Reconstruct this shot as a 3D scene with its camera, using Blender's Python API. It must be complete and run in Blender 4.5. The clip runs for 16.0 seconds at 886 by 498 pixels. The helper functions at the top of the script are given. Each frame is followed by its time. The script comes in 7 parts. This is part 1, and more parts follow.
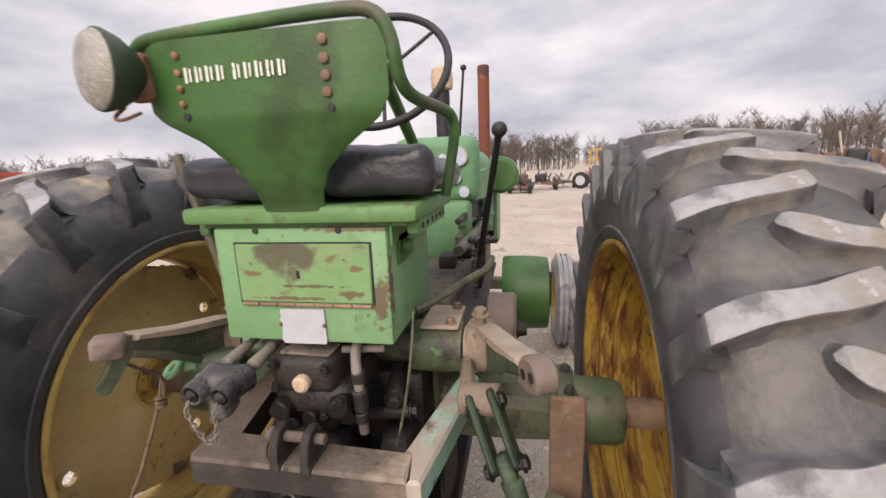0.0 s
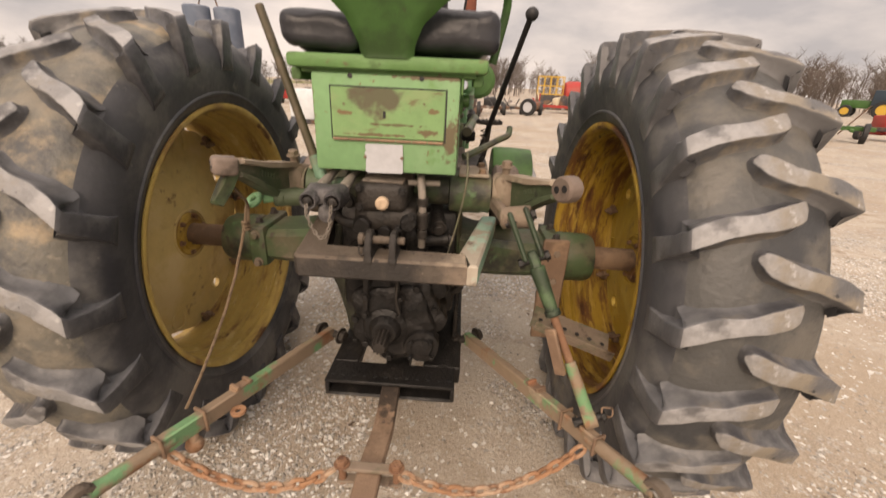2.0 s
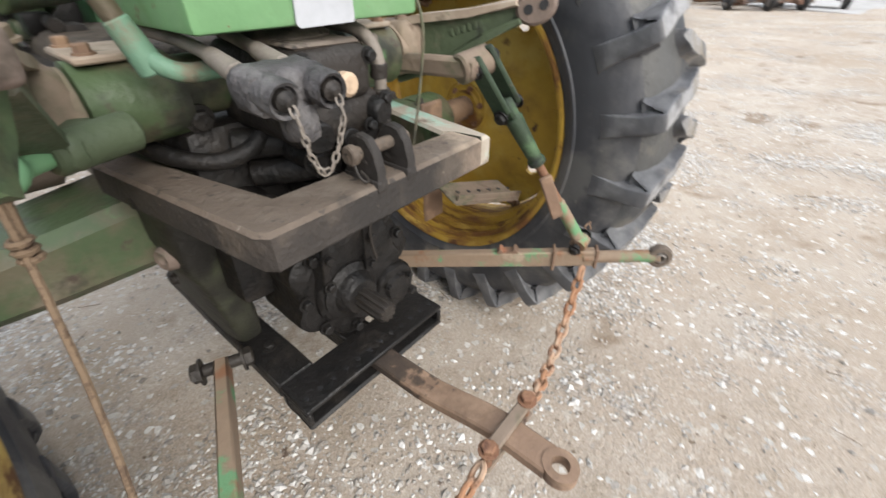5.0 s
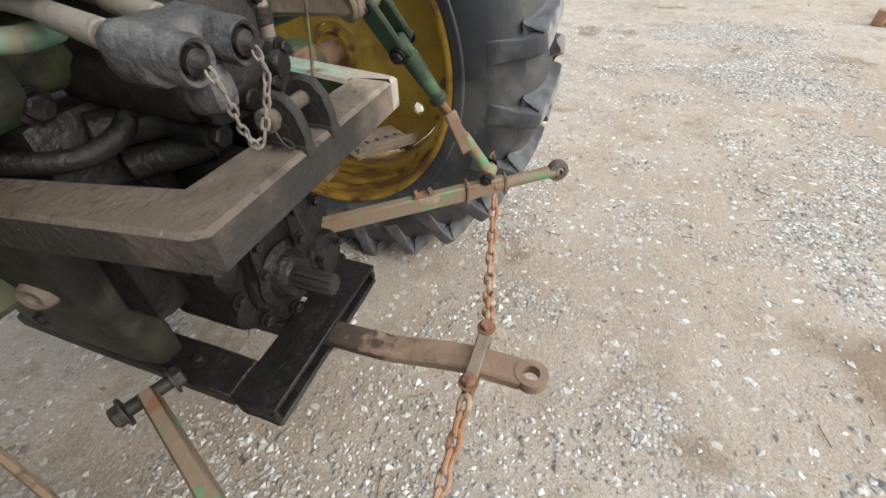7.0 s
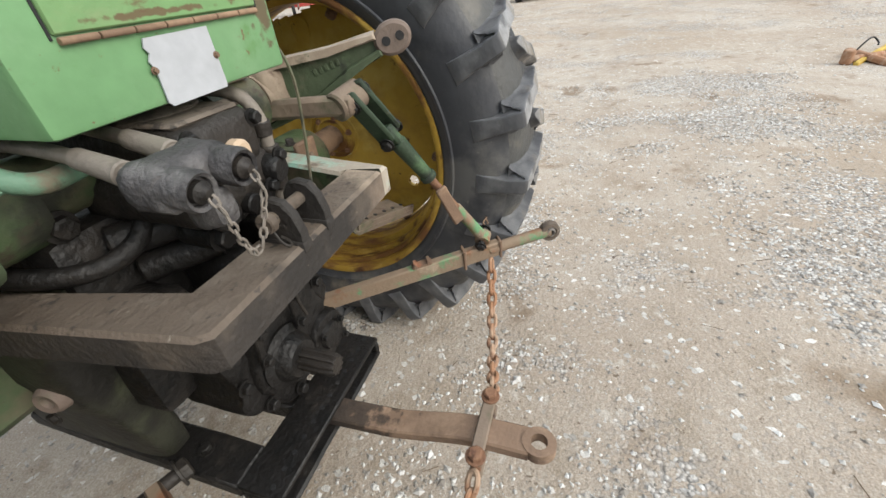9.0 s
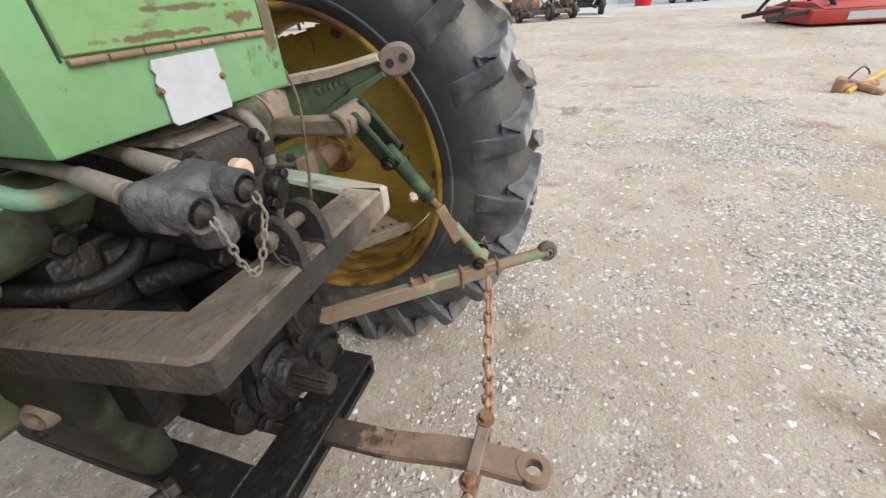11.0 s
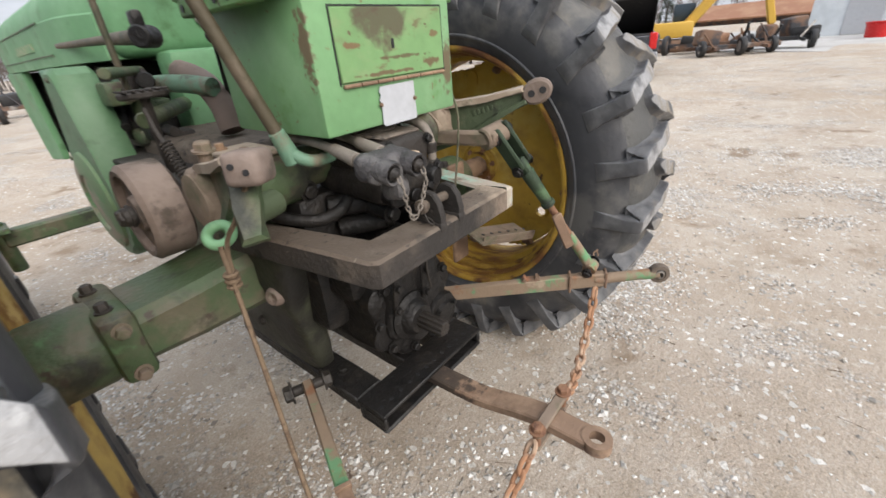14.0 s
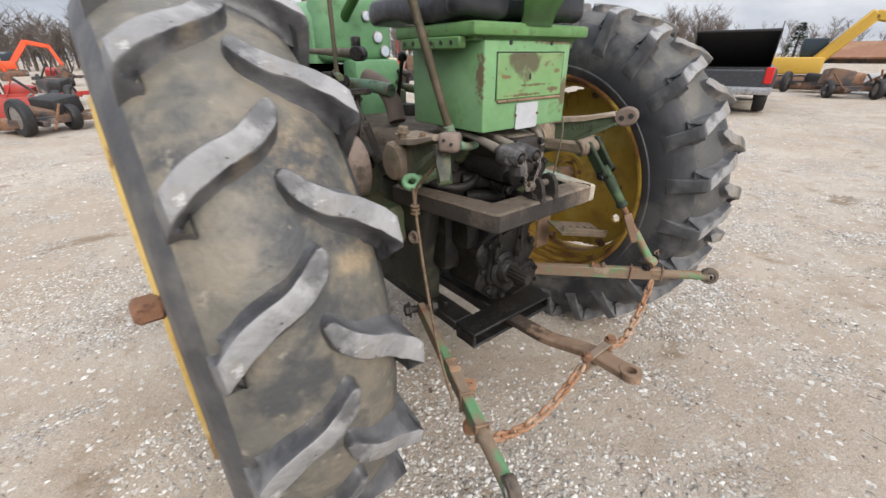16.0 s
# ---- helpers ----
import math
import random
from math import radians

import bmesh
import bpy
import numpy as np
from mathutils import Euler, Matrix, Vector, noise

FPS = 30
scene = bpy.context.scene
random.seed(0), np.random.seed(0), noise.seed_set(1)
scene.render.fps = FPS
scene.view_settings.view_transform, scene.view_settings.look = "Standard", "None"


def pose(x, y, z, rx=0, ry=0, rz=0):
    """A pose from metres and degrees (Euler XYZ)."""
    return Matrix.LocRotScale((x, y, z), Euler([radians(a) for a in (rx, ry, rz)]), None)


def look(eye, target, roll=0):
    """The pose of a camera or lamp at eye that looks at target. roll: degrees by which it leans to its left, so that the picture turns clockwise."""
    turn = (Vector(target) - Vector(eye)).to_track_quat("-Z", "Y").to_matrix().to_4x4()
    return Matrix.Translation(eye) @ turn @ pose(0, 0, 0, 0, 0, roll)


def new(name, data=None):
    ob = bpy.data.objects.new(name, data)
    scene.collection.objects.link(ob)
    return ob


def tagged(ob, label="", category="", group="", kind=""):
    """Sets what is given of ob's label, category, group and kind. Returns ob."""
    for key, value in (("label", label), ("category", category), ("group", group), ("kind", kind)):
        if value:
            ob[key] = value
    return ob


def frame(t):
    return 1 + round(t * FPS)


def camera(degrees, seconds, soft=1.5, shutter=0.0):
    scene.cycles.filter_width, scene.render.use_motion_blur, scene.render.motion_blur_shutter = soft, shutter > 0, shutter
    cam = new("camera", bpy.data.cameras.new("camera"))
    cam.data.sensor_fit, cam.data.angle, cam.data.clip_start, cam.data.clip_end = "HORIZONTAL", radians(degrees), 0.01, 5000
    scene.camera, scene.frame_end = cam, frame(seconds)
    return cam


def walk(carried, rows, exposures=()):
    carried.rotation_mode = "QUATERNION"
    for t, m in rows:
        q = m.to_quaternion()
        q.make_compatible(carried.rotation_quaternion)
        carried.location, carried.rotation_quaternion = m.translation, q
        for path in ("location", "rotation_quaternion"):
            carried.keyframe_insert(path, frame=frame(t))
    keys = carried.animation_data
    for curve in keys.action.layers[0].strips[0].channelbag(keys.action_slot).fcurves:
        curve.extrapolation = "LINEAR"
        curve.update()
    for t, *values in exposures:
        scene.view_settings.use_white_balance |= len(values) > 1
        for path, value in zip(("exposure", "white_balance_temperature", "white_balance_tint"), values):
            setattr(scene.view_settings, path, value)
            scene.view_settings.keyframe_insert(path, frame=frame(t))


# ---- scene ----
EXPOSURES = [(0.0, 0.18, 7000, 20), (0.6, 0.06, 7050, 19), (1.3, 0.04, 8000, 16), (1.8, 0.08, 8700, 23), (2.3, 0.18, 7700, 16), (3.0, 0.54, 6800, 17), (3.5, 0.66, 6750, 16), (4.0, 0.68, 6450, 13), (5.0, 0.55, 6400, 10), (7.5, 0.28, 6450, 7), (12.0, 0.31, 6450, 9), (14.0, 0.33, 6500, 11), (16.0, 0.19, 6500, 11)]
cam = camera(95.4, 16.0, 1.5, 0.4)
PATH = [
    (0, (0.410, -1.095, 1.441), (0.032, 0.827, 1.036), -2.3),
    (0.5, (0.407, -1.228, 1.445), (0.036, 0.708, 1.108), 0.3),
    (1, (0.328, -1.334, 1.426), (0.096, 0.619, 1.065), 1.0),
    (1.5, (0.235, -1.405, 1.380), (0.130, 0.505, 0.796), 0.6),
    (2, (0.185, -1.431, 1.322), (0.120, 0.420, 0.567), 2.7),
    (2.4, (0.105, -1.416, 1.270), (0.076, 0.368, 0.367), 3.2),
    (2.8, (-0.005, -1.315, 1.236), (-0.020, 0.441, 0.278), 2.8),
    (3, (-0.070, -1.264, 1.249), (0.001, 0.491, 0.293), 3.6),
    (3.5, (-0.204, -1.200, 1.248), (0.190, 0.514, 0.296), 2.2),
    (4, (-0.320, -1.136, 1.231), (0.353, 0.438, 0.198), 0.1),
    (4.5, (-0.346, -0.994, 1.208), (0.474, 0.496, 0.156), -3.4),
    (5, (-0.384, -0.940, 1.169), (0.864, 0.126, 0.026), -0.4),
    (7.3, (-0.423, -0.845, 1.164), (0.980, -0.348, -0.172), -1.2),
    (7.5, (-0.421, -0.848, 1.175), (1.013, -0.323, -0.116), -2.4),
    (8, (-0.422, -0.864, 1.198), (1.079, -0.306, -0.001), -4.8),
    (8.5, (-0.420, -0.873, 1.203), (1.102, -0.295, 0.041), -5.5),
    (9, (-0.418, -0.877, 1.210), (1.120, -0.284, 0.078), -6.0),
    (11.5, (-0.408, -0.870, 1.222), (1.178, -0.288, 0.151), -3.9),
    (12, (-0.396, -0.857, 1.222), (1.195, -0.261, 0.168), -3.9),
    (12.5, (-0.415, -0.877, 1.236), (1.156, -0.151, 0.234), -5.4),
    (13, (-0.458, -0.938, 1.230), (1.004, 0.021, 0.258), -7.0),
    (13.5, (-0.520, -0.977, 1.226), (0.850, 0.123, 0.270), -6.7),
    (14, (-0.601, -1.018, 1.244), (0.733, 0.158, 0.330), -5.2),
    (14.5, (-0.631, -1.084, 1.260), (0.562, 0.278, 0.409), -4.5),
    (15, (-0.697, -1.142, 1.246), (0.367, 0.295, 0.351), -3.9),
    (15.2, (-0.736, -1.167, 1.230), (0.327, 0.280, 0.350), -3.2),
    (15.5, (-0.827, -1.195, 1.253), (0.269, 0.226, 0.370), -2.3),
    (16, (-0.972, -1.231, 1.301), (0.148, 0.183, 0.438), -0.5),
]
walk(cam, [(t, look(eye, target, roll)) for t, eye, target, roll in PATH], EXPOSURES)

# ---- sky and light: bright overcast ----
world = bpy.data.worlds.new("world")
scene.world = world
world.use_nodes = True
wn, wl = world.node_tree.nodes, world.node_tree.links
wn.clear()
w_out = wn.new("ShaderNodeOutputWorld")
w_bg = wn.new("ShaderNodeBackground")
w_sky = wn.new("ShaderNodeTexSky")
w_sky.sky_type = "NISHITA"
w_sky.sun_disc = False
w_sky.sun_elevation, w_sky.sun_rotation = radians(33), radians(192)
w_sky.air_density, w_sky.dust_density = 1.0, 4.0
w_co = wn.new("ShaderNodeTexCoord")
w_map = wn.new("ShaderNodeMapping")
w_map.inputs["Scale"].default_value = (1.0, 1.0, 2.5)
w_noise = wn.new("ShaderNodeTexNoise")
w_noise.inputs["Scale"].default_value = 2.7
w_noise.inputs["Detail"].default_value = 7.0
w_noise.inputs["Roughness"].default_value = 0.55
w_ramp = wn.new("ShaderNodeValToRGB")
w_ramp.color_ramp.elements[0].position = 0.36
w_ramp.color_ramp.elements[0].color = (4.5, 4.95, 5.7, 1)
w_ramp.color_ramp.elements[1].position = 0.64
w_ramp.color_ramp.elements[1].color = (8.6, 8.8, 9.2, 1)
w_mix = wn.new("ShaderNodeMixRGB")
w_mix.inputs[0].default_value = 0.92
wl.new(w_co.outputs["Generated"], w_map.inputs["Vector"])
wl.new(w_map.outputs[0], w_noise.inputs["Vector"])
wl.new(w_noise.outputs["Fac"], w_ramp.inputs["Fac"])
wl.new(w_sky.outputs[0], w_mix.inputs[1])
wl.new(w_ramp.outputs[0], w_mix.inputs[2])
w_sep = wn.new("ShaderNodeSeparateXYZ")
wl.new(w_co.outputs["Generated"], w_sep.inputs[0])
w_up = wn.new("ShaderNodeMapRange")
w_up.interpolation_type = "SMOOTHSTEP"
for i_, v_ in enumerate((0.42, 0.95, 1.0, 2.4)):
    w_up.inputs[i_ + 1].default_value = v_
wl.new(w_sep.outputs["Z"], w_up.inputs[0])
w_mul = wn.new("ShaderNodeMixRGB")
w_mul.blend_type = "MULTIPLY"
w_mul.inputs[0].default_value = 1.0
wl.new(w_mix.outputs[0], w_mul.inputs[1])
wl.new(w_up.outputs[0], w_mul.inputs[2])
wl.new(w_mul.outputs[0], w_bg.inputs["Color"])
w_bg.inputs["Strength"].default_value = 0.1
wl.new(w_bg.outputs[0], w_out.inputs["Surface"])
sun_data = bpy.data.lights.new("sun", "SUN")
sun_data.energy, sun_data.angle, sun_data.color = 2.9, radians(40), (1.0, 0.94, 0.86)
sun = new("sun", sun_data)
sun.matrix_world = look((0, 0, 15), (4.5, 21.5, 0.5))


# ---- materials ----
def material(name, base, layers=(), rough=0.7, metal=0.0, bump=0.0, bump_scale=60.0, rough_var=0.12, per_object=0.0, spots=(), stretch=None):
    """base colour with layers of (colour, scale, from, to) spread by noise."""
    m = bpy.data.materials.new(name)
    m.use_nodes = True
    n, l = m.node_tree.nodes, m.node_tree.links
    b = n["Principled BSDF"]
    co = n.new("ShaderNodeTexCoord")
    grain = n.new("ShaderNodeTexNoise")
    grain.inputs["Scale"].default_value = bump_scale * 0.35
    grain.inputs["Detail"].default_value = 6
    l.new(co.outputs["Object"], grain.inputs["Vector"])
    mixed = n.new("ShaderNodeMixRGB")
    mixed.blend_type = "MULTIPLY"
    mixed.inputs[0].default_value = 0.35
    mixed.inputs[1].default_value = (*base, 1)
    l.new(grain.outputs["Color"], mixed.inputs[2])
    gray = n.new("ShaderNodeMapRange")
    gray.inputs[3].default_value, gray.inputs[4].default_value = 0.55, 1.5
    l.new(grain.outputs["Fac"], gray.inputs[0])
    l.new(gray.outputs[0], mixed.inputs[2])
    col = mixed.outputs[0]
    grained = co.outputs["Object"]
    if stretch:
        sm = n.new("ShaderNodeMapping")
        sm.inputs["Scale"].default_value = stretch
        l.new(co.outputs["Object"], sm.inputs["Vector"])
        grained = sm.outputs[0]
    for i, (c, scale, lo, hi) in enumerate(layers):
        t = n.new("ShaderNodeTexNoise")
        t.noise_dimensions = "4D"
        t.inputs["W"].default_value = 3.7 * i + len(name)
        t.inputs["Scale"].default_value = scale
        t.inputs["Detail"].default_value = 9
        t.inputs["Roughness"].default_value = 0.62
        l.new(grained, t.inputs["Vector"])
        r = n.new("ShaderNodeMapRange")
        r.interpolation_type = "SMOOTHSTEP"
        r.inputs[1].default_value, r.inputs[2].default_value = lo, hi
        l.new(t.outputs["Fac"], r.inputs[0])
        x = n.new("ShaderNodeMixRGB")
        x.inputs[2].default_value = (*c, 1)
        l.new(r.outputs[0], x.inputs[0])
        l.new(col, x.inputs[1])
        col = x.outputs[0]
    for centre, size, c, ragged in spots:
        mp = n.new("ShaderNodeMapping")
        mp.inputs["Location"].default_value = [-centre[i] / size[i] for i in range(3)]
        mp.inputs["Scale"].default_value = [1 / v for v in size]
        l.new(co.outputs["Object"], mp.inputs["Vector"])
        ln = n.new("ShaderNodeVectorMath")
        ln.operation = "LENGTH"
        l.new(mp.outputs[0], ln.inputs[0])
        t = n.new("ShaderNodeTexNoise")
        t.inputs["Scale"].default_value, t.inputs["Detail"].default_value = ragged, 8
        l.new(co.outputs["Object"], t.inputs["Vector"])
        ad = n.new("ShaderNodeMath")
        ad.operation = "MULTIPLY_ADD"
        ad.inputs[1].default_value = 1.6
        l.new(t.outputs["Fac"], ad.inputs[0])
        l.new(ln.outputs["Value"], ad.inputs[2])
        r = n.new("ShaderNodeMapRange")
        r.interpolation_type = "SMOOTHSTEP"
        for i, v in enumerate((1.12, 1.42, 0.85, 0.0)):
            r.inputs[i + 1].default_value = v
        l.new(ad.outputs[0], r.inputs[0])
        x = n.new("ShaderNodeMixRGB")
        x.inputs[2].default_value = (*c, 1)
        l.new(r.outputs[0], x.inputs[0])
        l.new(col, x.inputs[1])
        col = x.outputs[0]
    if per_object:
        info = n.new("ShaderNodeObjectInfo")
        r = n.new("ShaderNodeMapRange")
        r.inputs[3].default_value, r.inputs[4].default_value = 1 - per_object, 1 + per_object
        l.new(info.outputs["Random"], r.inputs[0])
        x = n.new("ShaderNodeMixRGB")
        x.blend_type, x.inputs[0].default_value = "MULTIPLY", 1.0
        l.new(col, x.inputs[1])
        l.new(r.outputs[0], x.inputs[2])
        col = x.outputs[0]
    l.new(col, b.inputs["Base Color"])
    rr = n.new("ShaderNodeMapRange")
    rr.inputs[3].default_value, rr.inputs[4].default_value = max(0.03, rough - rough_var), min(1, rough + rough_var)
    l.new(grain.outputs["Fac"], rr.inputs[0])
    l.new(rr.outputs[0], b.inputs["Roughness"])
    b.inputs["Metallic"].default_value = metal
    b.inputs["Specular IOR Level"].default_value = 0.35
    if bump:
        t = n.new("ShaderNodeTexNoise")
        t.inputs["Scale"].default_value = bump_scale
        t.inputs["Detail"].default_value = 5
        l.new(co.outputs["Object"], t.inputs["Vector"])
        k = n.new("ShaderNodeBump")
        k.inputs["Strength"].default_value, k.inputs["Distance"].default_value = bump, 0.004
        l.new(t.outputs["Fac"], k.inputs["Height"])
        l.new(k.outputs[0], b.inputs["Normal"])
    return m


RUST = (0.13, 0.055, 0.025)
M_GREEN = material("green_paint", (0.038, 0.105, 0.026), [((0.058, 0.135, 0.040), 3.0, 0.45, 0.7), ((0.055, 0.052, 0.028), 22, 0.62, 0.70), ((0.026, 0.062, 0.018), 6, 0.54, 0.68), (RUST, 13, 0.66, 0.71)], 0.45, 0, 0.15, 160)
BROWN = (0.12, 0.065, 0.045)
M_BOX = material("faded_green_paint", (0.148, 0.295, 0.138), [((0.20, 0.35, 0.185), 5, 0.45, 0.7), ((0.11, 0.24, 0.075), 12, 0.56, 0.72), ((0.16, 0.11, 0.06), 46, 0.63, 0.69), ((0.14, 0.16, 0.085), 8, 0.60, 0.74), (RUST, 28, 0.655, 0.70)], 0.55, 0, 0.15, 120,
                 spots=(((0.15, -0.412, 1.20), (0.05, 0.05, 0.10), BROWN, 60), ((-0.183, -0.40, 1.25), (0.012, 0.03, 0.11), BROWN, 90), ((0.10, -0.412, 1.335), (0.16, 0.03, 0.012), BROWN, 70), ((-0.12, -0.43, 1.365), (0.2, 0.02, 0.010), BROWN, 80), ((0.172, -0.40, 1.22), (0.02, 0.02, 0.12), BROWN, 90), ((0.05, -0.43, 1.365), (0.07, 0.03, 0.012), BROWN, 60)))
M_DOOR = material("rusty_green_paint", (0.155, 0.285, 0.120), [((0.20, 0.285, 0.135), 7, 0.48, 0.66), ((0.14, 0.125, 0.065), 15, 0.58, 0.68), ((0.11, 0.068, 0.045), 30, 0.615, 0.675), ((0.15, 0.16, 0.085), 5, 0.54, 0.70)], 0.6, 0, 0.25, 120,
                  spots=(((-0.022, -0.416, 1.292), (0.125, 0.1, 0.074), (0.085, 0.062, 0.045), 22), ((0.10, -0.416, 1.21), (0.05, 0.1, 0.016), (0.12, 0.066, 0.04), 70), ((-0.03, -0.416, 1.20), (0.13, 0.1, 0.007), (0.12, 0.066, 0.04), 70), ((0.02, -0.416, 1.225), (0.11, 0.1, 0.006), (0.10, 0.07, 0.04), 90), ((-0.10, -0.416, 1.25), (0.05, 0.1, 0.008), (0.16, 0.09, 0.05), 80), ((0.115, -0.416, 1.26), (0.03, 0.1, 0.010), (0.15, 0.09, 0.05), 80)), stretch=(1, 1, 2.2))
M_TRAY = material("dirty_green_seat_base", (0.095, 0.205, 0.07), [((0.13, 0.26, 0.10), 6, 0.48, 0.66), ((0.06, 0.11, 0.04), 9, 0.52, 0.66), ((0.13, 0.085, 0.055), 20, 0.58, 0.67), ((0.055, 0.04, 0.03), 34, 0.62, 0.70)], 0.55, 0, 0.2, 120)
M_OLIVE = material("dirty_green_casting", (0.058, 0.088, 0.042), [((0.11, 0.10, 0.065), 6, 0.44, 0.60), ((0.032, 0.034, 0.026), 8, 0.50, 0.63), ((0.20, 0.165, 0.125), 5, 0.58, 0.71), ((0.09, 0.165, 0.075), 13, 0.60, 0.69), ((0.06, 0.045, 0.035), 24, 0.58, 0.68)], 0.48, 0, 0.55, 70)
M_DUSTY = material("dust_covered_iron", (0.19, 0.145, 0.11), [((0.10, 0.10, 0.06), 7, 0.50, 0.64), ((0.28, 0.225, 0.17), 6, 0.5, 0.68), ((0.09, 0.06, 0.045), 15, 0.58, 0.68)], 0.8, 0, 0.5, 80)
M_ARM = material("dusty_green_arm", (0.060, 0.080, 0.045), [((0.17, 0.145, 0.105), 6, 0.48, 0.64), ((0.03, 0.034, 0.025), 10, 0.54, 0.66), ((0.30, 0.25, 0.20), 9, 0.62, 0.72), ((0.085, 0.115, 0.065), 16, 0.56, 0.66)], 0.6, 0, 0.5, 80)
M_ARMTOP = material("dust_on_arm", (0.27, 0.215, 0.165), [((0.34, 0.285, 0.225), 8, 0.46, 0.62), ((0.12, 0.10, 0.07), 9, 0.58, 0.68), ((0.09, 0.12, 0.06), 20, 0.62, 0.70)], 0.85, 0, 0.4, 90)
M_GREASE = material("greasy_black_iron", (0.011, 0.010, 0.0095), [((0.034, 0.029, 0.025), 9, 0.52, 0.68), ((0.006, 0.006, 0.006), 20, 0.5, 0.65), ((0.095, 0.075, 0.058), 7, 0.68, 0.80)], 0.5, 0, 0.9, 90)
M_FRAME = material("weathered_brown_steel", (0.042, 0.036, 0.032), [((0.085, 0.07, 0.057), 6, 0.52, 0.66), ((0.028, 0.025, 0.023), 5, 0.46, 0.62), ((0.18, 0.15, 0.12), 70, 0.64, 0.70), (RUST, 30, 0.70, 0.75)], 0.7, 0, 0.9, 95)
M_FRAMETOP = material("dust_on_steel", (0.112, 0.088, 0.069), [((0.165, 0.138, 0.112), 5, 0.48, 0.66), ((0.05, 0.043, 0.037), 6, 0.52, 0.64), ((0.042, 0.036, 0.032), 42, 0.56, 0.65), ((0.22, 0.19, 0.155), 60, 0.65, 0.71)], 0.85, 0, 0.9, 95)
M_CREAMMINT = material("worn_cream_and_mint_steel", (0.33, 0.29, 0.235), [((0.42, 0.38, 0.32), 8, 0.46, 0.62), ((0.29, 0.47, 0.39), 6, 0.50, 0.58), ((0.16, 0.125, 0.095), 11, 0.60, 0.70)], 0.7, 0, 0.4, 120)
M_HOOD = material("dull_green_hood_paint", (0.115, 0.255, 0.125), [((0.16, 0.31, 0.17), 4, 0.45, 0.65), ((0.075, 0.165, 0.07), 9, 0.55, 0.7), ((0.19, 0.165, 0.12), 6, 0.60, 0.74), ((0.12, 0.085, 0.055), 24, 0.66, 0.72)], 0.55, 0, 0.15, 120)
M_LEVER = material("bare_dark_steel_lever", (0.085, 0.072, 0.048), [((0.13, 0.105, 0.075), 14, 0.48, 0.62), ((0.05, 0.055, 0.034), 9, 0.52, 0.64)], 0.55, 0.2, 0.3, 120)
M_SIDECAST = material("grimy_olive_casting", (0.036, 0.037, 0.026), [((0.075, 0.085, 0.05), 6, 0.52, 0.66), ((0.018, 0.017, 0.015), 5, 0.46, 0.60), ((0.15, 0.125, 0.09), 7, 0.60, 0.72)], 0.55, 0, 0.7, 80)
M_PINKIRON = material("dusty_pink_brown_casting", (0.155, 0.118, 0.098), [((0.21, 0.165, 0.14), 7, 0.48, 0.64), ((0.075, 0.060, 0.048), 11, 0.54, 0.66), ((0.10, 0.12, 0.07), 6, 0.60, 0.70)], 0.75, 0, 0.5, 90)
M_CASTGREY = material("caked_grey_casting", (0.055, 0.052, 0.054), [((0.12, 0.115, 0.115), 14, 0.48, 0.62), ((0.02, 0.019, 0.02), 10, 0.50, 0.64), ((0.24, 0.23, 0.22), 40, 0.66, 0.72)], 0.6, 0, 1.0, 130)
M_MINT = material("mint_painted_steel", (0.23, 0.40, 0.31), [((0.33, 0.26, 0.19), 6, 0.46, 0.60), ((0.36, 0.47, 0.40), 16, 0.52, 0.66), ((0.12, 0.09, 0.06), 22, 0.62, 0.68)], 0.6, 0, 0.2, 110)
M_MINTDARK = material("dull_sea_green_paint", (0.12, 0.22, 0.15), [((0.16, 0.14, 0.10), 14, 0.50, 0.62), ((0.07, 0.08, 0.055), 20, 0.56, 0.66)], 0.6, 0, 0.3, 120)
M_TYRE = material("weathered_tyre_rubber", (0.058, 0.059, 0.064), [((0.12, 0.117, 0.112), 5, 0.46, 0.62), ((0.19, 0.165, 0.13), 3.4, 0.58, 0.70), ((0.034, 0.035, 0.040), 3.1, 0.48, 0.60), ((0.17, 0.16, 0.145), 26, 0.64, 0.72)], 0.45, 0, 0.35, 60)
M_LUG = material("worn_tyre_lug", (0.20, 0.20, 0.203), [((0.28, 0.28, 0.283), 9, 0.44, 0.58), ((0.20, 0.175, 0.14), 4, 0.55, 0.68), ((0.10, 0.10, 0.103), 7, 0.52, 0.64), ((0.37, 0.37, 0.37), 30, 0.60, 0.68), ((0.035, 0.035, 0.036), 42, 0.655, 0.69)], 0.5, 0, 1.0, 70)
M_LUGSIDE = material("dark_lug_flank", (0.082, 0.083, 0.088), [((0.14, 0.14, 0.143), 7, 0.46, 0.62), ((0.19, 0.16, 0.12), 4.2, 0.56, 0.67), ((0.040, 0.041, 0.046), 4, 0.50, 0.62), ((0.24, 0.23, 0.215), 30, 0.65, 0.72)], 0.38, 0, 0.6, 55)
M_TREAD = material("dusty_tread_floor", (0.120, 0.115, 0.100), [((0.185, 0.165, 0.132), 9, 0.45, 0.60), ((0.30, 0.235, 0.155), 4.6, 0.54, 0.63), ((0.060, 0.062, 0.064), 5.5, 0.50, 0.62), ((0.25, 0.225, 0.185), 22, 0.60, 0.70), ((0.045, 0.046, 0.05), 30, 0.63, 0.71)], 0.5, 0, 0.8, 60)
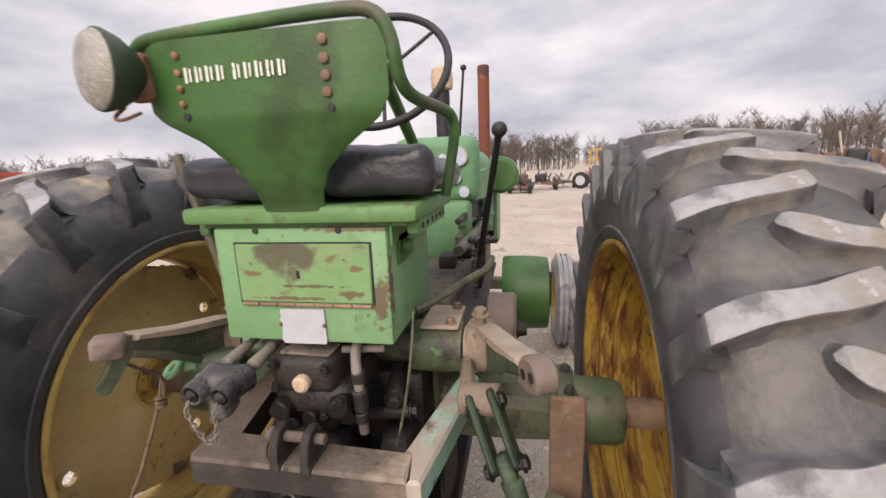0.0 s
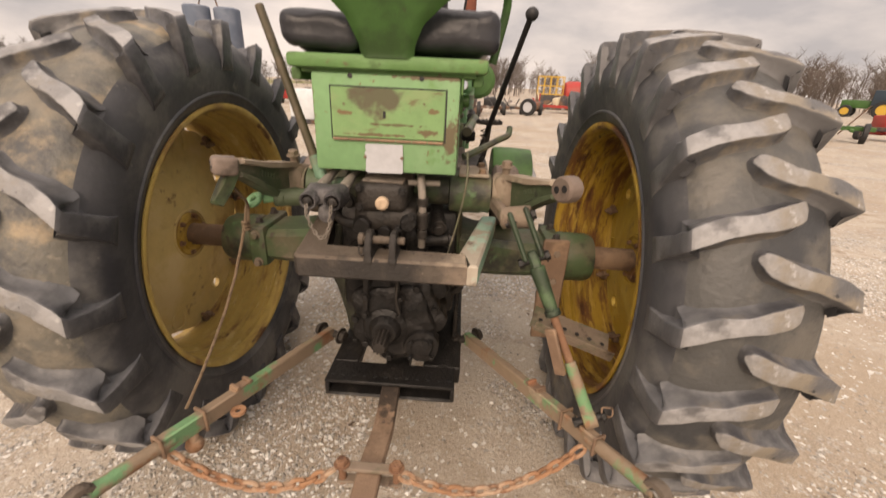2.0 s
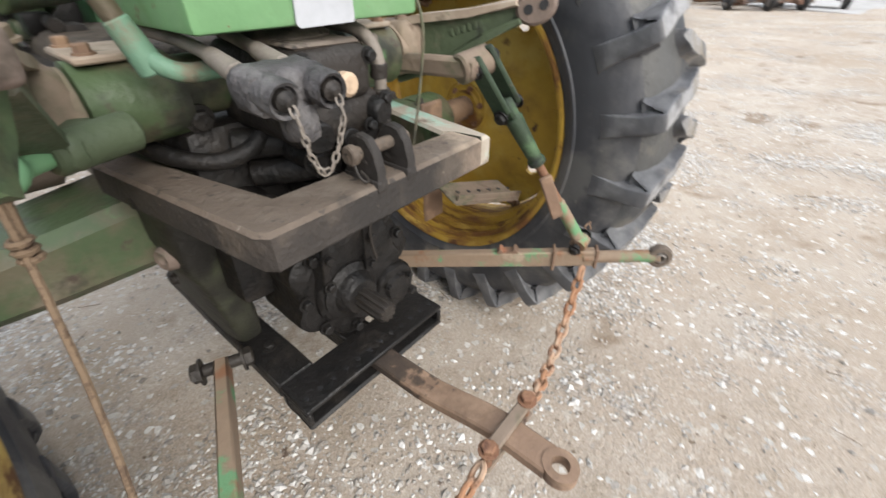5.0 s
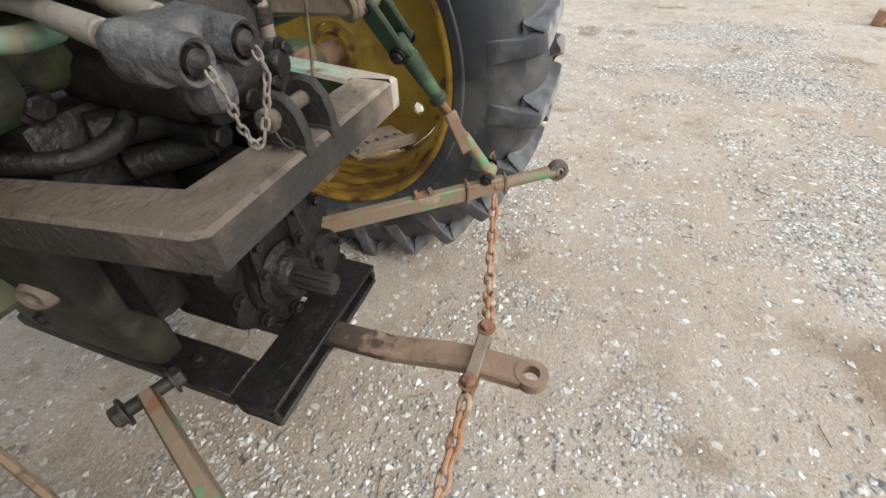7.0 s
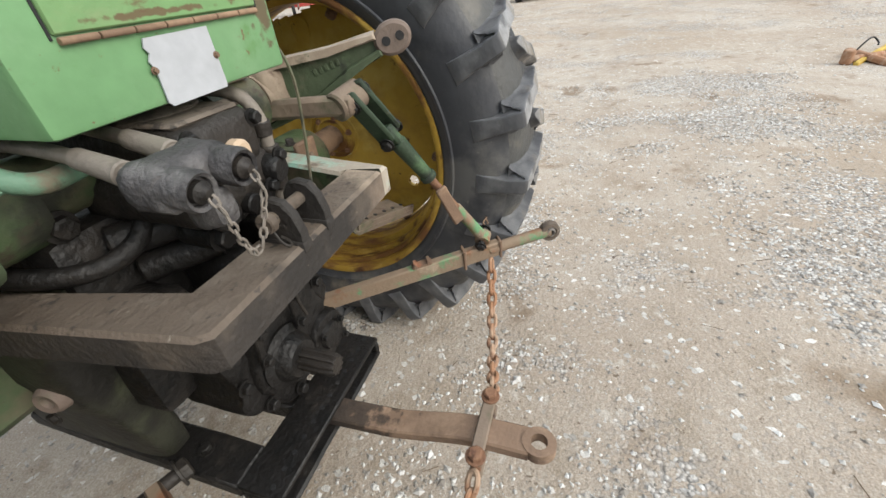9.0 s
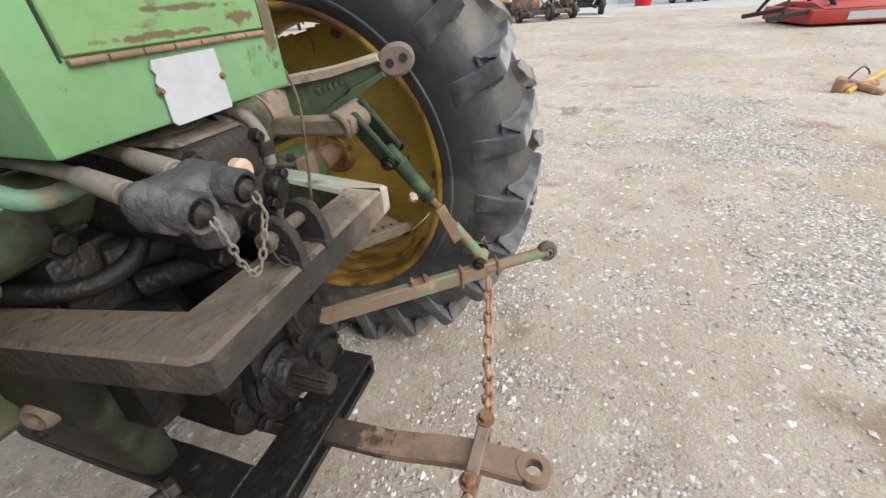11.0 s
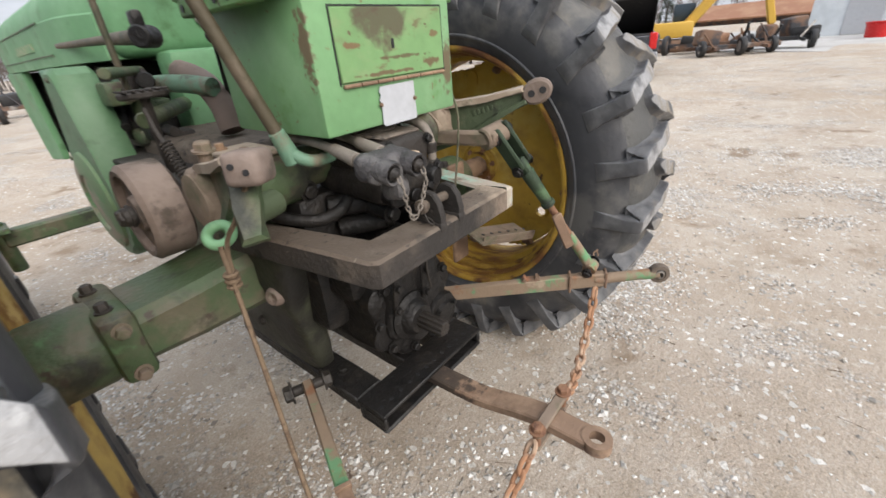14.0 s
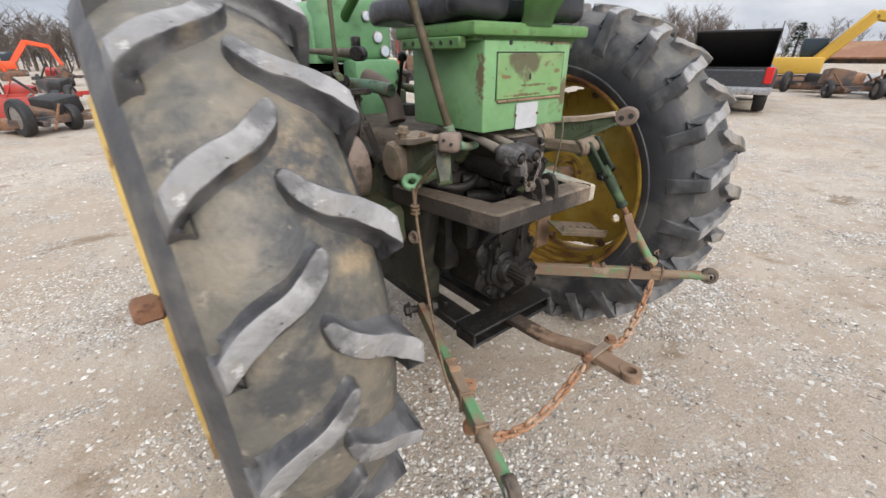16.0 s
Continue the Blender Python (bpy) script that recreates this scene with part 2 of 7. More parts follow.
M_TREADDARK = material("grey_worn_tread_floor", (0.072, 0.072, 0.070), [((0.115, 0.108, 0.096), 9, 0.47, 0.62), ((0.17, 0.145, 0.11), 4.6, 0.60, 0.70), ((0.045, 0.047, 0.05), 5.5, 0.48, 0.60), ((0.04, 0.041, 0.044), 30, 0.62, 0.70)], 0.5, 0, 0.8, 60)
M_YELLOW = material("faded_yellow_rim", (0.46, 0.30, 0.045), [((0.53, 0.38, 0.09), 5, 0.45, 0.62), ((0.28, 0.165, 0.035), 4, 0.50, 0.68), ((0.15, 0.08, 0.03), 11, 0.60, 0.70), ((0.09, 0.05, 0.03), 26, 0.64, 0.71)], 0.6, 0, 0.3, 80)
M_YELLOWDULL = material("brown_faded_yellow_rim", (0.56, 0.42, 0.175), [((0.63, 0.49, 0.25), 5, 0.45, 0.62), ((0.38, 0.25, 0.10), 4, 0.52, 0.68), ((0.20, 0.12, 0.055), 12, 0.61, 0.70)], 0.6, 0, 0.35, 80)
M_RIMRUST = material("rusted_yellow_rim_barrel", (0.40, 0.25, 0.035), [((0.17, 0.075, 0.025), 4, 0.42, 0.60), ((0.50, 0.33, 0.07), 9, 0.52, 0.66), ((0.10, 0.04, 0.018), 7, 0.52, 0.64), ((0.05, 0.025, 0.018), 14, 0.60, 0.70)], 0.6, 0, 0.6, 80, stretch=(5, 1, 1))
M_RIMDULL = material("dull_yellow_rim_barrel", (0.47, 0.33, 0.10), [((0.25, 0.14, 0.05), 4, 0.47, 0.64), ((0.55, 0.41, 0.17), 9, 0.54, 0.66), ((0.14, 0.07, 0.03), 7, 0.57, 0.68)], 0.6, 0, 0.5, 80, stretch=(4, 1, 1))
M_INNERGREEN = material("grimy_green_casting", (0.058, 0.088, 0.042), [((0.085, 0.135, 0.062), 11, 0.50, 0.62), ((0.030, 0.033, 0.024), 7, 0.47, 0.60), ((0.17, 0.14, 0.10), 6, 0.52, 0.64), ((0.035, 0.028, 0.022), 22, 0.58, 0.67)], 0.5, 0, 0.7, 80)
M_BLOCK = material("grimy_brown_casting", (0.026, 0.022, 0.019), [((0.062, 0.053, 0.043), 8, 0.50, 0.66), ((0.012, 0.011, 0.010), 10, 0.50, 0.64), ((0.12, 0.10, 0.08), 5, 0.66, 0.78)], 0.55, 0, 0.8, 110)
M_RUST = material("rusty_steel", (0.19, 0.10, 0.06), [((0.30, 0.18, 0.11), 18, 0.48, 0.64), ((0.09, 0.045, 0.03), 26, 0.55, 0.68)], 0.88, 0, 0.7, 200)
M_ORANGE_RUST = material("orange_rusty_iron", (0.30, 0.16, 0.09), [((0.38, 0.27, 0.19), 12, 0.46, 0.64), ((0.17, 0.075, 0.04), 20, 0.55, 0.66)], 0.9, 0, 0.6, 160)
M_BAR = material("worn_brown_bar", (0.17, 0.11, 0.075), [((0.28, 0.185, 0.12), 8, 0.46, 0.62), ((0.07, 0.05, 0.04), 6, 0.54, 0.66), ((0.30, 0.14, 0.08), 16, 0.6, 0.7)], 0.8, 0, 0.4, 120)
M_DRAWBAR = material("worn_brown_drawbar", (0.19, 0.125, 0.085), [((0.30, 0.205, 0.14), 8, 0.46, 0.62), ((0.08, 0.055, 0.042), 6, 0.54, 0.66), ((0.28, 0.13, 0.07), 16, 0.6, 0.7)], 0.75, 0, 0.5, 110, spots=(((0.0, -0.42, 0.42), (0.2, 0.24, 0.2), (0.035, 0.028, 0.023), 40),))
M_LINK = material("worn_green_and_rust_link", (0.225, 0.165, 0.115), [((0.12, 0.25, 0.125), 6, 0.515, 0.575), ((0.22, 0.11, 0.06), 11, 0.55, 0.66), ((0.27, 0.33, 0.23), 12, 0.62, 0.7), ((0.33, 0.26, 0.19), 8, 0.60, 0.70)], 0.75, 0, 0.4, 120)
M_DARKROD = material("black_green_forging", (0.030, 0.048, 0.028), [((0.07, 0.12, 0.06), 10, 0.48, 0.62), ((0.018, 0.018, 0.017), 8, 0.48, 0.62), ((0.16, 0.125, 0.09), 12, 0.64, 0.72)], 0.55, 0, 0.5, 100)
M_RAIL = material("worn_dark_green_tube", (0.04, 0.09, 0.03), [((0.10, 0.085, 0.06), 12, 0.5, 0.64), ((0.06, 0.15, 0.045), 7, 0.5, 0.62)], 0.55, 0, 0.2, 120)
M_WHITE = material("scuffed_white_plate", (0.40, 0.415, 0.44), [((0.37, 0.38, 0.41), 14, 0.5, 0.65), ((0.28, 0.20, 0.13), 40, 0.72, 0.76)], 0.55, 0, 0.08, 150)
M_LETTER = material("worn_white_lettering", (0.62, 0.64, 0.56), [((0.10, 0.27, 0.07), 60, 0.56, 0.64)], 0.6)
M_VINYL = material("cracked_black_vinyl", (0.030, 0.031, 0.036), [((0.085, 0.088, 0.098), 7, 0.48, 0.64), ((0.13, 0.105, 0.085), 11, 0.66, 0.74)], 0.34, 0, 0.6, 45)
M_BLACK = material("dull_black", (0.02, 0.02, 0.021), [((0.05, 0.047, 0.045), 10, 0.55, 0.7)], 0.55, 0, 0.2, 90)
M_STEEL = material("grey_steel", (0.30, 0.28, 0.26), [((0.16, 0.13, 0.10), 14, 0.52, 0.66), (RUST, 20, 0.66, 0.72)], 0.5, 0.6, 0.2, 140)
M_HOSE = material("dusty_grey_pipe", (0.20, 0.175, 0.15), [((0.11, 0.095, 0.08), 12, 0.48, 0.64), ((0.33, 0.285, 0.235), 9, 0.54, 0.68), ((0.05, 0.045, 0.04), 16, 0.62, 0.70)], 0.6, 0, 0.4, 120)
M_LENS = material("ribbed_lamp_glass", (0.285, 0.275, 0.24), [((0.19, 0.18, 0.15), 14, 0.46, 0.66), ((0.36, 0.35, 0.32), 90, 0.55, 0.62)], 0.22, 0, 0.6, 260)
M_TAN = material("tan_wax_plug", (0.45, 0.34, 0.24), [((0.33, 0.24, 0.17), 30, 0.5, 0.65)], 0.7)
M_ROPE = material("dirty_rope", (0.16, 0.112, 0.072), [((0.09, 0.06, 0.04), 60, 0.5, 0.6)], 0.95, 0, 0.6, 300)
M_MUFF = material("rusted_muffler", (0.17, 0.055, 0.035), [((0.08, 0.04, 0.035), 8, 0.5, 0.65), ((0.26, 0.11, 0.06), 14, 0.58, 0.7)], 0.85, 0, 0.4, 90)
M_GAUGE = material("gauge_face", (0.45, 0.50, 0.60), [((0.62, 0.64, 0.66), 30, 0.5, 0.6)], 0.25)
M_DECAL = material("worn_pale_decal", (0.17, 0.27, 0.14), [((0.30, 0.30, 0.20), 30, 0.52, 0.56), ((0.13, 0.26, 0.13), 14, 0.5, 0.6)], 0.6)
M_COVERDISC = material("dusty_green_sheet", (0.125, 0.19, 0.10), [((0.23, 0.195, 0.145), 7, 0.46, 0.60), ((0.10, 0.20, 0.09), 12, 0.54, 0.64)], 0.65, 0, 0.2, 120)
M_COVER = material("dulled_green_sheet", (0.082, 0.165, 0.085), [((0.115, 0.20, 0.115), 5, 0.46, 0.64), ((0.055, 0.095, 0.05), 8, 0.54, 0.68), ((0.17, 0.145, 0.105), 10, 0.62, 0.72)], 0.55, 0, 0.2, 120)


# ---- building blocks ----
def link_mesh(name, bm, mat, smooth=38):
    me = bpy.data.meshes.new(name)
    bm.normal_update()
    bm.to_mesh(me)
    bm.free()
    if smooth:
        me.shade_smooth()
        me.set_sharp_from_angle(angle=radians(smooth))
    me.materials.append(mat)
    return me


def part(name, bm, mat, parent=None, label="", smooth=38):
    ob = new(name, link_mesh(name, bm, mat, smooth))
    if parent is not None:
        ob.parent = parent
    if label:
        tagged(ob, label)
    return ob


def thing(name, label, category, group="", at=(0, 0, 0), turn=0.0):
    ob = new(name)
    ob.empty_display_size = 0.1
    ob.matrix_basis = pose(*at, 0, 0, turn)
    return tagged(ob, label, category, group)


def frame_of(p, q):
    """A pose at p whose z runs to q."""
    p, q = Vector(p), Vector(q)
    return Matrix.Translation(p) @ (q - p).to_track_quat("Z", "Y").to_matrix().to_4x4()


def box(bm, lo, hi, bevel=0.004, m=None, seg=1):
    lo, hi = Vector(lo), Vector(hi)
    r = bmesh.ops.create_cube(bm, size=1.0)
    vs = r["verts"]
    for v in vs:
        v.co = Vector(((lo[i] + hi[i]) / 2 + v.co[i] * (hi[i] - lo[i]) for i in range(3)))
    if bevel:
        es = list({e for v in vs for e in v.link_edges})
        k = bmesh.ops.bevel(bm, geom=es, offset=bevel, segments=seg, affect="EDGES", profile=0.5)
        vs = list({v for f in k["faces"] for v in f.verts} | {v for v in vs if v.is_valid})
    if m is not None:
        bmesh.ops.transform(bm, matrix=m, verts=vs)
    return vs


def bar(bm, p, q, w, h, bevel=0.003, up=(0, 0, 1)):
    """A rectangular bar from p to q, w wide and h high."""
    p, q, up = Vector(p), Vector(q), Vector(up)
    y = (q - p).normalized()
    x = y.cross(up).normalized()
    z = x.cross(y)
    m = Matrix((x, y, z)).transposed().to_4x4()
    m.translation = p
    box(bm, (-w / 2, 0, -h / 2), (w / 2, (q - p).length, h / 2), bevel, m)


def ring_mesh(bm, rings, close_ends=True, closed=False):
    """Joins rings of points with quads."""
    rows = [[bm.verts.new(p) for p in r] for r in rings]
    n = len(rows[0])
    pairs = list(zip(rows, rows[1:])) + ([(rows[-1], rows[0])] if closed else [])
    for a, b in pairs:
        for i in range(n):
            bm.faces.new((a[i], a[(i + 1) % n], b[(i + 1) % n], b[i]))
    if close_ends and not closed:
        bm.faces.new(rows[0][::-1])
        bm.faces.new(rows[-1])


def lathe(bm, profile, m, seg=32, caps=True, closed=False):
    """Turns (radius, along) pairs about the z of m."""
    rings = []
    for r, a in profile:
        rings.append([m @ Vector((max(r, 1e-4) * math.cos(2 * math.pi * i / seg), max(r, 1e-4) * math.sin(2 * math.pi * i / seg), a)) for i in range(seg)])
    ring_mesh(bm, rings, caps, closed)


def rod(bm, p, q, r, r2=None, seg=16, bevel=0.15):
    r2 = r if r2 is None else r2
    d = (Vector(q) - Vector(p)).length
    b = min(r, r2) * bevel
    lathe(bm, [(r - b, 0), (r, b), (r2, d - b), (r2 - b, d)], frame_of(p, q), seg)


def tube(bm, pts, r, seg=10, closed=False, smooth=0):
    pts = [Vector(p) for p in pts]
    for _ in range(smooth):
        out = []
        n = len(pts)
        for i in range(n if closed else n - 1):
            a, b = pts[i], pts[(i + 1) % n]
            out += [a * 0.75 + b * 0.25, a * 0.25 + b * 0.75]
        pts = out if closed else [pts[0]] + out + [pts[-1]]
    n = len(pts)
    rings, x = [], None
    for i, p in enumerate(pts):
        a = pts[i - 1] if i or closed else p
        b = pts[(i + 1) % n] if i < n - 1 or closed else p
        t = (b - a).normalized()
        if x is None:
            x = t.orthogonal().normalized()
        x = (x - t * x.dot(t)).normalized()
        y = t.cross(x)
        rings.append([p + r * (x * math.cos(2 * math.pi * k / seg) + y * math.sin(2 * math.pi * k / seg)) for k in range(seg)])
    ring_mesh(bm, rings, True, closed)


def prism(bm, poly, m, depth, bevel=0.0):
    """A flat outline (x, y) thickened along the z of m, centred."""
    a = [bm.verts.new(m @ Vector((x, y, -depth / 2))) for x, y in poly]
    b = [bm.verts.new(m @ Vector((x, y, depth / 2))) for x, y in poly]
    fs = [bm.faces.new(a[::-1]), bm.faces.new(b)]
    n = len(poly)
    for i in range(n):
        fs.append(bm.faces.new((a[i], a[(i + 1) % n], b[(i + 1) % n], b[i])))
    if bevel:
        es = list(set(fs[0].edges) | set(fs[1].edges))
        bmesh.ops.bevel(bm, geom=es, offset=bevel, segments=1, affect="EDGES")


def axes(o, x, y):
    """A pose at o with the given x, and y in the plane of x and y."""
    x = Vector(x).normalized()
    z = x.cross(Vector(y)).normalized()
    m = Matrix((x, z.cross(x), z)).transposed().to_4x4()
    m.translation = Vector(o)
    return m


def hexbolt(bm, p, d, r=0.012, h=0.009, washer=True):
    p, d = Vector(p), Vector(d).normalized()
    m = frame_of(p, p + d)
    if washer:
        lathe(bm, [(r * 1.35, 0), (r * 1.35, h * 0.25)], m, 14)
    lathe(bm, [(r, h * 0.2), (r, h), (r * 0.8, h * 1.15)], m, 6)


def B():
    return bmesh.new()


# ---- ground ----
def ground_z(x, y):
    s = min(1.0, max(0.0, (-0.35 - y) / 1.7))
    h = 0.105 * s * s * (3 - 2 * s)
    h += 0.010 * noise.noise(Vector((x * 0.9, y * 0.9, 0.3))) + 0.006 * noise.noise(Vector((x * 3.1, y * 3.1, 4.0)))
    far = max(0.0, min(1.0, (math.hypot(x, y) - 4) / 20))
    return h * (1 - far) + 0.03 * far


def make_ground():
    xs = sorted({round(s * v, 3) for s in (-1, 1) for v in [*(i * 0.06 for i in range(50)), *(3 + 0.25 * i for i in range(30)), 11, 12, 14, 17, 21, 27, 35, 50, 80, 140, 260, 500, 1100, 2400]})
    bm = B()
    grid = [[bm.verts.new((x, y, ground_z(x, y))) for x in xs] for y in xs]
    for j in range(len(xs) - 1):
        for i in range(len(xs) - 1):
            bm.faces.new((grid[j][i], grid[j][i + 1], grid[j + 1][i + 1], grid[j + 1][i]))
    m = bpy.data.materials.new("crushed_limestone_yard")
    m.use_nodes = True
    n, l = m.node_tree.nodes, m.node_tree.links
    b = n["Principled BSDF"]
    b.inputs["Roughness"].default_value = 0.95
    b.inputs["Specular IOR Level"].default_value = 0.15
    co = n.new("ShaderNodeTexCoord")

    def nz(scale, detail=8, rough=0.6, w=0.0):
        t = n.new("ShaderNodeTexNoise")
        t.noise_dimensions = "4D"
        t.inputs["W"].default_value, t.inputs["Scale"].default_value = w, scale
        t.inputs["Detail"].default_value, t.inputs["Roughness"].default_value = detail, rough
        l.new(co.outputs["Object"], t.inputs["Vector"])
        return t.outputs["Fac"]

    def rng(s, lo, hi, a=0.0, z=1.0):
        r = n.new("ShaderNodeMapRange")
        r.interpolation_type = "SMOOTHSTEP"
        for i, v in enumerate((lo, hi, a, z)):
            r.inputs[i + 1].default_value = v
        l.new(s, r.inputs[0])
        return r.outputs[0]

    def mix(f, a, c, mode="MIX"):
        x = n.new("ShaderNodeMixRGB")
        x.blend_type = mode
        if isinstance(f, float):
            x.inputs[0].default_value = f
        else:
            l.new(f, x.inputs[0])
        for k, s in ((1, a), (2, c)):
            if isinstance(s, tuple):
                x.inputs[k].default_value = (*s, 1)
            else:
                l.new(s, x.inputs[k])
        return x.outputs[0]

    vor = n.new("ShaderNodeTexVoronoi")
    vor.inputs["Scale"].default_value = 75
    l.new(co.outputs["Object"], vor.inputs["Vector"])
    vor2 = n.new("ShaderNodeTexVoronoi")
    vor2.inputs["Scale"].default_value = 55
    l.new(co.outputs["Object"], vor2.inputs["Vector"])
    sep = n.new("ShaderNodeSeparateColor")
    l.new(vor.outputs["Color"], sep.inputs[0])
    sep2 = n.new("ShaderNodeSeparateColor")
    l.new(vor2.outputs["Color"], sep2.inputs[0])
    soil = mix(rng(nz(0.8), 0.38, 0.62), (0.385, 0.31, 0.238), (0.505, 0.448, 0.378))
    soil = mix(rng(nz(0.45, w=21), 0.50, 0.62), soil, (0.36, 0.28, 0.20))
    soil = mix(rng(nz(7, w=3), 0.50, 0.66), soil, (0.33, 0.265, 0.195))
    soil = mix(rng(nz(15, w=5), 0.56, 0.68), soil, (0.58, 0.535, 0.475))
    grit = mix(rng(nz(210, 3, 0.7, 2), 0.35, 0.65), (0.30, 0.245, 0.19), (0.64, 0.585, 0.515))
    soil = mix(0.38, soil, grit)
    pebble = mix(sep.outputs[0], (0.30, 0.275, 0.25), (0.80, 0.785, 0.75))
    pebble = mix(1.0, pebble, rng(vor.outputs["Distance"], 0.34, 0.66, 1.0, 0.5), "MULTIPLY")
    patch = rng(nz(1.3, 9, 0.68, w=7), 0.50, 0.60)
    show = mix(1.0, rng(sep.outputs[1], 0.35, 0.60), mix(patch, (0.05, 0.05, 0.05), (0.95, 0.95, 0.95)), "MULTIPLY")
    col = mix(show, soil, pebble)
    big = mix(sep2.outputs[0], (0.36, 0.335, 0.30), (0.76, 0.74, 0.70))
    col = mix(rng(sep2.outputs[1], 0.955, 0.975), col, big)
    col = mix(rng(nz(34, w=11), 0.62, 0.68), col, (0.20, 0.155, 0.115))
    col = mix(rng(nz(2.4, w=31), 0.58, 0.70), col, (0.28, 0.215, 0.155))
    col = mix(rng(nz(8, w=41), 0.665, 0.71), col, (0.15, 0.11, 0.085))
    col = mix(0.45, col, mix(rng(nz(140, 3), 0.3, 0.7), (0.50, 0.49, 0.48), (0.97, 0.97, 0.97)), "MULTIPLY")
    l.new(col, b.inputs["Base Color"])
    hgt = n.new("ShaderNodeMath")
    hgt.operation = "MULTIPLY_ADD"
    l.new(show, hgt.inputs[1])
    l.new(vor.outputs["Distance"], hgt.inputs[0])
    l.new(nz(60, 8, 0.65), hgt.inputs[2])
    k = n.new("ShaderNodeBump")
    k.inputs["Strength"].default_value, k.inputs["Distance"].default_value = 0.75, 0.013
    k.invert = True
    l.new(hgt.outputs[0], k.inputs["Height"])
    l.new(k.outputs[0], b.inputs["Normal"])
    return tagged(part("ground", bm, m, None, "", 0), "dusty tan yard strewn with crushed limestone gravel", "ground", kind="structure")


make_ground()

# ---- the tractor ----
tractor = thing("tractor", "old green farm tractor with yellow wheels on gravel", "tractor")
AXLE_Z = 0.74


TREAD = [(0.0, 0.738), (0.062, 0.731), (0.112, 0.716), (0.144, 0.69), (0.167, 0.655), (0.176, 0.61), (0.18, 0.60)]


def crown(d):
    """Radius of the tyre carcass at a distance from the middle of the tread."""
    for (d0, r0), (d1, r1) in zip(TREAD, TREAD[1:]):
        if d <= d1:
            return r0 + (r1 - r0) * (d - d0) / (d1 - d0)
    return 0.60


def tyre_lug(g, s, mid, head, tail, bend, w):
    """One tread bar: from the shoulder pocket (tail) over the crown to a blunt head just past the middle."""
    def sweep(q):
        u = (tail - q) / (tail - head)
        return bend * (u - 1) + 0.010 * math.sin(2 * math.pi * u) * (bend / 0.17)
    rows = []
    for rt, q, k in ((0.598, 0.174, 1.9), (0.625, 0.1765, 1.55), (0.655, 0.178, 1.3), (0.69, 0.1785, 1.14), (0.722, 0.1775, 1.05), (0.739, 0.1745, 1.0)):
        q = q - 0.18 + tail + 0.002
        rows.append((rt, q, rt - 0.012, q - 0.03, sweep(tail) - 0.010 * (0.74 - rt) / 0.1, w * k, w * k * 1.35))
    for i in range(22):
        q = tail - 0.008 + (head - tail + 0.008) * (i / 21) ** 0.95
        top = 0.7635 - 0.50 * q * q
        near = max(0.0, 1 - (q - head) / 0.020)
        nose = math.sqrt(max(0.05, 1 - near * near))
        top -= 0.008 * near ** 3
        base = crown(abs(q)) - 0.008
        base = max(base, 0.69) if i else 0.70
        fat = 1 + 0.10 * math.sin(3.1 * i / 21 * math.pi)
        rows.append((top, q, base, q + (-0.02 if i == 0 else 0), sweep(q), w * nose * fat, (w * 1.45 + 0.012) * max(nose, 0.35)))
    rings = []
    for rt, q, rb, qb, c, wt, wb in rows:
        ring = []
        for side in (1, -1):
            pts = []
            for h, f in ((0.0, 1.25), (0.16, 0.72), (0.40, 0.30), (0.78, 0.08), (0.93, 0.0), (0.985, -0.06), (1.0, -0.16)):
                ww = wt + (wb - wt) * max(f, 0) + wt * min(f, 0)
                pts.append((rb + (rt - rb) * h, qb + (q - qb) * h, c + side * ww))
            ring += pts if side == 1 else pts[::-1]
        rings.append([Vector((s * (mid + g * q_), -r * math.cos(t), AXLE_Z + r * math.sin(t))) for r, q_, t in ring])
    bm = B()
    ring_mesh(bm, rings)
    for v in bm.verts:
        v.co += 0.0030 * noise.noise_vector(v.co * 22 + Vector((g, 0, s))) + 0.0012 * noise.noise_vector(v.co * 75)
    bmesh.ops.recalc_face_normals(bm, faces=bm.faces)
    bm.normal_update()
    for f in bm.faces:
        c = f.calc_center_median()
        out = Vector((0, c.y, c.z - AXLE_Z))
        f.material_index = 0 if f.normal.dot(out.normalized()) > 0.72 and out.length > 0.738 else 1
    me = link_mesh("lug", bm, M_LUG, 62)
    me.materials.append(M_LUGSIDE)
    return me


